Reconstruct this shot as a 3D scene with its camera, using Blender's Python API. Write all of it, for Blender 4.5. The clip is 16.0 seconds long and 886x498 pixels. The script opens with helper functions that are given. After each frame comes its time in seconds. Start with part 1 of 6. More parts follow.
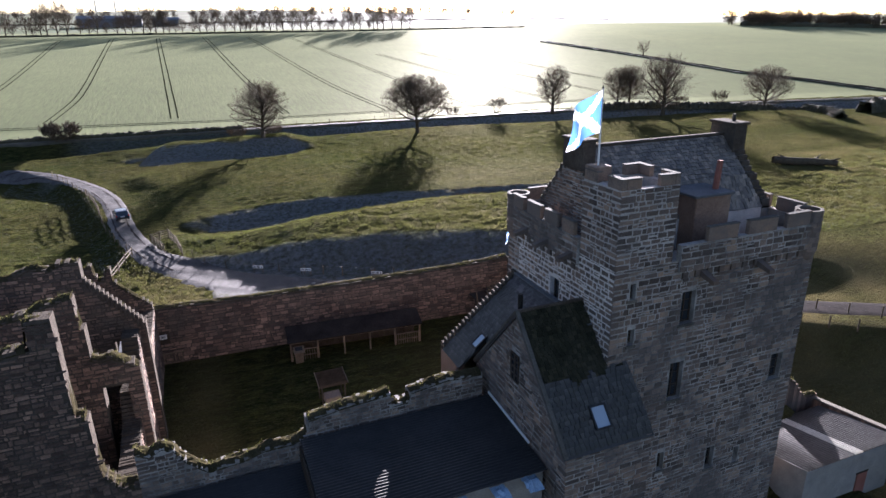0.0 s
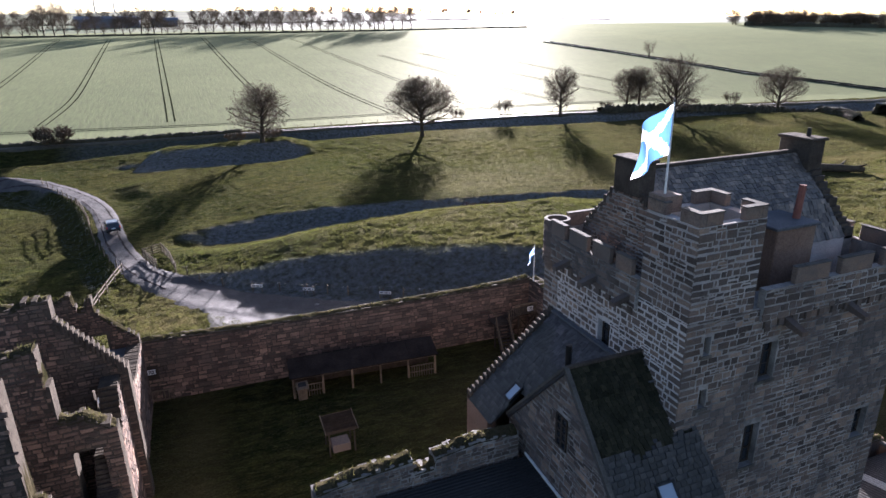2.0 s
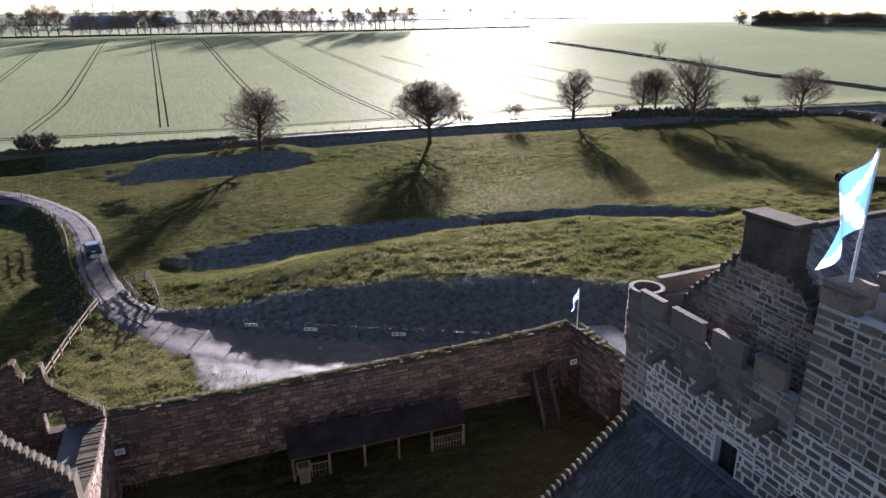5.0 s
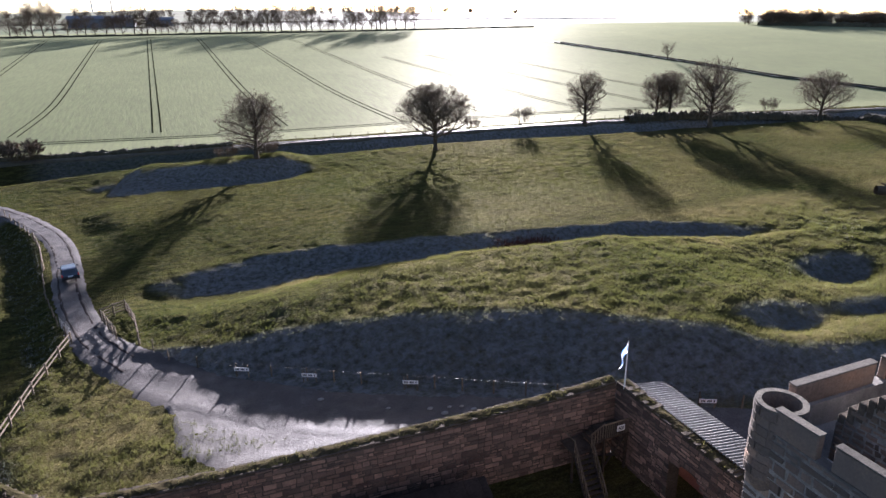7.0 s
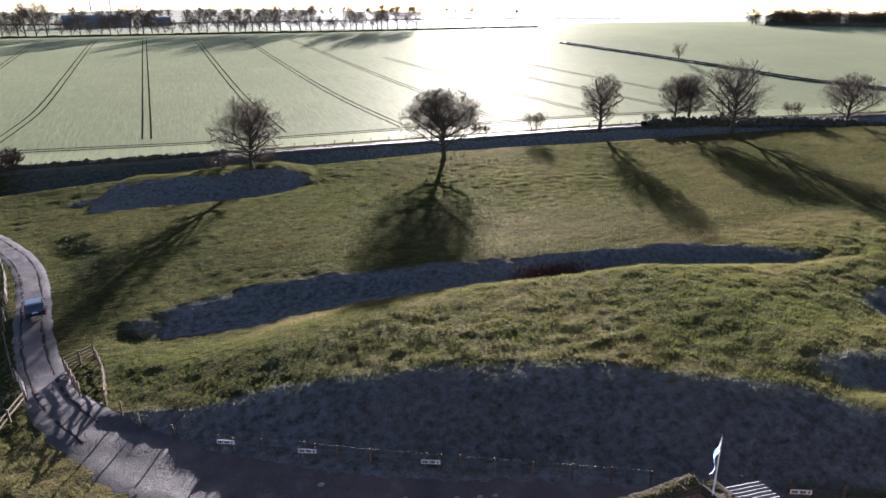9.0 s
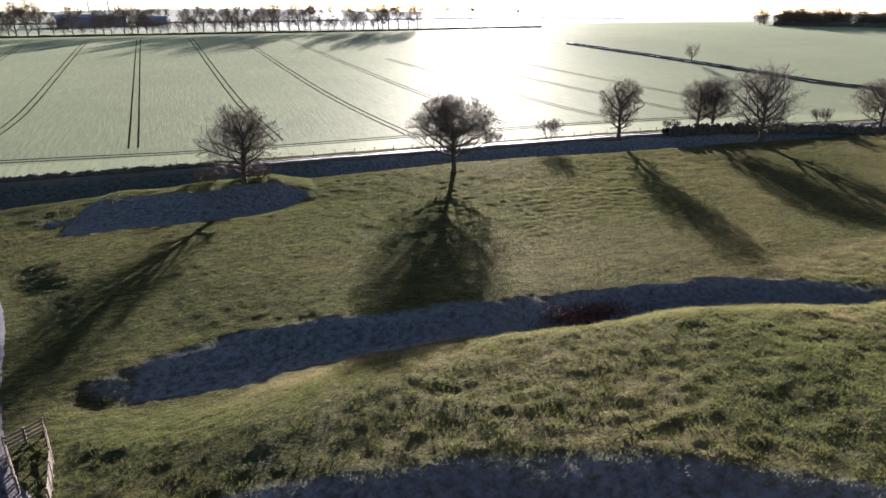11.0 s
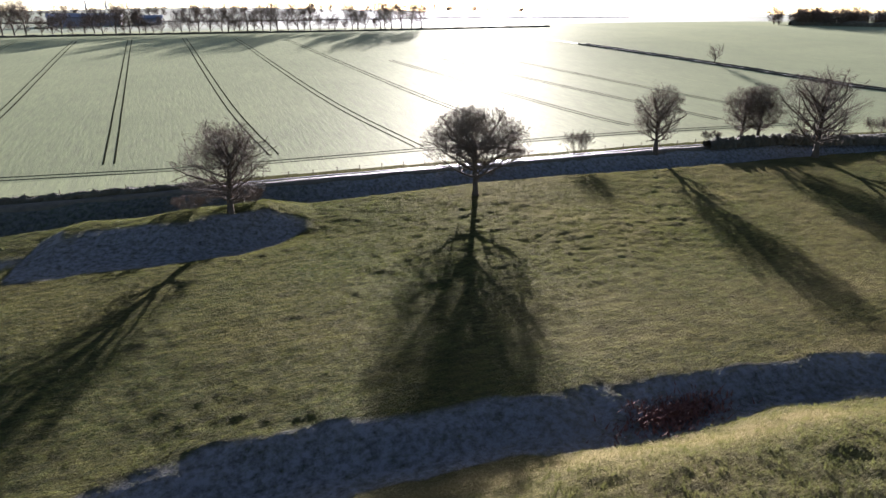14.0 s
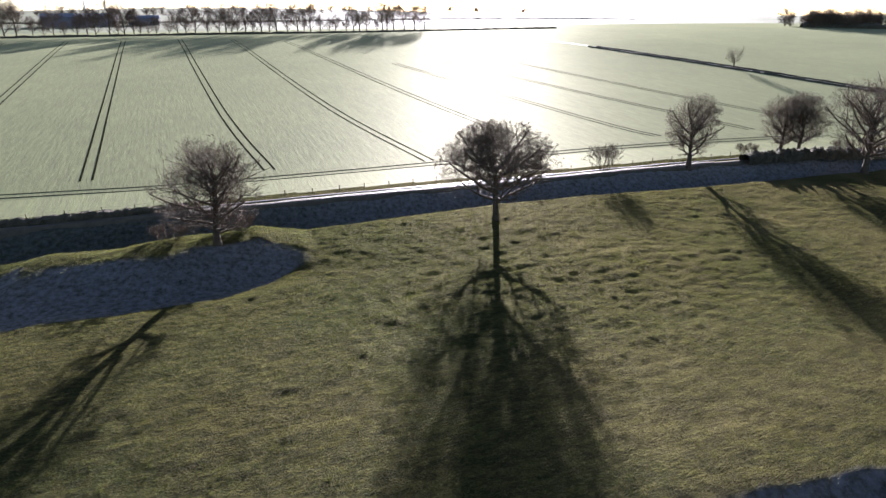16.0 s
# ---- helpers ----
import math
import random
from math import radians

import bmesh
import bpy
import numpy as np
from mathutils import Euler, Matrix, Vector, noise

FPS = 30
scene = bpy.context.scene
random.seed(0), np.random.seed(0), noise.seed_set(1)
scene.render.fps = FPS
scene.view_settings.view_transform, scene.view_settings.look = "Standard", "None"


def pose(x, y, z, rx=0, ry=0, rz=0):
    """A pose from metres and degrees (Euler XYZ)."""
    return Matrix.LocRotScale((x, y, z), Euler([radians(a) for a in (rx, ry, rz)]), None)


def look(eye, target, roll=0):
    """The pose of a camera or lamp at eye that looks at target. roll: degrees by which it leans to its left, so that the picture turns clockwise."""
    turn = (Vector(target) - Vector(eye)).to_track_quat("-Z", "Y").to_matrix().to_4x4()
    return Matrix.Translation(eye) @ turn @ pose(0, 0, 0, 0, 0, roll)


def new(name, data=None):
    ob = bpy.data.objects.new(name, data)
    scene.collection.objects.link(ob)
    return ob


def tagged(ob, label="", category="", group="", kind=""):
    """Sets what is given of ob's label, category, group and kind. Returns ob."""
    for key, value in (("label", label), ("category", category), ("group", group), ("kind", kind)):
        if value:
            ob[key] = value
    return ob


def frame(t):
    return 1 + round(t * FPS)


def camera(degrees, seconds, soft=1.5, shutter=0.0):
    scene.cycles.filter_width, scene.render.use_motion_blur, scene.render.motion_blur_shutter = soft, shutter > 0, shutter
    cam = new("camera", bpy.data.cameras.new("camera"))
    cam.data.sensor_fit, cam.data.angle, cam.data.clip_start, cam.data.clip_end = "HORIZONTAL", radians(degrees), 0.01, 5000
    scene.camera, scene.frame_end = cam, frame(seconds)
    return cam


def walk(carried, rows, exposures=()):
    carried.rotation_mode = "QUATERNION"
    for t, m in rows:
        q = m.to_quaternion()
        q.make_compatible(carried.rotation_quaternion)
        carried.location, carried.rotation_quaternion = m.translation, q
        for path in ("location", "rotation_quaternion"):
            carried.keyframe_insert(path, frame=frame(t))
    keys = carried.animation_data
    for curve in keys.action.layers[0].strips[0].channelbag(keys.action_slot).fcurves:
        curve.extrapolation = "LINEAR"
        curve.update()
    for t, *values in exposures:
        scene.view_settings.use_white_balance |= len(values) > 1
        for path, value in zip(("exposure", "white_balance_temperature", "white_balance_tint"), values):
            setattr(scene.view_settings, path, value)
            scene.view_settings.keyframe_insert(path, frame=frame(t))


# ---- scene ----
cam = camera(70.9, 16.0)
METRES, EYE, TILT, LEAN, TURN = 73.11, 26.1, 0.0, 0.0, -21.6
ROWS = [
    (0.0, 0.0, 0.0, 0.0, -0.32, -19.33, 0.9),
    (0.5, -0.0047, 0.0184, 0.0005, -0.33, -19.32, 0.89),
    (1.0, -0.0094, 0.0372, 0.0005, -0.34, -19.31, 0.91),
    (1.5, -0.0144, 0.0561, 0.0008, -0.35, -19.31, 0.92),
    (2.0, -0.0196, 0.0756, 0.0008, -0.36, -19.31, 0.94),
    (2.5, -0.0246, 0.0953, 0.0009, -0.37, -19.3, 0.97),
    (3.0, -0.0293, 0.1151, 0.0013, -0.37, -19.3, 0.96),
    (3.5, -0.034, 0.1356, 0.0016, -0.38, -19.29, 0.97),
    (4.0, -0.0386, 0.1561, 0.0022, -0.39, -19.3, 0.97),
    (6.5, -0.06, 0.2781, 0.007, -0.38, -19.38, 0.96),
    (7.0, -0.0657, 0.3076, 0.0077, -0.39, -19.37, 0.96),
    (7.5, -0.0713, 0.3385, 0.0082, -0.4, -19.36, 0.93),
    (8.0, -0.077, 0.3702, 0.0088, -0.41, -19.36, 0.95),
    (8.5, -0.0831, 0.4031, 0.0092, -0.41, -19.37, 0.95),
    (9.0, -0.0894, 0.4373, 0.0102, -0.4, -19.39, 0.94),
    (11.5, -0.1225, 0.6207, 0.0152, -0.46, -19.43, 0.86),
    (12.0, -0.1291, 0.6587, 0.0157, -0.45, -19.44, 0.86),
    (12.5, -0.1362, 0.6969, 0.0163, -0.45, -19.44, 0.85),
    (13.0, -0.1432, 0.7354, 0.0169, -0.47, -19.47, 0.86),
    (13.5, -0.1504, 0.7736, 0.0176, -0.46, -19.47, 0.85),
    (14.0, -0.1575, 0.8128, 0.0183, -0.46, -19.48, 0.84),
    (14.5, -0.1652, 0.8529, 0.0194, -0.46, -19.46, 0.81),
    (15.0, -0.1718, 0.8941, 0.0213, -0.43, -19.49, 0.84),
    (15.5, -0.1802, 0.9367, 0.0222, -0.46, -19.43, 0.77),
    (16.0, -0.1879, 0.9815, 0.0236, -0.44, -19.42, 0.72),
]
walk(cam, [(t, pose(0, 0, EYE, TILT, LEAN, TURN) @ pose(METRES * x, METRES * y, METRES * z, 90 + pitch, roll, yaw)) for t, x, y, z, yaw, pitch, roll in ROWS])

# ---- light ----
SUN_AZ, SUN_EL = 26.0, 10.8          # degrees from +y towards +x, and above the level
world = bpy.data.worlds.new("sky")
scene.world = world
world.use_nodes = True
wn = world.node_tree
sky = wn.nodes.new("ShaderNodeTexSky")
sky.sky_type, sky.sun_disc = "NISHITA", False
sky.sun_elevation, sky.sun_rotation = radians(SUN_EL), radians(SUN_AZ)
sky.air_density, sky.dust_density, sky.ozone_density = 0.8, 0.9, 0.8
wn.nodes["Background"].inputs[1].default_value = 0.032
wn.links.new(sky.outputs[0], wn.nodes["Background"].inputs[0])
sun = new("sun", bpy.data.lights.new("sun", "SUN"))
sun.data.energy, sun.data.angle, sun.data.color = 5.0, radians(0.6), (1.0, 0.93, 0.83)
SUN_WAY = Vector((math.sin(radians(SUN_AZ)) * math.cos(radians(SUN_EL)), math.cos(radians(SUN_AZ)) * math.cos(radians(SUN_EL)), math.sin(radians(SUN_EL))))
sun.matrix_world = look(SUN_WAY * 300, (0, 0, 0))
scene.view_settings.exposure = 3.03
scene.view_settings.use_white_balance = True
scene.view_settings.white_balance_temperature, scene.view_settings.white_balance_tint = 5700, 24


# ---- materials ----
def nodes_of(name, rough=0.8, metal=0.0, spec=0.4):
    mat = bpy.data.materials.new(name)
    mat.use_nodes = True
    nt = mat.node_tree
    bsdf = nt.nodes["Principled BSDF"]
    bsdf.inputs["Roughness"].default_value = rough
    bsdf.inputs["Metallic"].default_value = metal
    bsdf.inputs["Specular IOR Level"].default_value = spec
    return mat, nt, bsdf


def noise_node(nt, size, detail=4.0, rough=0.6, stretch=None):
    """Noise with features about 1/size metres across, in object space."""
    tc = nt.nodes.new("ShaderNodeTexCoord")
    n = nt.nodes.new("ShaderNodeTexNoise")
    n.inputs["Scale"].default_value, n.inputs["Detail"].default_value, n.inputs["Roughness"].default_value = size, detail, rough
    if stretch:
        mp = nt.nodes.new("ShaderNodeMapping")
        mp.inputs["Scale"].default_value = stretch
        nt.links.new(tc.outputs["Object"], mp.inputs[0])
        nt.links.new(mp.outputs[0], n.inputs[0])
    else:
        nt.links.new(tc.outputs["Object"], n.inputs[0])
    return n.outputs[0]


def ramp(nt, fac, stops):
    r = nt.nodes.new("ShaderNodeValToRGB")
    el = r.color_ramp.elements
    while len(el) < len(stops):
        el.new(0.5)
    for e, (p, c) in zip(el, stops):
        e.position, e.color = p, (*c, 1)
    nt.links.new(fac, r.inputs[0])
    return r.outputs[0]


def mix(nt, fac, a, b, mode="MIX"):
    m = nt.nodes.new("ShaderNodeMix")
    m.data_type, m.blend_type = "RGBA", mode
    for sock, v in ((m.inputs[0], fac), (m.inputs[6], a), (m.inputs[7], b)):
        if isinstance(v, (int, float)):
            sock.default_value = v
        elif isinstance(v, tuple):
            sock.default_value = (*v, 1)
        else:
            nt.links.new(v, sock)
    return m.outputs[2]


def maths(nt, op, a, b=0.0, clamp=False):
    m = nt.nodes.new("ShaderNodeMath")
    m.operation, m.use_clamp = op, clamp
    for sock, v in zip(m.inputs, (a, b)):
        if isinstance(v, (int, float)):
            sock.default_value = v
        else:
            nt.links.new(v, sock)
    return m.outputs[0]


def bump(nt, bsdf, height, strength=0.5, dist=0.05):
    b = nt.nodes.new("ShaderNodeBump")
    b.inputs["Strength"].default_value, b.inputs["Distance"].default_value = strength, dist
    nt.links.new(height, b.inputs["Height"])
    nt.links.new(b.outputs[0], bsdf.inputs["Normal"])


def surface(name, stops, size, rough=0.85, metal=0.0, spec=0.15, fine=None, bumpy=0.5, depth=0.03, island=0.0, obj=0.0, stretch=None, stain=None):
    """A weathered surface: coarse colour noise, fine grain over it, relief, and a shade of its own for each piece."""
    mat, nt, bsdf = nodes_of(name, rough, metal, spec)
    col = ramp(nt, noise_node(nt, size, 5, 0.65, stretch), stops)
    fn = noise_node(nt, fine or size * 9, 4, 0.7, stretch)
    col = mix(nt, 0.75, col, ramp(nt, fn, [(0.28, (0.4,) * 3), (0.72, (1.15,) * 3)]), "MULTIPLY")
    for amount, node, out in ((island, "ShaderNodeNewGeometry", "Random Per Island"), (obj, "ShaderNodeObjectInfo", "Random")):
        if amount:
            g = nt.nodes.new(node)
            col = mix(nt, amount, col, ramp(nt, g.outputs[out], [(0.0, (0.22, 0.21, 0.21)), (0.4, (0.66, 0.63, 0.61)), (0.8, (1.15, 1.06, 0.97)), (1.0, (1.9, 1.7, 1.5))]), "MULTIPLY")
    if stain:
        tone, where, lo, hi = stain
        col = mix(nt, ramp(nt, noise_node(nt, where, 6, 0.7), [(lo, (0, 0, 0)), (hi, (1, 1, 1))]), col, tone)
    nt.links.new(col, bsdf.inputs["Base Color"])
    bump(nt, bsdf, fn, bumpy, depth)
    return mat


def glare_gloss(nt, bsdf, share, tone, rough):
    """A faint, broad blade gloss imitating the low sun's glare towards the eye."""
    gl = nt.nodes.new("ShaderNodeBsdfGlossy")
    gl.inputs["Color"].default_value, gl.inputs["Roughness"].default_value = (*tone, 1), rough
    ms = nt.nodes.new("ShaderNodeMixShader")
    ms.inputs[0].default_value = share
    nt.links.new(bsdf.outputs[0], ms.inputs[1])
    nt.links.new(gl.outputs[0], ms.inputs[2])
    nt.links.new(bsdf.inputs["Normal"].links[0].from_socket, gl.inputs["Normal"])
    nt.links.new(ms.outputs[0], nt.nodes["Material Output"].inputs[0])


def grass_material(name, lush, dry, size, blades=False):
    """Winter grass: lush and dry patches, tufts, fine blades, and rime where the mesh says that it lies."""
    mat, nt, bsdf = nodes_of(name, 0.6, 0, 0.05 if blades else 0.0)
    patch = noise_node(nt, 0.05, 5, 0.6)
    tuft = noise_node(nt, size, 5, 0.7)
    fine = noise_node(nt, 6.0, 4, 0.8)
    col = ramp(nt, patch, [(0.35, lush), (0.62, dry)])
    col = mix(nt, ramp(nt, tuft, [(0.42, (0, 0, 0)), (0.7, (1, 1, 1))]), col, tuple(1.4 * v for v in dry))
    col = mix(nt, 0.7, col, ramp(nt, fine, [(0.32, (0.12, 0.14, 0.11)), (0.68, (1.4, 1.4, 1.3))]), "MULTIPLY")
    # shade between tufts put into the colour, drawn out along the grazed terraces
    tuft_shade = noise_node(nt, 1.25, 4, 0.72, (0.5, 1.5, 1.0))
    col = mix(nt, 0.8, col, ramp(nt, tuft_shade, [(0.4, (0.3, 0.33, 0.3)), (0.5, (0.85, 0.86, 0.8)), (0.62, (1.6, 1.54, 1.3))]), "MULTIPLY")
    dry_at = nt.nodes.new("ShaderNodeAttribute")
    dry_at.attribute_name = "parched"
    col = mix(nt, dry_at.outputs["Fac"], col, mix(nt, 0.6, (0.14, 0.112, 0.048), ramp(nt, fine, [(0.25, (0.3,) * 3), (0.75, (1.1,) * 3)]), "MULTIPLY"))
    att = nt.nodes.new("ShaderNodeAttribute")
    att.attribute_name = "shade_frost"
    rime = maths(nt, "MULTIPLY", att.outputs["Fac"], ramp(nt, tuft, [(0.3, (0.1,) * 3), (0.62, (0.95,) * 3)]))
    # pale rime tone put into the colour of sun-shaded ground
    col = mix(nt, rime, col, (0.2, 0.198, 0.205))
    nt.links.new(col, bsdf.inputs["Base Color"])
    bsdf.inputs["Sheen Roughness"].default_value = 0.24
    if not blades:
        # noise in the sheen weight imitates lit pale tips and unlit hollows between tufts
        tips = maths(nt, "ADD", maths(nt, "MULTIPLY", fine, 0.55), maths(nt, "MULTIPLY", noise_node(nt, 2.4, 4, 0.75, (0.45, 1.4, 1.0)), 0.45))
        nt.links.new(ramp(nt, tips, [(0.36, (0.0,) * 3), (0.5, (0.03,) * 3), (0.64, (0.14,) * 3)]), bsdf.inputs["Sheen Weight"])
    bsdf.inputs["Sheen Tint"].default_value = (0.8, 0.76, 0.36, 1)
    if blades:
        tr = nt.nodes.new("ShaderNodeBsdfTranslucent")
        ms = nt.nodes.new("ShaderNodeMixShader")
        ms.inputs[0].default_value = 0.45
        nt.links.new(mix(nt, 0.5, col, (0.1, 0.115, 0.03)), tr.inputs[0])
        nt.links.new(bsdf.outputs[0], ms.inputs[1])
        nt.links.new(tr.outputs[0], ms.inputs[2])
        nt.links.new(ms.outputs[0], nt.nodes["Material Output"].inputs[0])
    else:
        sward = noise_node(nt, 3.4, 4, 0.7, (0.45, 1.3, 1.0))
        bump(nt, bsdf, maths(nt, "ADD", maths(nt, "ADD", tuft, sward), maths(nt, "MULTIPLY", fine, 0.6)), 1.0, 0.55)
        # weak, broad gloss in place of sun glare over the pasture
        glare_gloss(nt, bsdf, 0.006, (1.0, 0.95, 0.7), 0.62)
    return mat


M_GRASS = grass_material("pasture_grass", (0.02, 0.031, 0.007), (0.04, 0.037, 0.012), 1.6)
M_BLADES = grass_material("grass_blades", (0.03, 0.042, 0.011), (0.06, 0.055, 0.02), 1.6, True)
M_DRYGRASS = grass_material("dry_wall_grass", (0.05, 0.042, 0.022), (0.10, 0.08, 0.045), 1.6, True)
def crop_material():
    """Young winter cereal: broad patches, drill rows along the field, fine blades."""
    mat, nt, bsdf = nodes_of("winter_crop", 0.8, 0, 0.0)
    col = ramp(nt, noise_node(nt, 0.012, 5, 0.6), [(0.35, (0.062, 0.084, 0.02)), (0.65, (0.1, 0.118, 0.036))])
    rows = noise_node(nt, 1.6, 3, 0.65, (1.0, 0.02, 1.0))
    col = mix(nt, 0.8, col, ramp(nt, rows, [(0.3, (0.5, 0.5, 0.45)), (0.7, (1.15, 1.15, 1.1))]), "MULTIPLY")
    fine = noise_node(nt, 2.2, 4, 0.75, (1.0, 0.35, 1.0))
    col = mix(nt, 0.7, col, ramp(nt, fine, [(0.25, (0.5,) * 3), (0.75, (1.2,) * 3)]), "MULTIPLY")
    nt.links.new(col, bsdf.inputs["Base Color"])
    bsdf.inputs["Sheen Weight"].default_value = 0.025
    bsdf.inputs["Sheen Tint"].default_value = (0.8, 0.86, 0.5, 1)
    bump(nt, bsdf, maths(nt, "ADD", fine, rows), 0.5, 0.1)
    # stronger gloss whitens the crop below the sun, as glare would
    glare_gloss(nt, bsdf, 0.072, (1.0, 0.98, 0.84), 0.7)
    return mat


M_CROP = crop_material()
# lightened field tones: distance haze put into the colour
M_FAR = surface("far_fields", [(0.35, (0.1, 0.13, 0.06)), (0.5, (0.16, 0.17, 0.1)), (0.65, (0.12, 0.12, 0.08))], 0.004, 0.9, spec=0.02, fine=0.05, bumpy=0.2)
M_TRACK = surface("wheel_track_soil", [(0.3, (0.016, 0.016, 0.009)), (0.7, (0.03, 0.03, 0.016))], 0.6, 1.0, spec=0.0, fine=6)
M_ROAD = surface("gravel_road", [(0.3, (0.03, 0.025, 0.024)), (0.55, (0.055, 0.046, 0.043)), (0.75, (0.1, 0.087, 0.082))], 0.5, 0.62, spec=0.16, fine=7, bumpy=0.7, depth=0.06, stain=((0.05, 0.042, 0.036), 0.35, 0.55, 0.68))
M_RUT = surface("worn_gravel_rut", [(0.3, (0.026, 0.021, 0.019)), (0.7, (0.05, 0.042, 0.039))], 0.9, 0.9, spec=0.02, fine=8, bumpy=0.5)
M_MUD = surface("muddy_verge", [(0.3, (0.05, 0.042, 0.028)), (0.7, (0.10, 0.085, 0.05))], 0.8, 0.7, fine=8, bumpy=0.8, depth=0.08)
M_STONE = surface("grey_ashlar", [(0.3, (0.112, 0.091, 0.081)), (0.5, (0.185, 0.151, 0.129)), (0.66, (0.231, 0.167, 0.129)), (0.8, (0.258, 0.204, 0.163))], 0.7, 0.9, fine=14, bumpy=0.6, island=0.8, obj=0.0, stain=((0.11, 0.095, 0.085), 0.22, 0.46, 0.7))
M_STONE_ONE = surface("grey_ashlar_block", [(0.3, (0.112, 0.091, 0.081)), (0.5, (0.185, 0.151, 0.129)), (0.66, (0.231, 0.167, 0.129)), (0.8, (0.258, 0.204, 0.163))], 0.7, 0.9, fine=14, bumpy=0.6, obj=0.8, stain=((0.11, 0.095, 0.085), 0.22, 0.46, 0.7))
M_RED = surface("red_sandstone", [(0.3, (0.123, 0.087, 0.071)), (0.55, (0.203, 0.142, 0.112)), (0.8, (0.275, 0.203, 0.160))], 0.35, 0.92, fine=12, bumpy=0.7, island=0.8, stain=((0.09, 0.075, 0.062), 0.2, 0.5, 0.7))
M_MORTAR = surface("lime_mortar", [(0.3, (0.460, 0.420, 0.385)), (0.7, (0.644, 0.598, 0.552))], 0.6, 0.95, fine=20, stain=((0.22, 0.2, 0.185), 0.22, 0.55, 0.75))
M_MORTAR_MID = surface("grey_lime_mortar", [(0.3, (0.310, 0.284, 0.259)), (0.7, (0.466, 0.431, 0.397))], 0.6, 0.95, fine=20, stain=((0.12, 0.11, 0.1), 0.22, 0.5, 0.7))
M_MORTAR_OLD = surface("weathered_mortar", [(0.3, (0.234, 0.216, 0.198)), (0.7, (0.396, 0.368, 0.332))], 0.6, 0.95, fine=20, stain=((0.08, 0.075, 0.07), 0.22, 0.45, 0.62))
M_RED_ONE = surface("red_sandstone_block", [(0.3, (0.123, 0.087, 0.071)), (0.55, (0.203, 0.142, 0.112)), (0.8, (0.275, 0.203, 0.160))], 0.35, 0.92, fine=12, bumpy=0.7, obj=0.8, stain=((0.09, 0.075, 0.062), 0.2, 0.5, 0.7))
M_RUBBLE = surface("dark_rubble_core", [(0.3, (0.05, 0.042, 0.034)), (0.7, (0.1, 0.083, 0.067))], 0.9, 0.95, spec=0.03, fine=10, bumpy=0.7, depth=0.05)
M_CAP = surface("weathered_coping", [(0.3, (0.083, 0.078, 0.069)), (0.7, (0.150, 0.140, 0.123))], 1.2, 0.9, spec=0.05, fine=15, obj=0.3)
M_MOSS = surface("mossy_wall_top", [(0.3, (0.025, 0.024, 0.012)), (0.55, (0.05, 0.042, 0.025)), (0.8, (0.09, 0.076, 0.05))], 1.4, 1.0, spec=0.0, fine=9, bumpy=0.6, depth=0.06)
MOSSY = ((0.018, 0.02, 0.012), 0.35, 0.5, 0.7)
M_SLATE = surface("dark_slate", [(0.3, (0.042, 0.043, 0.048)), (0.7, (0.081, 0.080, 0.085))], 0.9, 0.6, spec=0.3, fine=16, bumpy=0.3, island=0.7, stain=MOSSY)
M_SLATE_ONE = surface("dark_slate_piece", [(0.3, (0.042, 0.043, 0.048)), (0.7, (0.081, 0.080, 0.085))], 0.9, 0.6, spec=0.3, fine=16, bumpy=0.3, obj=0.7, stain=MOSSY)
M_SLATE_OLD_ONE = surface("old_grey_slate_piece", [(0.3, (0.119, 0.108, 0.098)), (0.7, (0.231, 0.207, 0.182))], 0.9, 0.6, spec=0.3, fine=12, bumpy=0.4, obj=0.75)
M_SLATE_OLD = surface("old_grey_stone_slate", [(0.3, (0.119, 0.108, 0.098)), (0.7, (0.231, 0.207, 0.182))], 0.9, 0.6, spec=0.5, fine=12, bumpy=0.4, island=0.7)
M_SHEET = surface("weathered_sheet_roof", [(0.3, (0.015, 0.015, 0.015)), (0.7, (0.032, 0.030, 0.029))], 0.5, 0.6, spec=0.25, fine=6, bumpy=0.2)
M_FELT = surface("dark_roofing_felt", [(0.3, (0.02, 0.016, 0.014)), (0.7, (0.04, 0.032, 0.027))], 0.6, 0.95, spec=0.02, fine=8, bumpy=0.3)
M_SLATE_MOSS = surface("mossy_slate", [(0.3, (0.022, 0.023, 0.014)), (0.7, (0.05, 0.048, 0.032))], 0.8, 0.9, spec=0.05, fine=12, bumpy=0.6, island=0.5)
M_SHEET_PALE = surface("grey_fibre_cement_sheet", [(0.3, (0.12, 0.115, 0.11)), (0.7, (0.2, 0.19, 0.18))], 0.6, 0.6, fine=8, bumpy=0.2)
M_SHEET_RIB = surface("ribbed_grey_sheet", [(0.3, (0.035, 0.034, 0.034)), (0.7, (0.07, 0.067, 0.065))], 0.5, 0.5, fine=5, bumpy=0.2, spec=0.3)
M_TRANSLUCENT = surface("translucent_sheet", [(0.3, (0.4, 0.39, 0.35)), (0.7, (0.5, 0.49, 0.44))], 0.8, 0.4, fine=8, bumpy=0.1, spec=0.3)
M_LEAD = surface("lead_flashing", [(0.3, (0.08, 0.084, 0.092)), (0.7, (0.13, 0.135, 0.145))], 1.0, 0.6, fine=12)
M_WOOD = surface("weathered_timber", [(0.3, (0.10, 0.075, 0.05)), (0.7, (0.19, 0.15, 0.105))], 2.0, 0.85, fine=14, obj=0.4)
M_WOOD_DARK = surface("dark_timber", [(0.3, (0.035, 0.027, 0.02)), (0.7, (0.07, 0.052, 0.038))], 2.0, 0.85, fine=14)
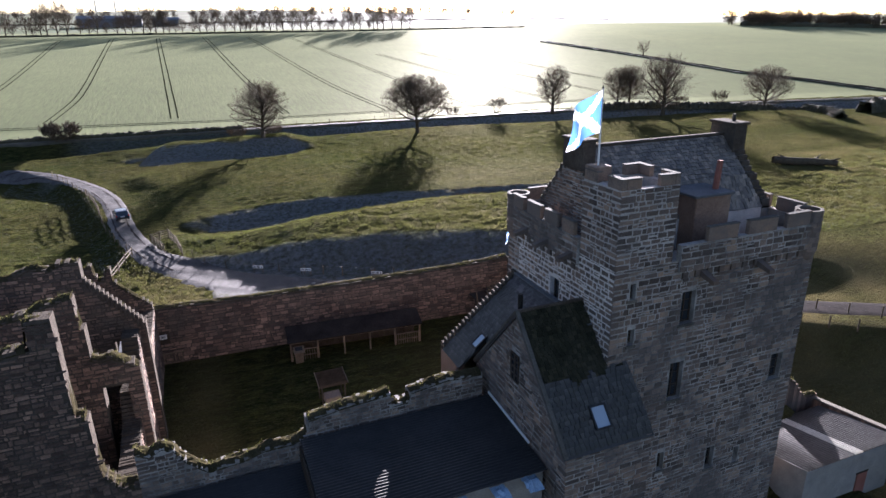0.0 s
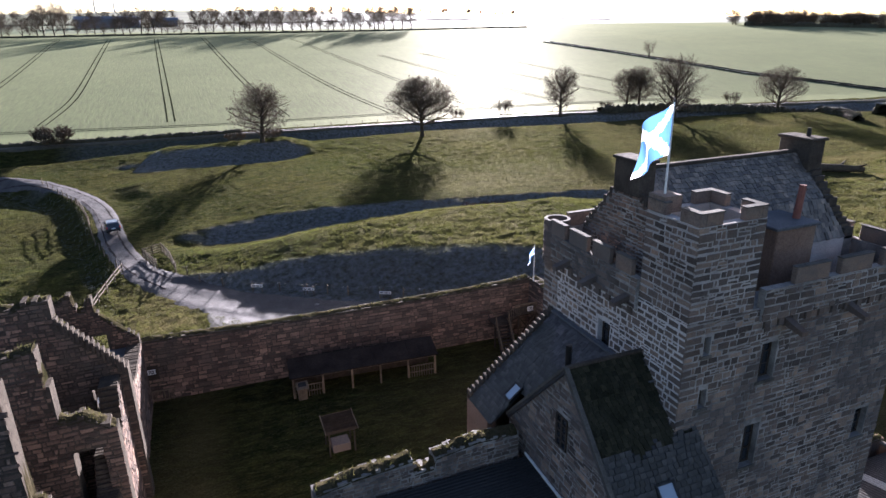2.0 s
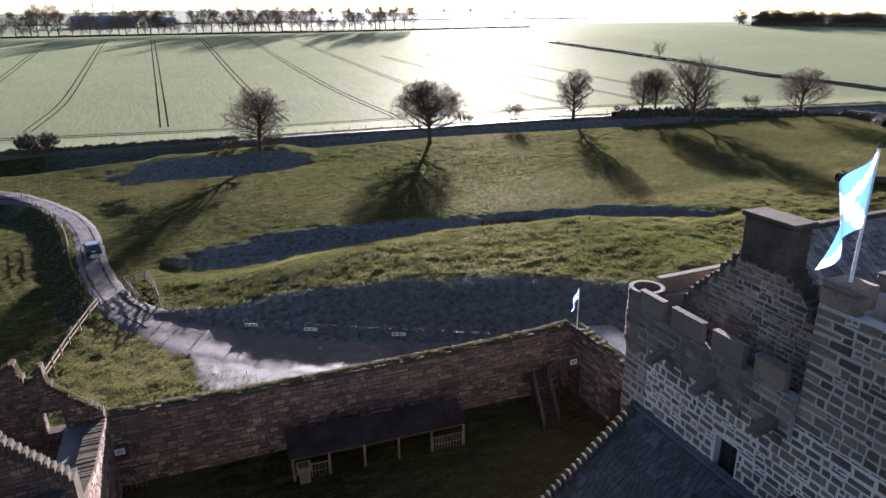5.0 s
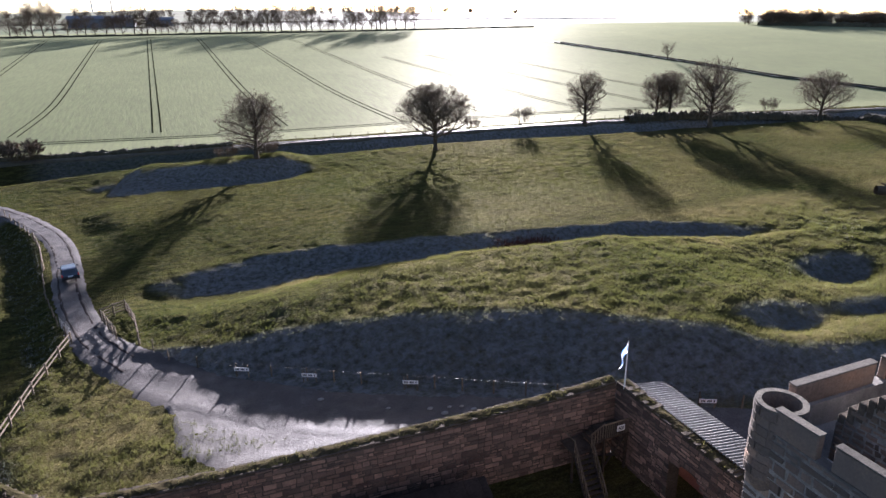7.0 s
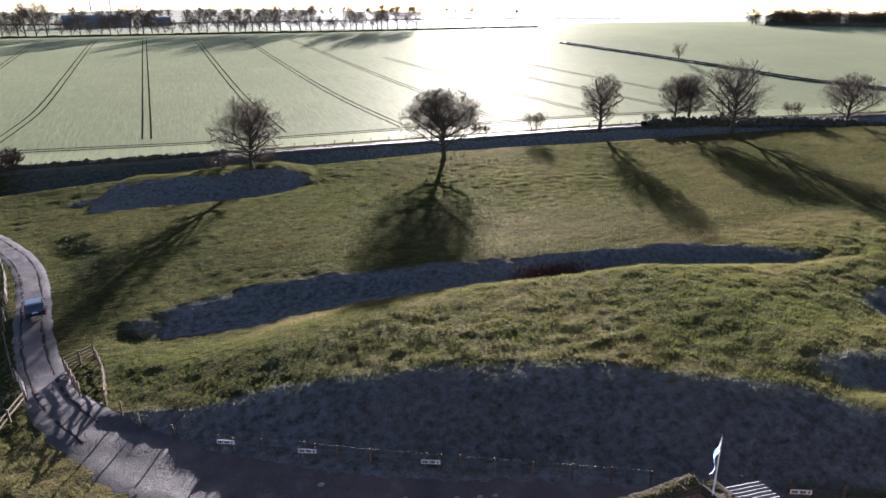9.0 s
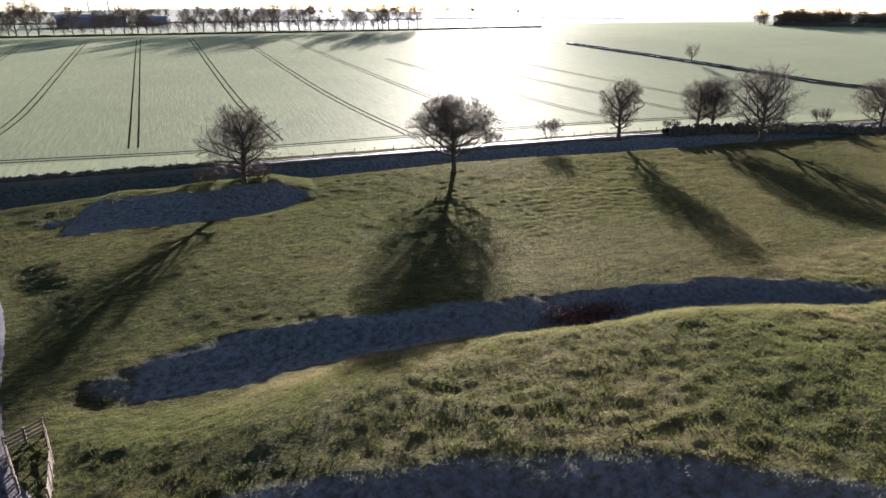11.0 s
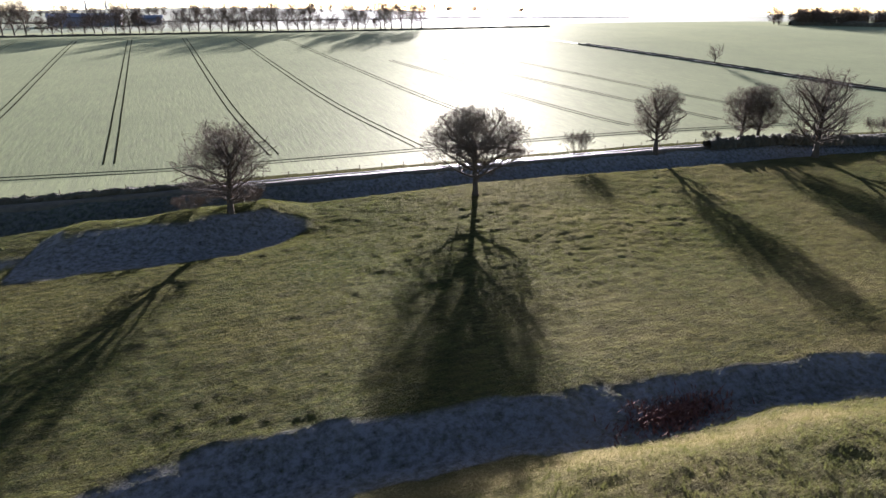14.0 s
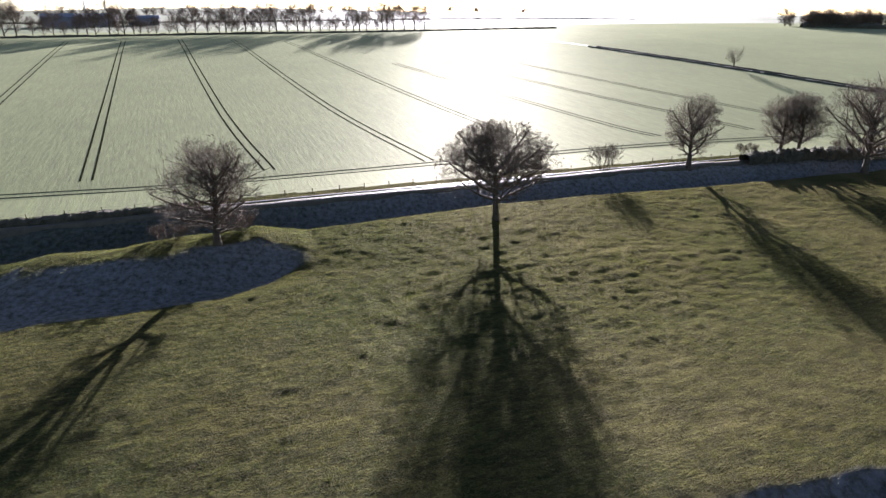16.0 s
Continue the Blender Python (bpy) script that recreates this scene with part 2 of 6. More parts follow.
M_BARK = surface("winter_bark", [(0.3, (0.05, 0.038, 0.026)), (0.7, (0.1, 0.077, 0.05))], 1.5, 0.95, fine=10)
M_TWIG = surface("bare_twigs", [(0.3, (0.075, 0.056, 0.036)), (0.7, (0.14, 0.105, 0.07))], 1.0, 0.9, fine=8)
# twig tone raised to carry the haze over far hedges in its colour
M_HEDGE = surface("hedge_twigs", [(0.3, (0.05, 0.045, 0.028)), (0.7, (0.11, 0.095, 0.06))], 0.8, 0.95, fine=5, bumpy=1.0, depth=0.3)
M_BRACKEN = surface("dead_bracken", [(0.3, (0.09, 0.035, 0.025)), (0.7, (0.16, 0.07, 0.045))], 2.0, 0.9, fine=10)
M_IRON = surface("dark_iron", [(0.3, (0.02, 0.02, 0.02)), (0.7, (0.05, 0.05, 0.05))], 3.0, 0.5, 0.6, fine=20)
M_WHITE = surface("white_paint", [(0.3, (0.68, 0.68, 0.66)), (0.7, (0.8, 0.8, 0.78))], 2.0, 0.6, fine=20, bumpy=0.1)
M_HARL = surface("cream_harled_wall", [(0.3, (0.22, 0.2, 0.18)), (0.7, (0.3, 0.28, 0.25))], 1.2, 0.9, fine=22, bumpy=0.6)
M_PINK = surface("red_brown_board", [(0.3, (0.2, 0.08, 0.06)), (0.7, (0.28, 0.12, 0.09))], 1.2, 0.85, fine=20)


def cloth(name, tone):
    """Thin flag cloth that lets light through."""
    mat, nt, bsdf = nodes_of(name, 0.8, 0, 0.1)
    weave = mix(nt, 0.25, tone, ramp(nt, noise_node(nt, 3.0, 4), [(0.3, tuple(0.7 * v for v in tone)), (0.7, tone)]))
    nt.links.new(weave, bsdf.inputs["Base Color"])
    tr = nt.nodes.new("ShaderNodeBsdfTranslucent")
    ms = nt.nodes.new("ShaderNodeMixShader")
    ms.inputs[0].default_value = 0.55
    nt.links.new(weave, tr.inputs[0])
    nt.links.new(bsdf.outputs[0], ms.inputs[1])
    nt.links.new(tr.outputs[0], ms.inputs[2])
    nt.links.new(ms.outputs[0], nt.nodes["Material Output"].inputs[0])
    return mat


M_BLUE, M_CLOTH_WHITE = cloth("blue_flag_cloth", (0.07, 0.17, 0.38)), cloth("white_flag_cloth", (0.7, 0.72, 0.75))
M_TARP = surface("pale_blue_tarpaulin", [(0.3, (0.2, 0.3, 0.42)), (0.7, (0.35, 0.45, 0.55))], 2.0, 0.5, fine=14)
# cladding tone lightened, with distance haze put into the colour
M_FARSHED = surface("blue_grey_cladding", [(0.3, (0.10, 0.115, 0.14)), (0.7, (0.15, 0.165, 0.19))], 0.1, 0.7, fine=1)
M_DARK = surface("dark_interior", [(0.3, (0.015, 0.013, 0.012)), (0.7, (0.03, 0.026, 0.022))], 1.0, 0.9)


def glass_material():
    mat, nt, bsdf = nodes_of("window_glass", 0.06, 0, 0.6)
    bsdf.inputs["Base Color"].default_value = (0.02, 0.024, 0.03, 1)
    return mat


def water_material():
    mat, nt, bsdf = nodes_of("wet_track", 0.4, 0, 0.3)
    nt.links.new(ramp(nt, noise_node(nt, 0.6, 4), [(0.35, (0.05, 0.045, 0.04)), (0.65, (0.12, 0.11, 0.1))]), bsdf.inputs["Base Color"])
    bump(nt, bsdf, noise_node(nt, 3.0, 3), 0.15, 0.02)
    return mat


M_GLASS, M_WET = glass_material(), water_material()


# ---- building helpers ----
def link(name, bm, mat, parent=None, label="", smooth=False):
    me = bpy.data.meshes.new(name)
    bm.to_mesh(me)
    bm.free()
    for m in mat if isinstance(mat, (list, tuple)) else [mat]:
        me.materials.append(m)
    if smooth:
        me.polygons.foreach_set("use_smooth", [True] * len(me.polygons))
    ob = new(name, me)
    ob.parent = parent
    if label:
        tagged(ob, label)
    return ob


def part(name, bm, mat, parent, label="", smooth=False):
    return link(name, bm, mat, parent, label, smooth)


def raw(name, verts, faces, mat, parent=None, label="", smooth=False):
    me = bpy.data.meshes.new(name)
    me.from_pydata(verts, [], faces)
    for m in mat if isinstance(mat, (list, tuple)) else [mat]:
        me.materials.append(m)
    if smooth:
        me.polygons.foreach_set("use_smooth", [True] * len(me.polygons))
    ob = new(name, me)
    ob.parent = parent
    if label:
        tagged(ob, label)
    return ob


def thing(name, label, category, group="", kind="", at=(0, 0, 0)):
    ob = new(name)
    ob.location = at
    return tagged(ob, label, category, group, kind)


def box(bm, x0, x1, y0, y1, z0, z1, bevel=0.0):
    vs = [bm.verts.new(p) for p in ((x0, y0, z0), (x1, y0, z0), (x1, y1, z0), (x0, y1, z0), (x0, y0, z1), (x1, y0, z1), (x1, y1, z1), (x0, y1, z1))]
    fs = [bm.faces.new([vs[i] for i in f]) for f in ((0, 3, 2, 1), (4, 5, 6, 7), (0, 1, 5, 4), (1, 2, 6, 5), (2, 3, 7, 6), (3, 0, 4, 7))]
    if bevel:
        bmesh.ops.bevel(bm, geom=list({e for f in fs for e in f.edges}), offset=bevel, segments=1, affect="EDGES")
    return vs


def boxed(x0, x1, y0, y1, z0, z1, bevel=0.0):
    bm = bmesh.new()
    box(bm, x0, x1, y0, y1, z0, z1, bevel)
    return bm


def prism(bm, points, way):
    """A flat outline (points in order) pushed along way."""
    a = [bm.verts.new(p) for p in points]
    b = [bm.verts.new(Vector(p) + Vector(way)) for p in points]
    n = len(a)
    bm.faces.new(a)
    bm.faces.new(b[::-1])
    for i in range(n):
        bm.faces.new((a[i], b[i], b[(i + 1) % n], a[(i + 1) % n]))
    bmesh.ops.recalc_face_normals(bm, faces=bm.faces)
    return a, b


def prismed(points, way):
    bm = bmesh.new()
    prism(bm, points, way)
    return bm


def beam(bm, a, b, w, h=None):
    """A squared bar from a to b."""
    a, b = Vector(a), Vector(b)
    q = (b - a).to_track_quat("Z", "Y")
    h = h or w
    ring = []
    for p in (a, b):
        ring.append([bm.verts.new(p + q @ Vector((sx * w / 2, sy * h / 2, 0))) for sx, sy in ((-1, -1), (1, -1), (1, 1), (-1, 1))])
    for i in range(4):
        bm.faces.new((ring[0][i], ring[0][(i + 1) % 4], ring[1][(i + 1) % 4], ring[1][i]))
    bm.faces.new(ring[0][::-1])
    bm.faces.new(ring[1])


def beamed(a, b, w, h=None):
    bm = bmesh.new()
    beam(bm, a, b, w, h)
    return bm


def tube(bm, a, b, r0, r1, sides=8):
    a, b = Vector(a), Vector(b)
    q = (b - a).to_track_quat("Z", "Y")
    rings = [[bm.verts.new(p + q @ Vector((r * math.cos(2 * math.pi * i / sides), r * math.sin(2 * math.pi * i / sides), 0))) for i in range(sides)] for p, r in ((a, r0), (b, r1))]
    for i in range(sides):
        bm.faces.new((rings[0][i], rings[0][(i + 1) % sides], rings[1][(i + 1) % sides], rings[1][i]))
    bm.faces.new(rings[0][::-1])
    bm.faces.new(rings[1])


def tubed(a, b, r0, r1, sides=8):
    bm = bmesh.new()
    tube(bm, a, b, r0, r1, sides)
    return bm


# ---- the lie of the land ----
def ease(v, a, b):
    t = np.clip((v - a) / (b - a), 0, 1)
    return t * t * (3 - 2 * t)


def along(x, *pairs):
    return np.interp(x, [p[0] for p in pairs], [p[1] for p in pairs])


def lumps(x, y, size, seed):
    """Smooth value noise on the plane."""
    u, v = x / size + seed * 17.31, y / size + seed * 9.77
    iu, iv = np.floor(u), np.floor(v)
    fu, fv = u - iu, v - iv
    fu, fv = fu * fu * (3 - 2 * fu), fv * fv * (3 - 2 * fv)

    def corner(a, b):
        s = np.sin(a * 127.1 + b * 311.7 + seed * 74.7) * 43758.5453
        return s - np.floor(s)
    top = corner(iu, iv) * (1 - fu) + corner(iu + 1, iv) * fu
    low = corner(iu, iv + 1) * (1 - fu) + corner(iu + 1, iv + 1) * fu
    return top * (1 - fv) + low * fv - 0.5


def fence_line(x):
    return along(x, (-30, 96), (-6, 79), (4.9, 71.2), (9.8, 68.2), (17, 64), (36.3, 52.9), (60, 38), (200, -40))


def track_line(x):
    return along(x, (-300, 182), (-80, 174), (-29, 171), (0, 169.6), (35, 168.1), (60, 166.4), (100, 164.2), (139, 158.5), (173, 151.5), (260, 132), (400, 110))


def bank_west(y):
    return along(y, (58, -6), (68, -11.5), (83, -9.4), (90, -11.2), (105, -14.6), (118, -17.6), (133, -24.2), (146, -33.5), (165, -50))


def land(x, y):
    """Ground height without the small roughness."""
    x, y = np.asarray(x, float), np.asarray(y, float)
    track = track_line(x)
    far = y - track - 14
    field = 3.0 + along(far, (-60, 0), (-12, 0), (0, 0.5), (60, 5.6), (208, 17.8), (256, 21.2), (320, 24.8), (815, 46), (1800, 86), (3000, 112), (6000, 150))
    field = field - ease(x, 150, 1500) * (4 + 24 * ease(far, 200, 900)) + lumps(x, y, 420, 3) * 9 * ease(far, 400, 1200)
    # pasture beyond the ditch, its crest, the hollow before the embankment
    past = along(y, (95, 1.2), (115, 1.1), (138, 1.5), (150, 2.1), (155, 2.2)) + lumps(x, y, 34, 1) * 0.9
    past = past - 1.1 * ease(x, 24, 2) * ease(y, 118, 96) - 0.3 * ease(x, 60, 100)
    crest = along(x, (-40, 154), (18, 156), (34, 155.5), (56, 155.5), (75, 154.5), (92, 152.4), (125, 150), (158, 145), (200, 134))
    past = past + (-0.9 - past) * ease(y, crest - 1, crest + 5)
    rim = along(x, (-14, 146), (-8, 146.5), (-3, 149), (4, 148.6), (15, 149.8), (24, 151)) + lumps(x, y, 7, 41) * 2.4
    quarry = along(x, (-9, 0), (-6, 1), (20, 1), (27, 0))
    past = past + quarry * (along(x, (-8, 1.2), (4, 1.55), (14, 1.9)) * ease(y, rim - 9, rim - 0.5) * ease(y, rim + 9, rim + 1) - along(x, (-6, 0.3), (8, 0.8)) * ease(y, rim - 14, rim - 9) * ease(y, rim - 2, rim - 9))
    dip = np.exp(-(((x + 13.4) / 3.0) ** 2 + ((y - 143) / 2.0) ** 2))
    past = past - 0.9 * dip
    h = past + (field - past) * ease(y, track - 8, track - 1)
    # ditch: a scarp that looks towards the castle, and the mound before it
    du = lumps(x, y, 5, 43) * 1.5 + lumps(x, y, 2, 44) * 0.6 + along(x, (-8, 95), (-5, 96), (1.3, 98.2), (11.3, 99.2), (19.6, 97.5), (30.5, 95.9), (46, 93.2), (61, 91), (69, 85.5), (80, 80))
    dw = along(x, (-8, 3.5), (5, 6.5), (11, 5.5), (18, 4.2), (42, 5.2), (50, 2.8), (64, 4.6), (75, 3))
    deep = along(x, (-9.5, 0), (-6, 0.7), (-2, 1.2), (8, 1.5), (30, 1.45), (55, 1.35), (66, 1.2), (76, 0))
    bottom = past - deep
    yf = fence_line(x)
    yc = along(x, (-8, 82), (2.6, 75.5), (13, 74.2), (22, 72.3), (30, 69.5), (36.5, 64), (46, 57), (56, 54), (70, 50), (200, 10))
    top = along(x, (-10, -0.3), (2.6, 0.35), (10, 1.5), (22, 2.35), (49, 2.6), (58, 1.7), (66, 1.35), (80, 1.3), (140, 1.3)) + lumps(x, y, 19, 2) * 0.7
    mound = -0.25 + (top + 0.25) * ease(y, yf + 0.5, yc + 0.5)
    ridge = along(x, (-8, 86), (10, 80), (30, 83), (50, 80), (70, 76))
    mound = mound + 0.35 * ease(y, yc, ridge) * ease(x, 0, 14)
    near = mound + (bottom - mound) * ease(y, ridge, du - dw)
    h = np.where(y < du, near + (h - near) * ease(y, du - dw, du), h)
    for px, py, rx, ry, deep2 in ((68, 65.4, 6, 3.2, 1.6), (51.2, 57.4, 5.5, 2.7, 1.5), (61.5, 57.2, 4, 1.6, 0.9)):
        h = h - deep2 * np.exp(-(((x - px) / rx) ** 2 + ((y - py) / ry) ** 2))
    # castle platform, its lower outer side, and the low meadow west of the road
    yard = -0.35 - 3.2 * ease(y, 29, 23) - 2.9 * ease(x, 38, 42) * ease(y, fence_line(x) - 7.5, fence_line(x) - 12)
    h = np.where(y < yf, yard + (h - yard) * ease(y, yf - 4, yf), h)
    road_side = -0.1 + 0.6 * ease(y, 95, 125) + 0.7 * ease(y, 125, 160)
    west = bank_west(y)
    h = h + (road_side - h) * ease(x, west + 12 + 25 * ease(y, 125, 140), west + 5.5) * ease(y, 74, 82) * ease(y, 166, 150)
    h = h - (1.0 + 0.8 * ease(y, 116, 130) + lumps(x, y, 14, 5) * 0.7) * ease(x, west, west - 3.2) * ease(y, 60, 66) * ease(y, 170, 150)
    return h


def ground_z(x, y):
    return float(land(np.array([x]), np.array([y]))[0])


def steps(*runs):
    out = []
    for a, b, d in runs:
        out += list(np.arange(a, b, d))
    return np.array(out)


grow = [1.35 ** k for k in range(1, 26)]
fx = np.concatenate([[-50 - 3 * g for g in grow[::-1]], steps((-50, -34, 1.0), (-34, 92, 0.34), (92, 172, 0.8)), [172 + 3 * g for g in grow]])
fy = np.concatenate([[-20 - 3 * g for g in grow[::-1]], steps((-20, 50, 1.4), (50, 56, 0.6), (56, 160, 0.34), (160, 185, 0.6), (185, 330, 3)), [330 + 4 * g for g in grow]])
GX, GY = np.meshgrid(fx, fy)
GZ = land(GX, GY)
patchy = np.clip(0.7 + lumps(GX, GY, 26, 8) * 0.6, 0.45, 1) * ease(GY, 52, 58) * ease(GY, 170, 160)
moundy = 1 + 0.45 * ease(GY, 92, 84) * ease(GX, 12, 24) - 0.15 * ease(GY, 96, 102)
GZ = GZ + patchy * moundy * (lumps(GX, GY, 1.5, 11) * 0.16 + lumps(GX + GY * 0.3, GY, 0.75, 12) * 0.18 + lumps(GX, GY, 4.2, 13) * 0.2 + lumps(GX * 0.5, GY, 0.8, 14) * 0.17) * ease(np.abs(GX - 50), 125, 110)
ny, nx = GX.shape
verts = np.stack([GX.ravel(), GY.ravel(), GZ.ravel()], 1)
ii = (np.arange(ny - 1)[:, None] * nx + np.arange(nx - 1)[None, :]).ravel()
quads = np.stack([ii, ii + 1, ii + nx + 1, ii + nx], 1)
me = bpy.data.meshes.new("ground")
me.from_pydata(verts.tolist(), [], quads.tolist())
for m in (M_GRASS, M_CROP, M_FAR):
    me.materials.append(m)
cx, cy = GX[:-1, :-1].ravel(), GY[:-1, :-1].ravel()
zone = np.where(cy > 480, 2, np.where(cy > track_line(cx) + 3.6, 1, 0))
me.polygons.foreach_set("material_index", zone.astype(np.int32))
me.polygons.foreach_set("use_smooth", np.ones(len(quads), bool))
# rime where slopes look away from the low sun; its colour tracks computed shade
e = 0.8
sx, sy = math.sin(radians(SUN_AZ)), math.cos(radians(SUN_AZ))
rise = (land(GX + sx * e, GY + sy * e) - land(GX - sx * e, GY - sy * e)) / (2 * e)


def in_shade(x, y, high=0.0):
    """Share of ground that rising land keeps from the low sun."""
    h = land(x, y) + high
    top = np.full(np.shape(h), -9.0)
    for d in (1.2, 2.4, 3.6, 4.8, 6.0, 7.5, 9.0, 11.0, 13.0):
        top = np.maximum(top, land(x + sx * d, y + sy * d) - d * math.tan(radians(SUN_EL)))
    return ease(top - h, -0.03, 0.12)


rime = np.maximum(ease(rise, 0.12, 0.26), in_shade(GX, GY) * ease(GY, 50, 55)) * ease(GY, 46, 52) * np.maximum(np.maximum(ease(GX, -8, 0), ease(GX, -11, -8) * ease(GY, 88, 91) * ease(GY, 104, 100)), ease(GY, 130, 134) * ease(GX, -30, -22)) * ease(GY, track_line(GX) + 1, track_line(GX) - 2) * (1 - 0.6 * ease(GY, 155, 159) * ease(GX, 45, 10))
att = me.attributes.new("shade_frost", "FLOAT", "POINT")
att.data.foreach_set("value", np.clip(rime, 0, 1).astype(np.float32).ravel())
# drier, ochre turf on the ridge before the ditch and on the grass beside the gate
def dry_share(x, y):
    """Where straw-coloured turf outweighs green: the ridge before the ditch, the mound, the sunny east of the pasture, the gate triangle."""
    lip = along(x, (-8, 92), (5, 91), (18, 92), (42, 87.5), (50, 87), (64, 83), (75, 79))
    d = np.exp(-((y - lip + 2.5) / 2.6) ** 2) * ease(x, 2, 14) * ease(x, 80, 66)
    d = np.maximum(d, (0.5 + lumps(x, y, 9, 33) * 0.9) * ease(x, 6, 22) * ease(y, 96, 90))
    d = np.maximum(d, (0.3 + lumps(x, y, 17, 34) * 0.7) * ease(x, 15, 75) * ease(y, 94, 100))
    d = np.maximum(d, (0.6 + lumps(x, y, 6, 35) * 0.7) * ease(x, 1, -2) * ease(x, -14, -11) * ease(y, 80, 76))
    return np.clip(d * (0.8 + lumps(x, y, 3.0, 31)), 0, 1)


parched = dry_share(GX, GY)
att = me.attributes.new("parched", "FLOAT", "POINT")
att.data.foreach_set("value", parched.astype(np.float32).ravel())
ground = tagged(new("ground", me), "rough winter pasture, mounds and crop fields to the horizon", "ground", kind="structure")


def lies(x, y):
    """Height of the ground mesh itself, with its roughness."""
    i = np.clip(np.searchsorted(fx, x) - 1, 0, nx - 2)
    j = np.clip(np.searchsorted(fy, y) - 1, 0, ny - 2)
    u, v = (x - fx[i]) / (fx[i + 1] - fx[i]), (y - fy[j]) / (fy[j + 1] - fy[j])
    return (GZ[j, i] * (1 - u) + GZ[j, i + 1] * u) * (1 - v) + (GZ[j + 1, i] * (1 - u) + GZ[j + 1, i + 1] * u) * v


def ribbon(name, points, half, mat, parent, lift=0.05, label="", ragged=0.0, fine=1.5, cross=6):
    """A strip draped over the land along a smooth line of (x, y) points; half: its half width, or pairs of share and half width."""
    pts = [Vector((p[0], p[1], 0)) for p in points]
    dense = []
    for i in range(len(pts) - 1):
        p0, p1, p2, p3 = pts[max(i - 1, 0)], pts[i], pts[i + 1], pts[min(i + 2, len(pts) - 1)]
        n = max(2, int((p2 - p1).length / fine))
        for k in range(n):
            t = k / n
            dense.append(0.5 * (2 * p1 + (p2 - p0) * t + (2 * p0 - 5 * p1 + 4 * p2 - p3) * t * t + (3 * p1 - p0 - 3 * p2 + p3) * t ** 3))
    dense.append(pts[-1])
    vs, fs = [], []
    for i, p in enumerate(dense):
        way = (dense[min(i + 1, len(dense) - 1)] - dense[max(i - 1, 0)]).normalized()
        side = Vector((way.y, -way.x, 0))
        w = half if isinstance(half, (int, float)) else along(i / (len(dense) - 1), *half)
        l = w + ragged * noise.noise(Vector((i * 0.31, 1.7, 0))) * 2
        r = w + ragged * noise.noise(Vector((i * 0.31, 8.3, 0))) * 2
        for k in range(cross + 1):
            s = -l + (l + r) * k / cross
            q = p + side * s
            vs.append((q.x, q.y, lift if min(k, cross - k) else -0.04))
    arr = np.array(vs)
    arr[:, 2] += lies(arr[:, 0], arr[:, 1])
    vs = arr.tolist()
    for i in range(len(dense) - 1):
        for k in range(cross):
            a = i * (cross + 1) + k
            fs.append((a, a + 1, a + cross + 2, a + cross + 1))
    return raw(name, vs, fs, mat, parent, label, True)


# ---- road, tracks, fields ----
ROAD_LINE = [(46, 44), (34, 50.5), (22, 57), (13, 61.5), (6, 66.2), (0.5, 71.2), (-3.5, 76.5), (-6.6, 81.5), (-9.4, 89.5), (-11.4, 98), (-12.7, 106), (-14.6, 115), (-17.8, 123), (-23.5, 133.5), (-31, 142), (-42, 149), (-60, 155), (-90, 160)]
road = ribbon("road", ROAD_LINE, [(0, 3.2), (0.12, 3.6), (0.25, 3.2), (0.36, 1.9), (0.5, 1.75), (0.75, 2.2), (1, 2.2)], M_ROAD, None, 0.07, ragged=0.12, fine=0.7, cross=8)
tagged(road, "potholed gravel road curving past the castle wall", "road", kind="structure")
lane = ribbon("road", [(46.2, 43.9), (62, 34.5), (84, 22), (120, 2)], 1.7, M_RUT, None, 0.05, ragged=0.12, fine=1.5)
tagged(lane, "gravel road running on between wire fences", "road", kind="structure")
for off in (-1.0, 0.8):
    rut = []
    for i, (x, y) in enumerate(ROAD_LINE):
        if i < 6:
            continue
        x2, y2 = ROAD_LINE[min(i + 1, len(ROAD_LINE) - 1)]
        x1, y1 = ROAD_LINE[max(i - 1, 0)]
        l = math.hypot(x2 - x1, y2 - y1)
        rut.append((x + off * (y2 - y1) / l, y - off * (x2 - x1) / l))
    ribbon("wheel_rut", rut, 0.24, M_RUT, road, 0.074, "dark worn wheel rut", 0.12, 0.7, 4)
apron = ribbon("forecourt", [(-0.6, 70.0), (1.6, 66.0), (4.4, 62.6), (9, 59.8), (16, 56.8), (24, 53.8)], [(0, 0.8), (0.14, 2.1), (0.28, 4.2), (0.45, 5.2), (0.65, 4.2), (1, 1.6)], M_ROAD, None, 0.05, ragged=0.5, fine=0.7, cross=10)
tagged(apron, "rutted gravel forecourt beside the courtyard wall", "forecourt", kind="structure")
TRACK = [(x, float(track_line(np.array([x]))[0])) for x in (-140, -80, -29, 0, 35, 60, 100, 139, 173, 215)]
wet = ribbon("embankment_track", [(x, y + 0.6) for x, y in TRACK], 0.22, M_WET, None, 0.1, ragged=0.2, fine=3)
tagged(wet, "wet stony track glinting along the embankment", "track", kind="structure")
verge = ribbon("verge", [(x, y - 1.6) for x, y in TRACK], 1.1, M_MUD, None, 0.15, ragged=0.4, fine=2)
tagged(verge, "dark overgrown verge below the wet track", "verge", kind="structure")

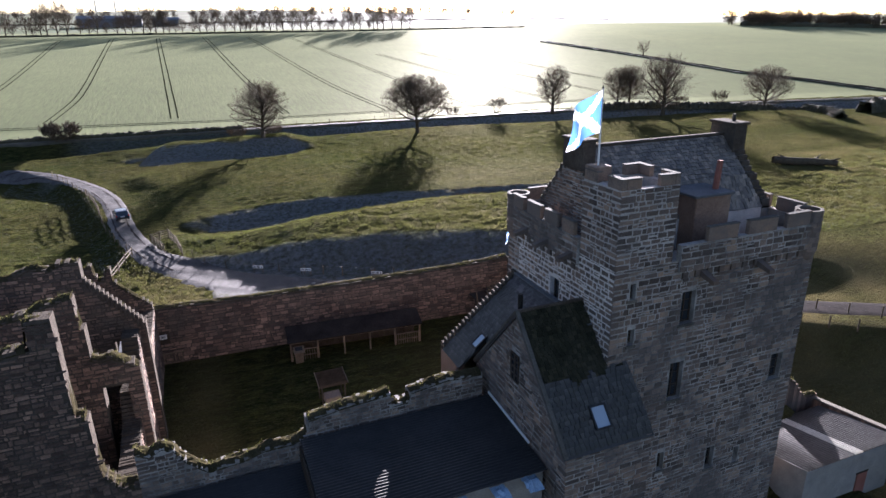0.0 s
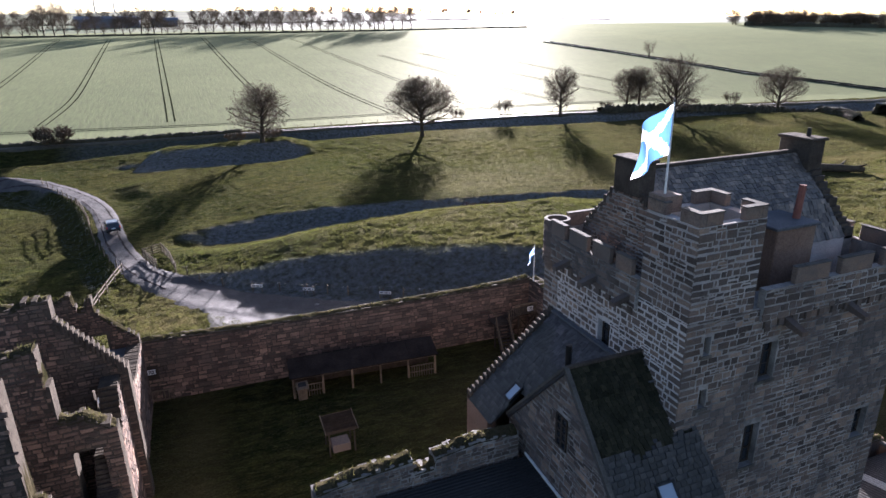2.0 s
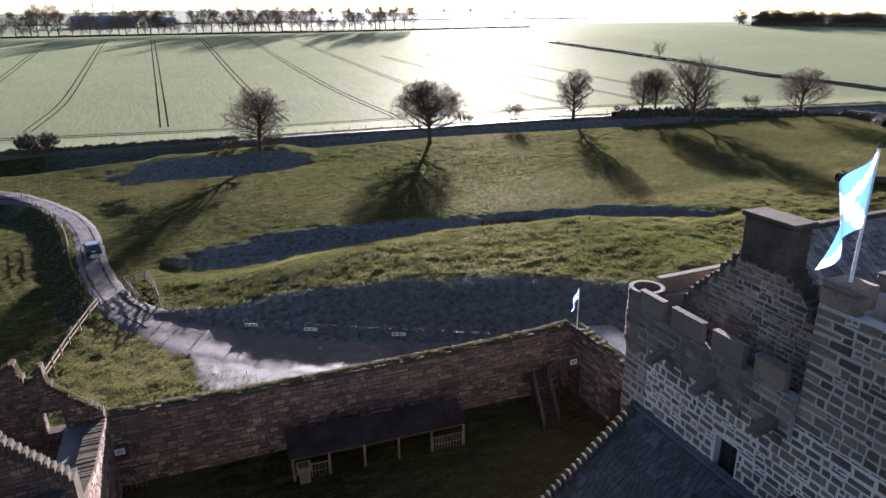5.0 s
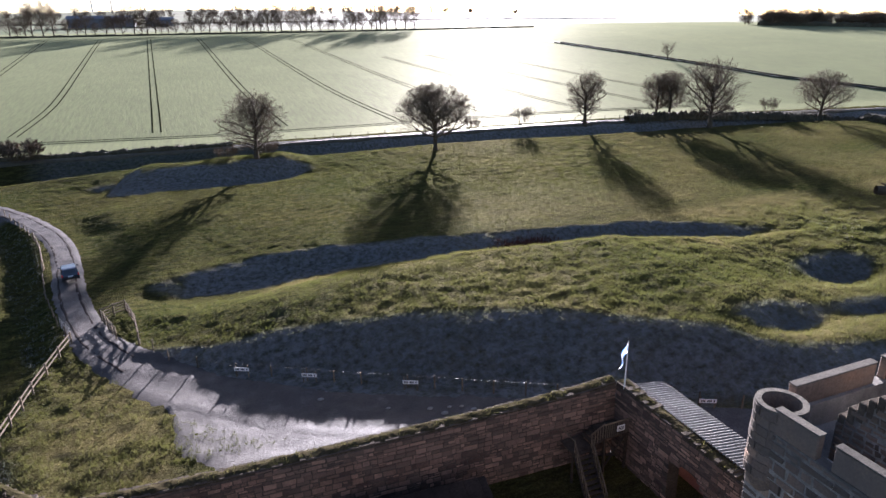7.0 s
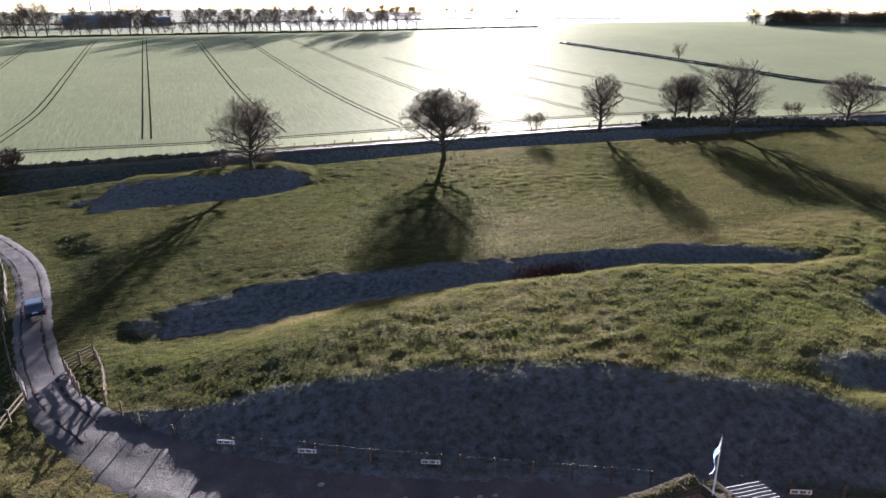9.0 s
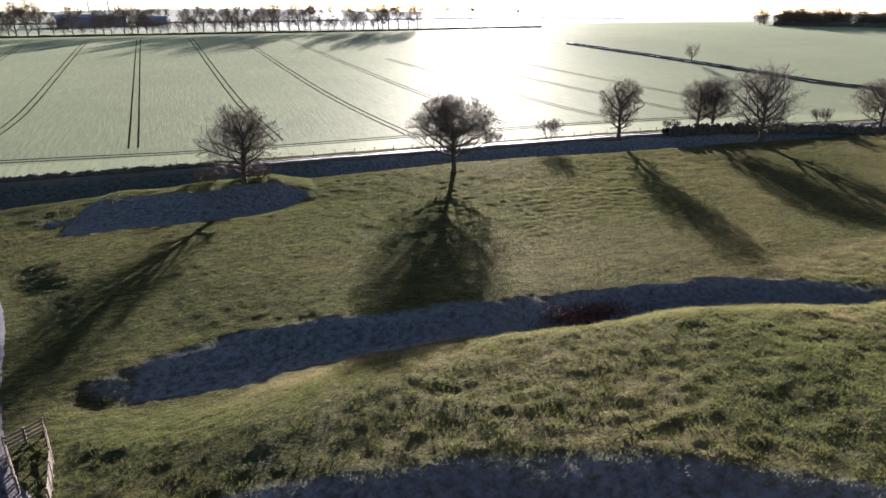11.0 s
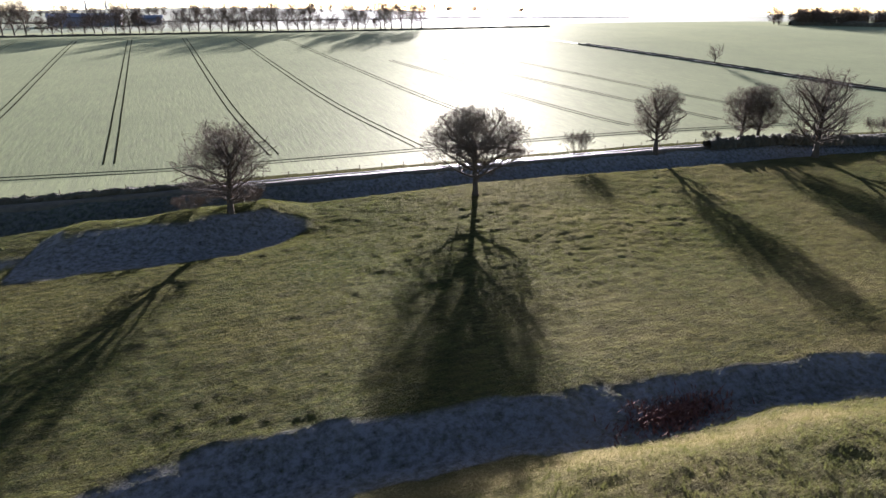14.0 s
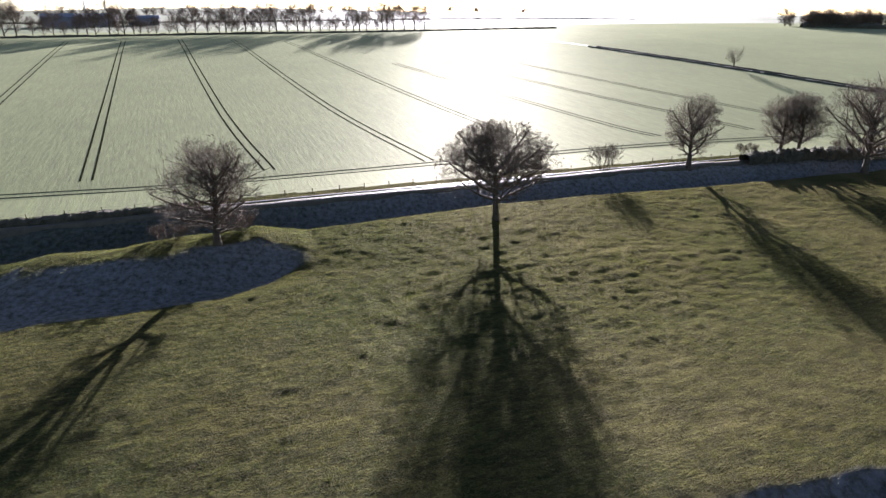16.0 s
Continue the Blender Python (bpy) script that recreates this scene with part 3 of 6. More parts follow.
# wheel tracks through the crop
for line in ([(-72, 196), (-66, 215), (-60, 245), (-60, 300), (-65.5, 452)], [(-35.6, 197), (-33, 225), (-32.6, 251), (-33.8, 301), (-37.7, 444)],
             [(-4.1, 191.5), (-6.6, 273), (-12.1, 446)], [(26.1, 188), (21.4, 252), (14.9, 446)], [(55.9, 184), (48.1, 255), (40.8, 440)],
             [(82.9, 186.7), (75.4, 257), (66, 420)], [(112.4, 185.6), (107, 210), (93, 320)], [(138, 183), (127, 240), (115, 320)], [(158, 190), (150, 235), (140, 310)]):
    for off in (-0.95, 0.95):
        tr = ribbon("wheel_track", [(x + off, y) for x, y in line], 0.27, M_TRACK, ground, 0.05, "dark wheel track through the crop", 0.03, 5, 3)
for off in (0.0, 1.9):
    ribbon("wheel_track", [(-90, 196 + off), (-15.6, 186.1 + off), (9, 182.8 + off), (37.5, 181.6 + off), (71.5, 180.6 + off), (105, 179 + off), (150, 172 + off)], 0.22, M_TRACK, ground, 0.05, "dark wheel track along the headland", 0.03, 4, 3)
farm = ribbon("farm_track", [(190, 420), (204, 345), (211, 283), (214, 245), (216, 205), (224, 182), (232, 150), (242, 120)], 1.6, M_ROAD, None, 0.08, ragged=0.2, fine=4)
tagged(farm, "pale farm track between hedges", "track", kind="structure")

# tussocks of grass
def tussocks(count, seed):
    """Loose tufts of blades, thickest on the mound and in rough patches."""
    r = np.random.RandomState(seed)
    x, y = r.uniform(-34, 165, count * 4), r.uniform(50, 158, count * 4)
    rough = np.clip(0.45 + lumps(x, y, 26, 8) * 0.9, 0.15, 1) + 0.4 * ease(y, 92, 84) * ease(x, 8, 20) + 0.35 * ease(y, 80, 60)
    clump = np.clip(0.6 + lumps(x, y, 1.2, 21) * 0.9, 0.1, 1)
    clear = np.ones_like(x)
    for (ax, ay), (bx, by) in zip(ROAD_LINE[:-1], ROAD_LINE[1:]):
        t = np.clip(((x - ax) * (bx - ax) + (y - ay) * (by - ay)) / ((bx - ax) ** 2 + (by - ay) ** 2), 0, 1)
        d = np.hypot(x - ax - t * (bx - ax), y - ay - t * (by - ay))
        clear *= d > (3.6 if ay < 68 else 2.2)
    clear *= ~((y < 61) & (x < 27) & (x > -2)) & ~((y < 54) & (x < 31)) & (y > 52)
    rough = rough * (1 - 0.45 * ease(x, 80, 110))
    keep = r.rand(count * 4) < rough * clump * clear
    x, y = x[keep][:count], y[keep][:count]
    n = len(x)
    z = lies(x, y)
    size = r.uniform(0.09, 0.22, n) * (0.75 + 0.55 * ease(y, 92, 84))
    vs = np.zeros((n, 4, 3, 3))
    for b in range(4):
        a = r.uniform(0, 2 * np.pi, n)
        lean = r.uniform(0.3, 1.0, n)
        ox, oy = r.uniform(-0.12, 0.12, n), r.uniform(-0.12, 0.12, n)
        w = r.uniform(0.012, 0.028, n)
        vs[:, b, 0] = np.stack([x + ox - np.sin(a) * w, y + oy + np.cos(a) * w, z - 0.06], 1)
        vs[:, b, 1] = np.stack([x + ox + np.sin(a) * w, y + oy - np.cos(a) * w, z - 0.06], 1)
        vs[:, b, 2] = np.stack([x + ox + np.cos(a) * lean * size, y + oy + np.sin(a) * lean * size, z + size], 1)
    me2 = bpy.data.meshes.new("grass")
    me2.from_pydata(vs.reshape(-1, 3).tolist(), [], np.arange(n * 12).reshape(-1, 3).tolist())
    me2.materials.append(M_BLADES)
    # rime tone on the blades follows the same computed shade
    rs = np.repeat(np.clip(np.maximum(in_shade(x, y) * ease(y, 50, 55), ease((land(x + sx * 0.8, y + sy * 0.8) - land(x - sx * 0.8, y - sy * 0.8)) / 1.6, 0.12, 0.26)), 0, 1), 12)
    at2 = me2.attributes.new("shade_frost", "FLOAT", "POINT")
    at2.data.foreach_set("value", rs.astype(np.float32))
    dry2 = dry_share(x, y)
    at3 = me2.attributes.new("parched", "FLOAT", "POINT")
    at3.data.foreach_set("value", np.repeat(np.clip(dry2, 0, 1), 12).astype(np.float32))
    return tagged(new("grass", me2), "tussocky winter grass over the pasture and mounds", "grass", kind="stuff")


tussocks(200000, 5)

# a patch of dead bracken in the ditch
rb = np.random.RandomState(9)
bx, by = 41.8 + rb.normal(0, 2.2, 1500), 90.0 + rb.normal(0, 0.7, 1500)
bz = lies(bx, by)
ba, bl = rb.uniform(0, 2 * np.pi, 1500), rb.uniform(0.2, 0.55, 1500)
bv = np.stack([np.stack([bx - np.sin(ba) * 0.08, by + np.cos(ba) * 0.08, bz - 0.05], 1), np.stack([bx + np.sin(ba) * 0.08, by - np.cos(ba) * 0.08, bz - 0.05], 1), np.stack([bx + np.cos(ba) * bl, by + np.sin(ba) * bl, bz + bl], 1)], 1)
bracken = raw("bracken", bv.reshape(-1, 3).tolist(), np.arange(4500).reshape(-1, 3).tolist(), M_BRACKEN)
tagged(bracken, "patch of dead red-brown bracken in the ditch", "bracken", kind="stuff")


# ---- masonry ----
def facing(o, u, n):
    """The pose of a wall face: local x along it, local y into the wall, local z up; o is the face's lower corner."""
    u, n = Vector(u).normalized(), Vector(n).normalized()
    m = Matrix.Identity(4)
    m.col[0][:3], m.col[1][:3], m.col[2][:3], m.col[3][:3] = u, -n, (0, 0, 1), o
    return m


def wall_bm(width, height, thick, holes=()):
    """A straight wall from local (0,0,0) with openings (u0, u1, v0, v1) right through it."""
    bm = bmesh.new()
    us = sorted({0, width, *[h[0] for h in holes], *[h[1] for h in holes]})
    vs = sorted({0, height, *[h[2] for h in holes], *[h[3] for h in holes]})
    for j in range(len(vs) - 1):
        run = None
        for i in range(len(us) - 1):
            cu, cv = (us[i] + us[i + 1]) / 2, (vs[j] + vs[j + 1]) / 2
            solid = not any(h[0] < cu < h[1] and h[2] < cv < h[3] for h in holes)
            if solid:
                run = [us[i], us[i + 1]] if run is None else [run[0], us[i + 1]]
            if run and (not solid or i == len(us) - 2):
                box(bm, run[0], run[1], 0, thick, vs[j], vs[j + 1])
                run = None
    return bm


def stone_rects(width, height, course, length, gap, holes=(), keep=None, seed=1, quoin=True):
    """Uneven coursed stones over a face: (u0, u1, v0, v1, proud) each; some are split, courses wander, joints vary."""
    rnd = random.Random(seed)
    out, v, row = [], 0.0, 0

    def clear(a, b, lo, hi):
        if b - a < 0.1 or hi - lo < 0.07:
            return
        for h in holes:
            if h[0] - 0.03 < b and a < h[1] + 0.03 and h[2] - 0.03 < hi and lo < h[3] + 0.03:
                for s, e2 in ((a, h[0] - 0.03), (h[1] + 0.03, b)):
                    if e2 - s > 0.12 and (s >= h[1] or e2 <= h[0]):
                        clear(s, e2, lo, hi)
                return
        if keep is None or keep((a + b) / 2, hi):
            g = [gap * rnd.uniform(0.15, 0.9) for _ in range(4)]
            out.append((a + g[0] if a > 0 or not quoin else -0.015, b - g[1] if b < width - 0.01 or not quoin else width + 0.015, lo + g[2], hi - g[3], rnd.uniform(0.35, 1.0)))

    while v < height - 0.08:
        h = min(rnd.uniform(*course), height - v)
        u = 0.0
        row += 1
        while u < width - 0.05:
            l = rnd.uniform(*length) * rnd.choice((0.7, 1.0, 1.0, 1.25))
            if quoin and u == 0.0:
                l = 0.85 if row % 2 else 0.5
            if width - u - l < 0.3:
                l = width - u
            if rnd.random() < 0.2 and l > 0.35 and 0 < u and u + l < width - 0.01:
                k = rnd.uniform(0.4, 0.6)
                clear(u, u + l, v, v + h * k)
                j = rnd.uniform(0.35, 0.65)
                clear(u, u + l * j, v + h * k, v + h)
                clear(u + l * j, u + l, v + h * k, v + h)
            else:
                lift = rnd.uniform(-0.02, 0.03) if row > 1 else 0
                clear(u, u + l, v + lift, min(v + h + rnd.uniform(-0.03, 0.02), height))
            u += l
        v += h
    return out


def stone_face(rects, m, proud, mat, parent, name="stonework", worn=0.035, seed=3):
    """All the stones of one face, proud of its mortar, as one joined mesh."""
    rnd = random.Random(seed)
    vs, fs = [], []
    for u0, u1, v0, v1, p in rects:
        k, d = len(vs), proud * p
        w = min(worn, (u1 - u0) / 4, (v1 - v0) / 4)
        j = [rnd.uniform(-0.75, 0.75) * worn for _ in range(8)]
        for (a, b) in ((u0 + j[0], v0 + j[1]), (u1 + j[2], v0 + j[3]), (u1 + j[4], v1 + j[5]), (u0 + j[6], v1 + j[7])):
            vs.append(m @ Vector((a, 0.02, b)))
        for (a, b) in ((u0 + w + j[0], v0 + w + j[1]), (u1 - w + j[2], v0 + w + j[3]), (u1 - w + j[4], v1 - w + j[5]), (u0 + w + j[6], v1 - w + j[7])):
            vs.append(m @ Vector((a, -d + rnd.uniform(-0.008, 0.008), b)))
        fs += [(k + 4, k + 5, k + 6, k + 7), (k, k + 1, k + 5, k + 4), (k + 1, k + 2, k + 6, k + 5), (k + 2, k + 3, k + 7, k + 6), (k + 3, k, k + 4, k + 7)]
    return tagged(raw(name, [tuple(v) for v in vs], fs, mat, parent), kind="stuff")


BLOCK = {}


def stone_parts(rects, m, proud, mat, parent, name="stone"):
    """Stones as objects of their own on one shared chamfered block."""
    if mat.name not in BLOCK:
        bm = bmesh.new()
        c = 0.06
        lo = [bm.verts.new(p) for p in ((0, 0, 0), (1, 0, 0), (1, 0, 1), (0, 0, 1))]
        hi = [bm.verts.new(p) for p in ((c, -1, c * 1.6), (1 - c, -1, c * 1.6), (1 - c, -1, 1 - c * 1.6), (c, -1, 1 - c * 1.6))]
        bm.faces.new(hi)
        for i in range(4):
            bm.faces.new((lo[i], lo[(i + 1) % 4], hi[(i + 1) % 4], hi[i]))
        me = bpy.data.meshes.new("stone")
        bm.to_mesh(me)
        bm.free()
        me.materials.append(mat)
        BLOCK[mat.name] = me
    for u0, u1, v0, v1, p in rects:
        ob = new(name, BLOCK[mat.name])
        ob.parent = parent
        ob.matrix_basis = m @ Matrix.Translation((u0, 0.01, v0)) @ Matrix.Diagonal((u1 - u0, proud * p + 0.01, v1 - v0, 1))


def stones(rects, m, proud, mat, one, parent, chosen, limit=300):
    """Stones of a face: those chosen as parts of their own (kept for the end of the file), the rest joined."""
    single = [r for r in rects if chosen(r)][:limit]
    ids = {id(r) for r in single}
    SINGLES.append((single, m, proud, one, parent))
    return stone_face([r for r in rects if id(r) not in ids], m, proud, mat, parent)


SINGLES, SLATE_SINGLES = [], []


def profile_wall(name, m, profile, thick, mat, parent, step=0.3, rough=0.12, seed=1, bottom=0.0, label=""):
    """A wall whose broken top follows profile, pairs of local x and height; built in short uneven lengths."""
    rnd = random.Random(seed)
    us = list(np.arange(profile[0][0], profile[-1][0], step)) + [profile[-1][0]]
    bm = bmesh.new()
    for a, b in zip(us[:-1], us[1:]):
        z = float(along((a + b) / 2, *profile)) + rnd.uniform(-rough, rough)
        box(bm, a, b, 0.0, thick, bottom, z)
    bmesh.ops.transform(bm, matrix=m, verts=bm.verts)
    return part(name, bm, mat, parent, label)


def moss_strip(name, m, profile, thick, parent, mat=None, seed=1, high=0.15, blades=60):
    """Turf and moss grown along a wall top."""
    rnd = random.Random(seed)
    us = np.arange(profile[0][0], profile[-1][0], 0.12)
    vs, fs, cr = [], [], 7
    for i, u in enumerate(us):
        z = float(along(u, *profile))
        for k in range(cr):
            s = k / (cr - 1)
            edge = math.sin(math.pi * s) ** 0.5
            lump = 0.6 + noise.noise(Vector((u * 1.3 + seed * 7, s * 2, 0))) + 0.5 * noise.noise(Vector((u * 4.1, s * 4, seed)))
            vs.append(tuple(m @ Vector((u + rnd.uniform(-0.03, 0.03), -0.03 + (thick + 0.06) * s + rnd.uniform(-0.02, 0.02), z - 0.1 + edge * (0.14 + high * lump + 0.03 * rnd.random())))))
    for i in range(len(us) - 1):
        for k in range(cr - 1):
            a = i * cr + k
            fs.append((a, a + 1, a + cr + 1, a + cr))
    ob = raw(name, vs, fs, mat or M_MOSS, parent, "turf and moss on the wall top", False)
    gv, gf = [], []
    for k in range(int((us[-1] - us[0]) * blades)):
        i = rnd.randrange(len(us))
        if noise.noise(Vector((us[i] * 0.7, seed, 4))) < -0.15:
            continue
        b0 = Vector(vs[i * cr + rnd.randrange(1, cr - 1)]) + Vector((rnd.uniform(-0.06, 0.06), rnd.uniform(-0.06, 0.06), -0.02))
        a, w, h = rnd.uniform(0, 6.28), rnd.uniform(0.006, 0.014), rnd.uniform(0.06, 0.24)
        o = Vector((math.cos(a), math.sin(a), 0))
        n0 = len(gv)
        gv += [tuple(b0 + o * w), tuple(b0 - o * w), tuple(b0 + Vector((-o.y, o.x, 0)) * h * rnd.uniform(0.1, 0.7) + Vector((0, 0, h)))]
        gf.append((n0, n0 + 1, n0 + 2))
    tagged(raw("grass", gv, gf, M_DRYGRASS, parent, "dry grass on the wall top"), kind="stuff")
    return ob


def merlons(name_parent, m, spans, z0, z1, thick, mat):
    for a, b in spans:
        bm = bmesh.new()
        box(bm, a, b, 0, thick, z0, z1, 0.03)
        bmesh.ops.transform(bm, matrix=m, verts=bm.verts)
        mer = part("merlon", bm, mat, name_parent)
        bm = bmesh.new()
        box(bm, a - 0.02, b + 0.02, -0.02, thick + 0.02, z1, z1 + 0.05, 0.015)
        bmesh.ops.transform(bm, matrix=m, verts=bm.verts)
        part("coping", bm, M_CAP, mer, "pale stone coping")


def slates(name, m, width, run, row, wide, mat, parent, seed=1, keep=None, thick=0.025, jit=0.02, one=None, limit=300):
    """Courses of slates on a roof slope; local x along the eave, local z up the slope, local -y outwards."""
    rnd = random.Random(seed)
    vs, fs = [], []
    v, j, made = 0.0, 0, 0
    while v < run - 0.05:
        u = -wide * (0.5 if j % 2 else 0.0)
        top = min(v + row * 1.5, run)
        while u < width:
            l = wide * rnd.uniform(0.8, 1.2)
            a, b = max(u + 0.01, 0), min(u + l - 0.01, width)
            if b - a > 0.05 and (keep is None or keep((a + b) / 2, v + row / 2)):
                k = len(vs)
                low = v + rnd.uniform(-jit, jit)
                t = thick * rnd.uniform(0.8, 1.5)
                if one and made < limit:
                    made += 1
                    SLATE_SINGLES.append((m @ Matrix.Translation((a, -0.005, low)) @ Matrix.Rotation(math.atan2(t + 0.02, top - low), 4, "X") @ Matrix.Diagonal((b - a, t, top - low, 1)), one, parent))
                    u += l
                    continue
                for p in ((a, -t - 0.03, low), (b, -t - 0.03, low + rnd.uniform(-jit, jit) * 0.6), (b, -0.012, top), (a, -0.012, top), (a, -0.005, low), (b, -0.005, low)):
                    vs.append(tuple(m @ Vector(p)))
                fs += [(k, k + 1, k + 2, k + 3), (k + 4, k + 5, k + 1, k), (k + 4, k, k + 3), (k + 5, k + 2, k + 1)]
            u += l
        v += row
        j += 1
    return tagged(raw(name, vs, fs, mat, parent), kind="stuff")


def slope_pose(a, b, c):
    """Pose for a roof slope: a and b are the eave's ends (left to right from outside), c lies up the slope from a."""
    a, b, c = Vector(a), Vector(b), Vector(c)
    u = (b - a).normalized()
    s = (c - a)
    s = (s - u * s.dot(u)).normalized()
    n = u.cross(s).normalized()
    m = Matrix.Identity(4)
    m.col[0][:3], m.col[1][:3], m.col[2][:3], m.col[3][:3] = u, -n, s, a
    return m


def corrugated(name, m, width, run, mat, parent=None, pitch=0.15, deep=0.035, label=""):
    """A sheet roof; local x along the eave, ridges run up local z."""
    n = int(width / pitch * 6)
    vs, fs = [], []
    rows = [0, run * 0.33, run * 0.66, run]
    for r, z in enumerate(rows):
        for i in range(n + 1):
            x = width * i / n
            vs.append(tuple(m @ Vector((x, -deep * math.sin(2 * math.pi * x / pitch) - (0.02 if r % 2 else 0.0), z))))
    for r in range(len(rows) - 1):
        for i in range(n):
            a = r * (n + 1) + i
            fs.append((a, a + 1, a + n + 2, a + n + 1))
    return raw(name, vs, fs, mat, parent, label)


def window_in(parent, m, u0, u1, v0, v1, bars=True, depth=0.35, n=3):
    """Glass, frame and glazing bars set back in an opening of a wall face."""
    w = thing("window", "", "")
    w.parent = parent
    for k in ("label", "category"):
        if k in w:
            del w[k]
    bm = bmesh.new()
    box(bm, u0, u1, depth, depth + 0.02, v0, v1)
    bmesh.ops.transform(bm, matrix=m, verts=bm.verts)
    part("pane", bm, M_GLASS, w, "dark window glass")
    bm = bmesh.new()
    f = 0.07
    for b in ((u0, u0 + f, v0, v1), (u1 - f, u1, v0, v1), (u0 + f, u1 - f, v0, v0 + f), (u0 + f, u1 - f, v1 - f, v1)):
        box(bm, b[0], b[1], depth - 0.06, depth, b[2], b[3])
    if bars:
        for i in range(1, n):
            y = v0 + (v1 - v0) * i / n
            box(bm, u0 + f, u1 - f, depth - 0.04, depth, y - 0.02, y + 0.02)
        c = (u0 + u1) / 2
        box(bm, c - 0.025, c + 0.025, depth - 0.05, depth, v0 + f, v1 - f)
    bmesh.ops.transform(bm, matrix=m, verts=bm.verts)
    part("window_frame", bm, M_WOOD_DARK, w, "weathered timber window frame")
    bm = bmesh.new()
    box(bm, u0 - 0.12, u1 + 0.12, -0.06, depth, v0 - 0.16, v0 - 0.005, 0.02)
    bmesh.ops.transform(bm, matrix=m, verts=bm.verts)
    part("sill", bm, M_CAP, w, "dressed stone sill")
    return w


# ---- the tower ----
TX0, TX1, TY0, TY1, TZ0, TZH = 17.9, 31.4, 22.8, 33.7, -4.2, 15.0
tower = thing("tower_house", "tall square grey stone tower house with battlements and slate roof", "castle tower", kind="structure")
FW = facing((TX0, TY1, TZ0), (0, -1, 0), (-1, 0, 0))      # west face, from the north corner
FS = facing((TX0, TY0, TZ0), (1, 0, 0), (0, -1, 0))       # south face
FE = facing((TX1, TY0, TZ0), (0, 1, 0), (1, 0, 0))
FN = facing((TX1, TY1, TZ0), (-1, 0, 0), (0, 1, 0))
HW, HD = TX1 - TX0, TY1 - TY0
HH = TZH - TZ0
west_win = [(5.15, 6.1, 15.2, 17.0)]
south_win = [(4.35, 5.25, 15.55, 17.4), (4.1, 5.0, 11.0, 13.3), (1.0, 1.35, 17.55, 18.4), (1.1, 1.5, 15.0, 15.9), (3.95, 4.4, 6.4, 7.6), (7.6, 8.2, 5.4, 6.9), (9.8, 10.2, 5.2, 6.3), (11.6, 12.5, 10.5, 12.2)]
for nm, m, w, holes in (("west_wall", FW, HD, west_win), ("south_wall", FS, HW, south_win), ("east_wall", FE, HD, []), ("north_wall", FN, HW, [])):
    inset = 1.4 if nm in ("west_wall", "east_wall") else 0.0
    bm = wall_bm(w - 2 * inset, HH, 1.4, [(a - inset, b - inset, c, d) for a, b, c, d in holes])
    bmesh.ops.transform(bm, matrix=m @ Matrix.Translation((inset, 0, 0)), verts=bm.verts)
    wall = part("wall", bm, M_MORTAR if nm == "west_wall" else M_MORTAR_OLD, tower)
    for h in holes:
        window_in(wall, m, *h, bars=h[1] - h[0] > 0.5)
bm = boxed(TX0 + 0.6, TX1 - 0.6, TY0 + 0.6, TY1 - 0.6, TZH - 1.4, TZH - 1.1)
part("wall_walk", bm, M_LEAD, tower, "lead wall walk behind the parapet")
bm = boxed(TX0 + 1.45, TX1 - 1.45, TY0 + 1.45, TY1 - 1.45, 8.0, 8.1)
part("inner_floor", bm, M_DARK, tower)
bm = bmesh.new()
box(bm, HD - 1.4, HD - 0.02, -0.004, 0.01, 0, HH)
bmesh.ops.transform(bm, matrix=FW, verts=bm.verts)
part("pointing", bm, M_MORTAR, tower, "pale lime pointing at the corner")
west_rects = stone_rects(HD, HH, (0.25, 0.38), (0.3, 0.62), 0.05, west_win, seed=11)
south_rects = stone_rects(HW, HH, (0.22, 0.37), (0.28, 0.7), 0.022, south_win, seed=12)
east_rects = stone_rects(HD, HH, (0.3, 0.45), (0.5, 1.0), 0.03, seed=13)
north_rects = stone_rects(HW, HH, (0.3, 0.45), (0.5, 1.0), 0.03, seed=14)


def is_single(r):
    return r[0] > 7.5 and 14.2 < r[2] < 18.4


stones(west_rects, FW, 0.022, M_STONE, M_STONE_ONE, tower, is_single)
stone_face(south_rects, FS, 0.03, M_STONE, tower)
stone_face(east_rects, FE, 0.05, M_STONE, tower)
stone_face(north_rects, FN, 0.05, M_STONE, tower)
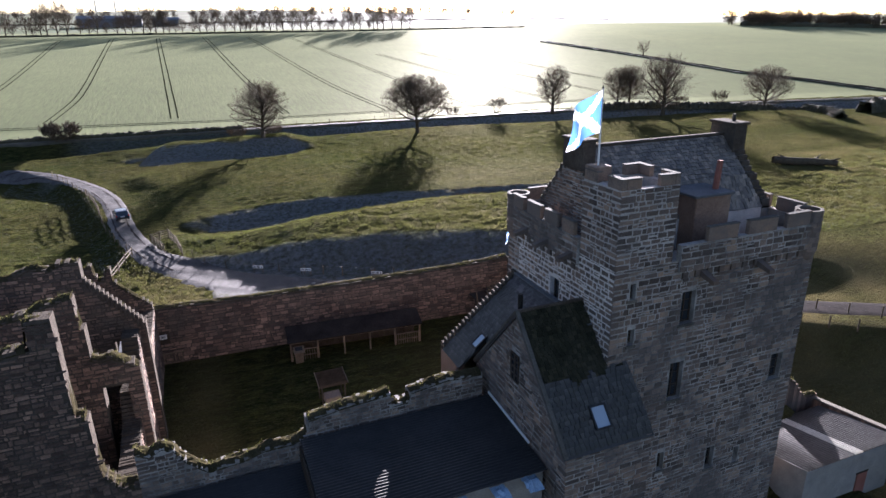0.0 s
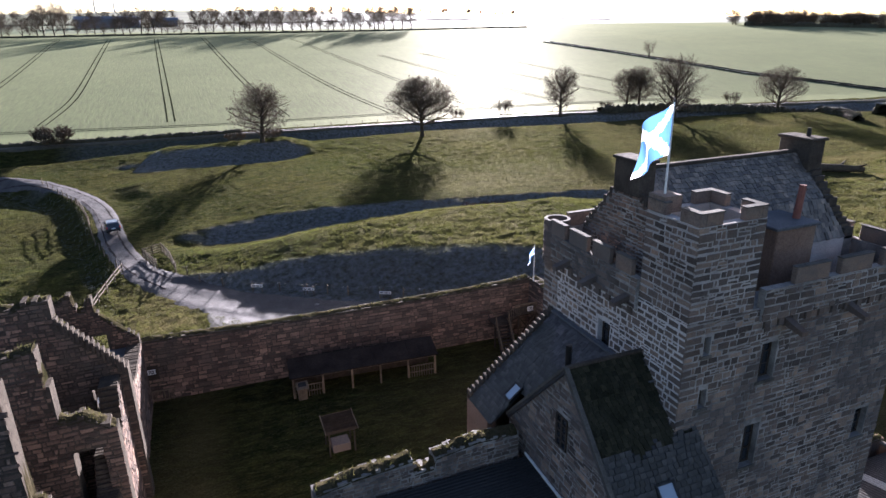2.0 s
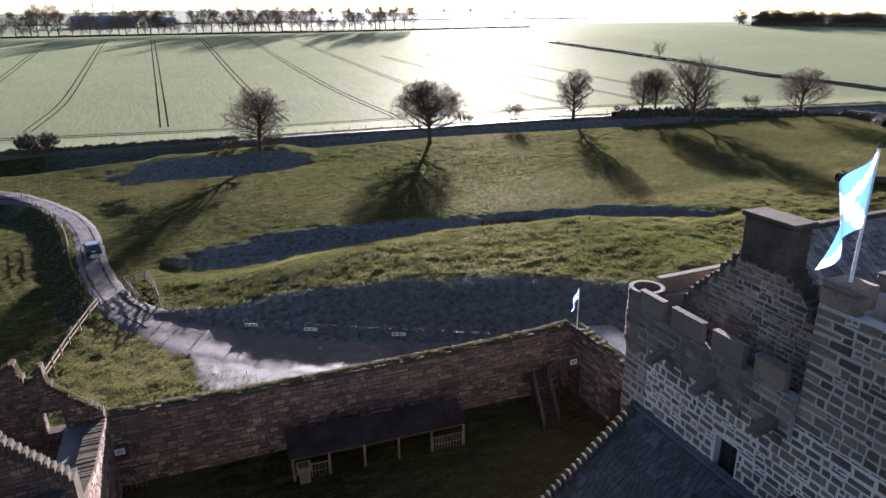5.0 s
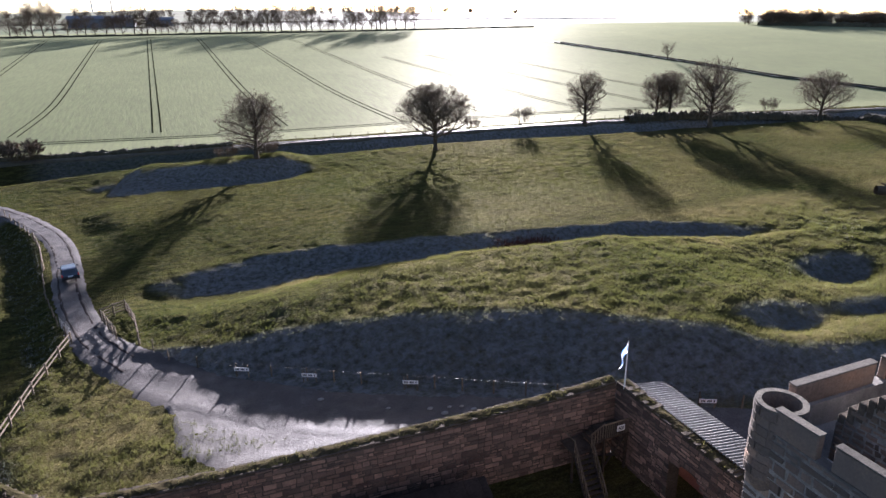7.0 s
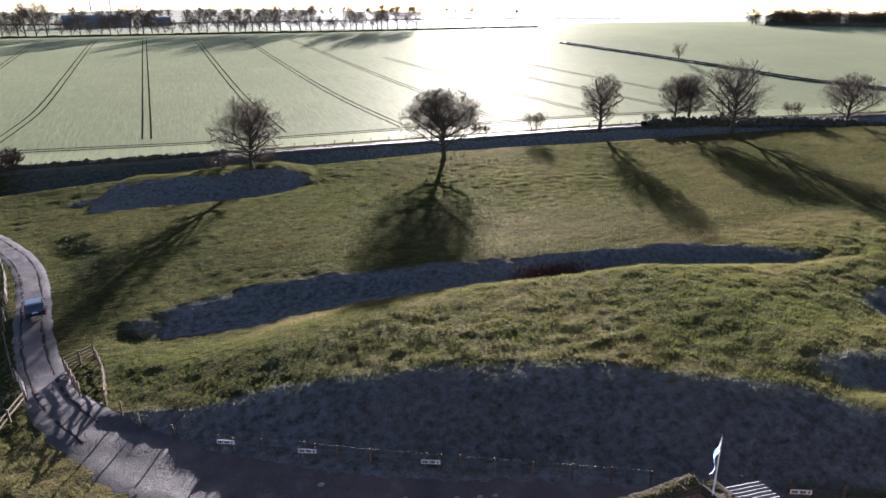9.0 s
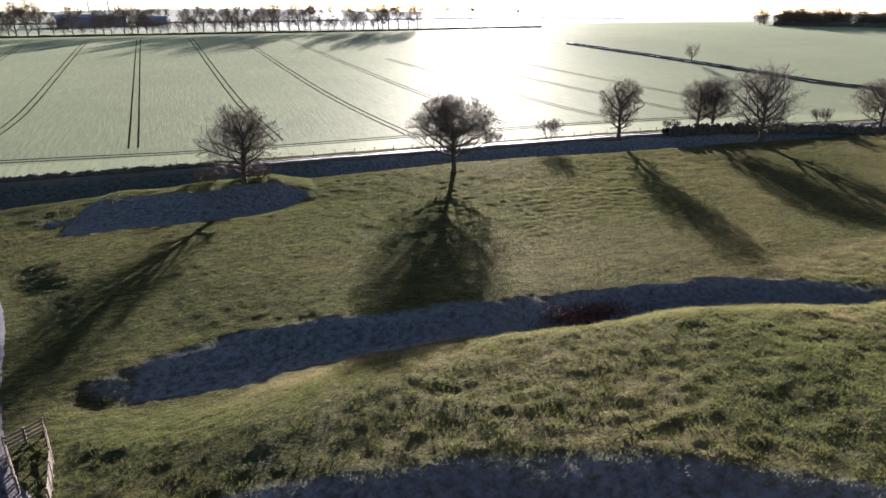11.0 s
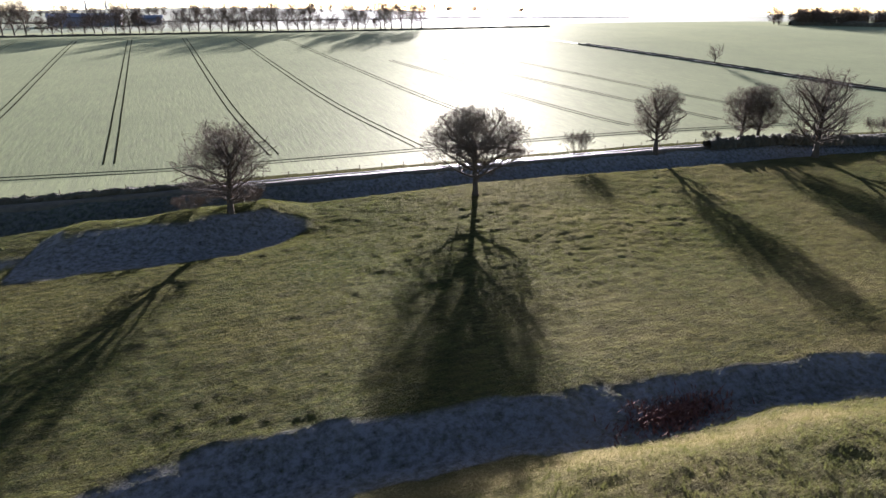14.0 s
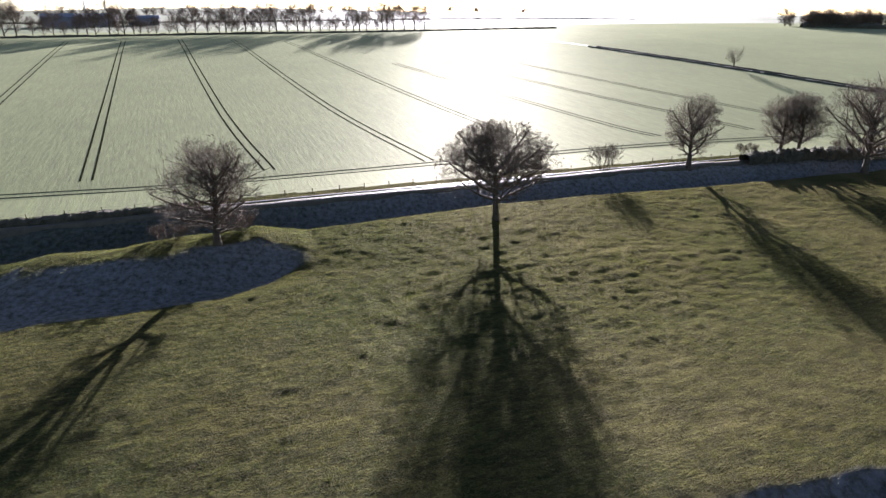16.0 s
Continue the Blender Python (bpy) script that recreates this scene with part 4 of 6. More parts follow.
# parapet on corbels: a projecting band with merlons, open crenels, and rounds at the corners
P = 0.16
for nm, m, w, spans, low in (
        ("west", facing((TX0 - P, TY1 + P, 0), (0, -1, 0), (-1, 0, 0)), HD + 2 * P, [(0.85, 2.2), (2.65, 4.2), (4.65, 6.0), (6.45, 7.6)], 7.7),
        ("south", facing((TX0 - P, TY0 - P, 0), (1, 0, 0), (0, -1, 0)), HW + 2 * P, [(5.6, 7.6), (8.3, 10.3), (11.0, 12.7)], None),
        ("east", facing((TX1 + P, TY0 - P, 0), (0, 1, 0), (1, 0, 0)), HD + 2 * P, [(1.2, 3.0), (3.5, 5.4), (5.9, 7.7), (8.2, 10.1)], None),
        ("north", facing((TX1 + P, TY1 + P, 0), (-1, 0, 0), (0, 1, 0)), HW + 2 * P, [(1.2, 4.0), (4.5, 8.3), (8.8, 12.3)], None)):
    start = 4.0 if nm == "south" else 0.75
    stop = 8.05 if nm == "west" else w - 0.75
    bm = bmesh.new()
    box(bm, start, stop, 0, 0.36, 14.4, 15.85)
    bmesh.ops.transform(bm, matrix=m, verts=bm.verts)
    para = part("parapet", bm, M_MORTAR_OLD, tower, "parapet on stone corbels")
    stone_face([(r[0] + start, r[1] + start, r[2] + 14.4, r[3] + 14.4, r[4]) for r in stone_rects(stop - start, 1.45, (0.24, 0.38), (0.35, 0.8), 0.035, seed=len(nm), quoin=False)], m, 0.04, M_STONE, para)
    merlons(para, m, spans, 15.85, 16.58, 0.26, M_STONE)
    for k in range(int((stop - start) / 0.8)):
        u = start + 0.3 + k * 0.8
        bm = bmesh.new()
        prism(bm, [(u, 0.05, 14.4), (u, P, 14.4), (u, P, 13.95), (u, P - 0.12, 14.05)], (0.3, 0, 0))
        bmesh.ops.transform(bm, matrix=m, verts=bm.verts)
        part("corbel", bm, M_STONE, para)


def bartizan(x, y):
    """A hollow corner round on the parapet."""
    bm = bmesh.new()
    n, rings = 20, [(0.42, 13.6), (0.6, 13.9), (0.68, 14.2), (0.68, 16.5), (0.54, 16.5), (0.54, 14.6)]
    vv = [[bm.verts.new((x + r * math.cos(2 * math.pi * i / n), y + r * math.sin(2 * math.pi * i / n), z)) for i in range(n)] for r, z in rings]
    for a, b in zip(vv[:-1], vv[1:]):
        for i in range(n):
            bm.faces.new((a[i], a[(i + 1) % n], b[(i + 1) % n], b[i]))
    ob = part("corner_round", bm, M_STONE, tower, "rounded corner turret of the parapet")
    sv, sf = [], []
    rs = random.Random(int(x * 10 + y))
    for k in range(8):
        z0, z1, turn = 14.22 + 0.285 * k, 14.22 + 0.285 * k + 0.262, rs.uniform(0, 6.28)
        cuts = np.cumsum([rs.uniform(0.7, 1.3) for _ in range(9)])
        cuts = np.concatenate([[0], cuts / cuts[-1] * 2 * math.pi]) + turn
        for a0, a1 in zip(cuts[:-1], cuts[1:]):
            o, out = len(sv), 0.70 + rs.uniform(0, 0.022)
            for m in range(4):
                a = a0 + 0.03 + (a1 - a0 - 0.06) * m / 3
                for r, z in ((0.66, z0), (out, z0 + 0.012), (out, z1 - 0.012), (0.66, z1)):
                    sv.append((x + r * math.cos(a), y + r * math.sin(a), z))
            for m in range(3):
                for q in range(3):
                    b = o + m * 4 + q
                    sf.append((b, b + 4, b + 5, b + 1))
            sf += [(o, o + 1, o + 2, o + 3), (o + 12, o + 13, o + 14, o + 15)]
    tagged(raw("stonework", sv, sf, M_STONE, ob), kind="stuff")
    bm = bmesh.new()
    for i in range(n):
        a0, a1 = 2 * math.pi * (i + 0.03) / n, 2 * math.pi * (i + 0.97) / n
        prism(bm, [(x + r * math.cos(a), y + r * math.sin(a), 16.5) for r, a in ((0.53, a0), (0.7, a0), (0.7, a1), (0.53, a1))], (0, 0, 0.05))
    part("coping", bm, M_CAP, ob, "pale stone coping")


bartizan(TX0 + 0.42, TY1 - 0.42)
bartizan(TX1 - 0.42, TY0 + 0.42)
bartizan(TX1 - 0.42, TY1 - 0.42)
for y in (26.2, 28.7, 31.0):
    bm = bmesh.new()
    prism(bm, [(TX0 + 0.1, y, 14.7), (TX0 - 1.0, y, 14.5), (TX0 - 1.0, y, 14.7), (TX0 + 0.1, y, 15.05)], (0, 0.35, 0))
    part("water_spout", bm, M_STONE, tower, "projecting stone water spout")
for x in (23.2, 27.0):
    bm = bmesh.new()
    prism(bm, [(x, TY0 + 0.1, 14.0), (x, TY0 - 1.0, 13.8), (x, TY0 - 1.0, 14.0), (x, TY0 + 0.1, 14.35)], (0.35, 0, 0))
    part("water_spout", bm, M_STONE, tower, "projecting stone water spout")

# stair turret on the south-west corner
turret = thing("stair_turret", "square crenellated stair turret rising from the tower corner", "turret", kind="structure")
SX1, SY1, SZ = 21.3, 25.8, 19.0
for m, w, cut in ((facing((TX0, SY1, TZH), (0, -1, 0), (-1, 0, 0)), SY1 - TY0, 0.0), (facing((TX0, TY0, TZH), (1, 0, 0), (0, -1, 0)), SX1 - TX0, 0.4),
                  (facing((SX1, TY0, TZH), (0, 1, 0), (1, 0, 0)), SY1 - TY0, 0.0), (facing((SX1, SY1, TZH), (-1, 0, 0), (0, 1, 0)), SX1 - TX0, 0.4)):
    bm = wall_bm(w - 2 * cut, SZ - TZH, 0.4)
    bmesh.ops.transform(bm, matrix=m @ Matrix.Translation((cut, 0, 0)), verts=bm.verts)
    tw = part("wall", bm, M_MORTAR_MID, turret)
    stone_face(stone_rects(w, SZ - TZH, (0.23, 0.36), (0.28, 0.6), 0.028, seed=int(w * 10)), m, 0.03, M_STONE, tw)
    mz = Matrix.Translation((0, 0, -TZH)) @ m
    merlons(tw, mz, [(0.0, 1.1), (w - 1.1, w)] if not cut else [(0.305, 1.15), (w - 1.15, w - 0.305)], SZ, SZ + 0.5, 0.3, M_STONE)
part("roof", boxed(TX0 + 0.5, SX1 - 0.5, TY0 + 0.5, SY1 - 0.5, SZ - 0.9, SZ - 0.8), M_RUBBLE, turret)
part("pier", boxed(TX0 + 0.03, TX0 + 0.95, SY1 - 0.95, SY1 + 0.05, SZ + 0.01, SZ + 0.72, 0.03), M_STONE, turret, "raised corner pier that holds the flagpole")

# cap house with stone-slate roof, crow-stepped gables and chimneys
cap = thing("cap_house", "gabled cap house with stone-slate roof on the tower", "cap house", kind="structure")
CX0, CX1, CYR, CZR, CY0, CY1, CZE = 19.3, 30.6, 28.9, 19.95, 25.5, 32.3, 16.2
for x, s in ((CX0, 1), (CX1, -1)):
    bm = bmesh.new()
    prism(bm, [(x, CY0, 13.6), (x, CY0, CZE), (x, CYR, CZR), (x, CY1, CZE), (x, CY1, 13.6)], (0.6 * s, 0, 0))
    g = part("gable", bm, M_MORTAR_OLD, cap)
    m = facing((x, CY1, 13.6), (0, -1, 0), (-1, 0, 0)) if s > 0 else facing((x, CY0, 13.6), (0, 1, 0), (1, 0, 0))
    half = (CY1 - CY0) / 2
    stone_face(stone_rects(CY1 - CY0, CZR - 13.6, (0.15, 0.27), (0.2, 0.5), 0.03, keep=lambda u, v: v < CZE - 13.6 + (1 - abs(u - half) / half) * (CZR - CZE) + 0.05, seed=31, quoin=False), m, 0.05, M_RED, g)
    for side in (CY0, CY1):
        rs = random.Random(int(x + side))
        for k in range(15):
            t = k / 15
            y = side + (CYR - side) * t
            worn = rs.uniform(-0.1, 0.1)
            bm = boxed(min(x, x + 0.62 * s) - 0.04 + rs.uniform(0, 0.07), max(x, x + 0.62 * s) + 0.04 - rs.uniform(0, 0.07), min(y, y + (CYR - side) / 15), max(y, y + (CYR - side) / 15), CZE + (CZR - CZE) * t - 0.15, CZE + (CZR - CZE) * (t + 1 / 15) + 0.1 + worn, 0.03)
            part("crow_step", bm, M_RUBBLE, g)
for s in (-1, 1):
    ye = CY0 if s < 0 else CY1
    a, b, c = ((CX0 + 0.6, ye, CZE), (CX1 - 0.6, ye, CZE), (CX0 + 0.6, CYR, CZR)) if s < 0 else ((CX1 - 0.6, ye, CZE), (CX0 + 0.6, ye, CZE), (CX1 - 0.6, CYR, CZR))
    m = slope_pose(a, b, c)
    run = (Vector(c) - Vector(a)).length
    bm = wall_bm(CX1 - CX0 - 1.2, run, 0.12)
    bmesh.ops.transform(bm, matrix=m, verts=bm.verts)
    r = part("roof", bm, M_SLATE_OLD, cap, "old grey stone-slate roof")
    slates("slate_courses", m, CX1 - CX0 - 1.2, run, 0.25, 0.27, M_SLATE_OLD, r, seed=5 + s, thick=0.045, jit=0.05, one=M_SLATE_OLD_ONE if s < 0 else None)
    part("wall", boxed(CX0 + 0.6, CX1 - 0.6, min(ye, ye - 0.5 * s), max(ye, ye - 0.5 * s), 13.6, CZE), M_MORTAR, cap)
part("ridge", boxed(CX0 + 0.6, CX1 - 0.6, CYR - 0.16, CYR + 0.16, CZR - 0.08, CZR + 0.1, 0.04), M_RUBBLE, cap)
for x0, x1, top in ((CX0 - 0.12, CX0 + 0.75, 20.35), (CX1 - 0.85, CX1 + 0.15, 20.55)):
    ch = part("chimney", boxed(x0, x1, CYR - 0.95, CYR + 0.95, 18.8, top, 0.04), M_RUBBLE, cap, "squat stone chimney stack")
    part("chimney_cap", boxed(x0 - 0.1, x1 + 0.1, CYR - 1.05, CYR + 1.05, top, top + 0.16, 0.04), M_RUBBLE, ch)
part("chimney_pot", tubed((CX1 - 0.35, CYR - 0.3, 20.7), (CX1 - 0.35, CYR - 0.3, 21.15), 0.12, 0.1), M_IRON, cap)
# stair-head block beside the turret, with a leaning flue
part("stair_head", boxed(24.0, 26.4, TY0 + 1.6, 26.4, 13.6, 17.6, 0.05), M_RED, cap, "dark stone stair head below the roof")
part("stair_head_roof", boxed(23.85, 26.55, TY0 + 1.5, 26.6, 17.6, 17.75, 0.03), M_LEAD, cap)
part("chimney_pot", tubed((26.0, 25.2, 17.7), (26.1, 25.2, 19.3), 0.17, 0.15, 10), M_PINK, cap, "tall red clay chimney pot")

# ---- gabled wing and lean-to against the tower ----
wing = thing("gabled_wing", "stone wing with steep dark slate roof beside the tower", "house wing", kind="structure")
GX, GYS, GYN, GYR, GZE, GZR = 14.05, 20.35, 30.3, 25.3, 7.25, 12.55
GXE = TX0 + 1.15
prof = [(GX, GYS, -4.2), (GX, GYS, GZE), (GX, GYR, GZR), (GX, GYN, GZE), (GX, GYN, -4.2)]
g = part("gable", prismed(prof, (0.6, 0, 0)), M_MORTAR_OLD, wing, "coursed rubble gable with one window")
GF = facing((GX, GYN, -4.2), (0, -1, 0), (-1, 0, 0))
hw = (GYN - GYS) / 2
gwin = (4.5, 5.3, 12.75, 14.35)
stone_face(stone_rects(GYN - GYS, GZR + 4.2, (0.2, 0.34), (0.3, 0.75), 0.035, [gwin], keep=lambda u, v: v < GZE + 4.2 + (1 - abs(u - hw) / hw) * (GZR - GZE), seed=41), GF, 0.05, M_STONE, g)
bm = boxed(GX - 0.03, GX - 0.01, GYN - gwin[1], GYN - gwin[0], gwin[2] - 4.2, gwin[3] - 4.2)
part("window_recess", bm, M_GLASS, g, "dark glazed window")
bm = bmesh.new()
for k in (0.0, 0.5, 1.0):
    y = GYN - gwin[0] - k * (gwin[1] - gwin[0])
    box(bm, GX - 0.09, GX - 0.03, y - 0.04, y + 0.04, gwin[2] - 4.2, gwin[3] - 4.2)
for k in (0.0, 0.25, 0.5, 0.75, 1.0):
    z = gwin[2] - 4.2 + k * 1.6
    box(bm, GX - 0.085, GX - 0.03, GYN - gwin[1], GYN - gwin[0], z - 0.03, z + 0.03)
part("window_frame", bm, M_WOOD_DARK, g)
m = slope_pose((GX, GYS, GZE), (GXE, GYS, GZE), (GX, GYR, GZR))
run = math.hypot(GYR - GYS, GZR - GZE)
up = (TY0 - GYS) / (GYR - GYS) * run


def wing_keep(u, v):
    return u < TX0 - GX - 0.02 or v < up - 0.1


bm = bmesh.new()
box(bm, -0.12, TX0 - GX, 0, 0.15, -0.15, run)
box(bm, TX0 - GX, GXE - GX, 0, 0.15, -0.15, up - 0.05)
bmesh.ops.transform(bm, matrix=m, verts=bm.verts)
roof = part("roof", bm, M_SLATE, wing, "steep dark slate roof with a skylight")
def moss_line(u):
    return 3.3 + 0.7 * noise.noise(Vector((u * 0.8, 3.1, 0))) + 0.35 * noise.noise(Vector((u * 3.0, 7.7, 0)))


slates("slate_courses", m, GXE - GX, run, 0.24, 0.27, M_SLATE, roof, seed=8, one=M_SLATE_ONE, keep=lambda u, v: wing_keep(u, v) and v < moss_line(u) and not (1.95 < u < 2.9 and 0.75 < v < 1.95), thick=0.035, jit=0.035)
slates("mossy_courses", m, GXE - GX, run, 0.24, 0.27, M_SLATE_MOSS, roof, seed=8, keep=lambda u, v: wing_keep(u, v) and v >= moss_line(u), thick=0.035, jit=0.035)
m2 = slope_pose((TX0, GYN, GZE), (GX, GYN, GZE), (TX0, GYR, GZR))
bm = bmesh.new()
box(bm, 0, TX0 - GX + 0.12, 0, 0.15, -0.1, run)
bmesh.ops.transform(bm, matrix=m2, verts=bm.verts)
part("roof", bm, M_SLATE, wing)
slates("slate_courses", m2, TX0 - GX, run, 0.24, 0.27, M_SLATE, roof, seed=9, thick=0.02)
for pts in ((GYS - 0.1, GZE - 0.1), (GYN + 0.1, GZE - 0.1)):
    bm = beamed((GX - 0.06, pts[0], pts[1] + 0.08), (GX - 0.06, GYR, GZR + 0.08), 0.2, 0.14)
    part("skew", bm, M_CAP, g, "pale stone skew along the gable")
part("ridge", beamed((GX, GYR, GZR + 0.08), (TX0, GYR, GZR + 0.08), 0.16, 0.12), M_RUBBLE, wing, "dark stone ridge")


def skylight(m, u0, u1, v0, v1, parent):
    sk = part("skylight", bmesh.new(), M_IRON, parent, "framed roof skylight")
    for b in ((u0 - 0.1, u1 + 0.1, v0 - 0.1, v0), (u0 - 0.1, u1 + 0.1, v1, v1 + 0.1), (u0 - 0.1, u0, v0, v1), (u1, u1 + 0.1, v0, v1)):
        bm = bmesh.new()
        box(bm, b[0], b[1], -0.16, 0, b[2], b[3])
        bmesh.ops.transform(bm, matrix=m, verts=bm.verts)
        part("frame", bm, M_IRON, sk)
    bm = bmesh.new()
    box(bm, u0, u1, -0.1, -0.06, v0, v1)
    bmesh.ops.transform(bm, matrix=m, verts=bm.verts)
    part("pane", bm, M_SKYGLASS, sk, "glass with reflected sky in its pale blue colour")


M_SKYGLASS = nodes_of("skylight_glass", 0.04, 0, 1.0)[0]
# pale blue base colour imitates sky reflected in the pane
M_SKYGLASS.node_tree.nodes["Principled BSDF"].inputs["Base Color"].default_value = (0.25, 0.3, 0.36, 1)
skylight(m, 2.05, 2.8, 0.85, 1.85, roof)
part("wall", boxed(GX + 0.6, GXE - 0.1, GYS, GYS + 0.6, -4.2, GZE - 0.02), M_MORTAR_OLD, wing)
stone_face(stone_rects(GXE - 0.1 - GX, GZE + 4.2, (0.22, 0.36), (0.35, 0.8), 0.03, seed=44), facing((GX, GYS, -4.2), (1, 0, 0), (0, -1, 0)), 0.05, M_STONE, wing)
part("wall", boxed(GXE - 0.7, GXE - 0.1, GYS + 0.6, TY0, -4.2, GZE - 0.02), M_MORTAR_OLD, wing)

lean = thing("lean_to", "slated lean-to with crow-stepped skew against the tower", "lean-to", kind="structure")
LX, LY0, LY1, LZE, LZR = 12.75, 25.8, 32.7, 7.3, 11.55
lp = [(LX, LZE), (TX0, LZR)]
m = slope_pose((LX, LY1, LZE), (LX, LY0, LZE), (TX0, LY1, LZR))
run = math.hypot(TX0 - LX, LZR - LZE)
bm = bmesh.new()
box(bm, 0.3, LY1 - GYN + 0.4, 0, 0.15, -0.1, run)
box(bm, LY1 - GYN + 0.4, LY1 - LY0, 0, 0.15, 2.2, run)
bmesh.ops.transform(bm, matrix=m, verts=bm.verts)
lroof = part("roof", bm, M_SLATE, lean, "dark slate lean-to roof with a skylight and flue")
slates("slate_courses", m, LY1 - LY0, run, 0.24, 0.27, M_SLATE, lroof, seed=15, one=M_SLATE_ONE, thick=0.02, keep=lambda u, v: u > 0.3 and (u < LY1 - GYN + 0.4 or v > 2.2))
skylight(m, 2.25, 2.8, 1.5, 2.3, lroof)
skew = part("gable", prismed([(LX, LY1 - 0.3, -1), (LX, LY1 - 0.3, LZE), (TX0, LY1 - 0.3, LZR), (TX0, LY1 - 0.3, -1)], (0, 0.45, 0)), M_RED, lean)
for k in range(22):
    t = k / 22
    x = LX + (TX0 - LX) * t
    part("crow_step", boxed(x, x + 0.17, LY1 - 0.3, LY1 + 0.16, LZE + (LZR - LZE) * t - 0.2, LZE + (LZR - LZE) * (t + 1 / 22) + 0.13, 0.025), M_RUBBLE, skew)
part("wall", boxed(LX, LX + 0.5, GYN, LY1 - 0.3, -1, LZE - 0.05), M_RED, lean)
part("flashing", beamed((TX0 - 0.1, LY1 - 0.3, LZR + 0.02), (TX0 - 0.1, LY0 - 1.5, LZR + 0.02), 0.35, 0.1), M_LEAD, lean, "lead flashing along the tower wall")
part("flue", tubed((14.6, 26.06, 11.4), (14.6, 26.06, 13.2), 0.14, 0.14, 12), M_IRON, lean, "black metal flue pipe")

# ---- courtyard walls ----
north = thing("courtyard_wall", "long red sandstone courtyard wall with mossy broken top", "wall", kind="structure")
NP = [(0, 4.8), (3, 4.75), (9.5, 4.6), (16, 4.62), (21, 4.66), (26, 4.72), (30, 4.88), (32.2, 5.1)]
NM = facing((-5.2, 52.3, 0), (32.2, -1.2, 0), (-1.2, -32.2, 0))
profile_wall("core", NM, NP, 0.9, M_RUBBLE, north, bottom=-1.0, seed=3, rough=0.05)
nr = stone_rects(32.2, 6.9, (0.22, 0.4), (0.35, 0.85), 0.03, keep=lambda u, v: v - 1.0 < along(u, *NP) - 0.05, seed=51)
stones([(a, b, c - 1.0, d - 1.0, p) for a, b, c, d, p in nr], NM, 0.05, M_RED, M_RED_ONE, north, lambda r: 16 < r[0] < 30 and r[2] > 2.4)
moss_strip("moss", NM, NP, 0.9, north, seed=4, high=0.07, blades=40)
east = thing("courtyard_wall", "sandstone curtain wall with dark arched opening meeting the tower", "wall", kind="structure")
EP = [(0, 5.05), (3, 4.95), (7, 4.8), (12, 4.6), (17.4, 4.5)]
EM = facing((27.0, 51.1, 0), (0.4, -17.4, 0), (-17.4, -0.4, 0))
ehole = (5.0, 7.8)


def east_keep(u, v):
    return v - 1.0 < along(u, *EP) - 0.05 and not (ehole[0] < u < ehole[1] and v < 3.6 + 0.4 * math.sin((u - ehole[0]) / 2.8 * math.pi))


rnd = random.Random(5)
bm = bmesh.new()
for u in np.arange(0, 17.4, 0.3):
    z = float(along(u, *EP)) + rnd.uniform(-0.1, 0.1)
    lo = 2.5 + 0.4 * math.sin((u - 5) / 2.8 * math.pi) if ehole[0] < u < ehole[1] else -1.0
    box(bm, u, u + 0.3, 0, 0.9, lo, z)
bmesh.ops.transform(bm, matrix=EM, verts=bm.verts)
part("core", bm, M_RUBBLE, east)
stone_face([(a, b, c - 1.0, d - 1.0, p) for a, b, c, d, p in stone_rects(17.4, 6.9, (0.22, 0.38), (0.35, 0.8), 0.03, keep=east_keep, seed=52)], EM, 0.05, M_RED, east)
moss_strip("moss", EM, EP, 0.9, east, seed=6, high=0.07, blades=40)
part("range_back", boxed(29.6, 30.0, 36.0, 50.6, -1, 4.4), M_PINK, east, "red-brown boarded back of the lean-to range")
part("range_end", boxed(28.3, 29.6, 41.6, 41.8, -1, 4.4), M_PINK, east)
canopy = corrugated("corrugated_roof", slope_pose((30.4, 41.6, 4.55), (30.4, 50.7, 4.55), (27.8, 41.6, 4.95)), 9.1, 2.6, M_SHEET_PALE, None, 0.24, 0.045)
tagged(canopy, "grey corrugated lean-to roof behind the curtain wall", "roof", kind="structure")

# south wall of the courtyard with the sheet-roofed barn before it
south = thing("courtyard_wall", "broken rubble wall with turf on top between courtyard and barn", "wall", kind="structure")
SP = [(0, 7.3), (0.6, 7.0), (1.2, 7.3), (1.7, 7.0), (2.2, 6.2), (3.1, 5.35), (4.8, 5.5), (5.9, 5.8), (7.4, 5.8), (8.15, 6.1), (8.2, 6.95), (10, 7.25), (12.8, 7.45), (12.82, 6.65), (13.8, 6.7), (13.82, 7.2), (16, 7.5), (18.3, 7.4)]
SM = facing((-4.7, 28.5, 0), (1, 0, 0), (0, -1, 0))
profile_wall("core", SM, SP, 0.8, M_MORTAR_OLD, south, step=0.22, rough=0.1, bottom=-3, seed=7)
stone_face([(a, b, c - 3, d - 3, p) for a, b, c, d, p in stone_rects(18.3, 10.6, (0.18, 0.3), (0.22, 0.55), 0.03, keep=lambda u, v: v - 3 < along(u, *SP) - 0.05 and v > 7.5, seed=54)], SM, 0.05, M_STONE, south)
moss_strip("moss", SM, SP, 0.8, south, seed=8, high=0.17)
barn = thing("barn", "low barn with dark weathered corrugated sheet roof", "barn", kind="structure")
corrugated("roof", slope_pose((13.9, 21.6, 5.7), (13.9, 28.3, 6.05), (3.0, 21.6, 5.7)), 6.71, 10.9, M_SHEET, barn, 0.2, 0.035, "dark corrugated sheet roof")
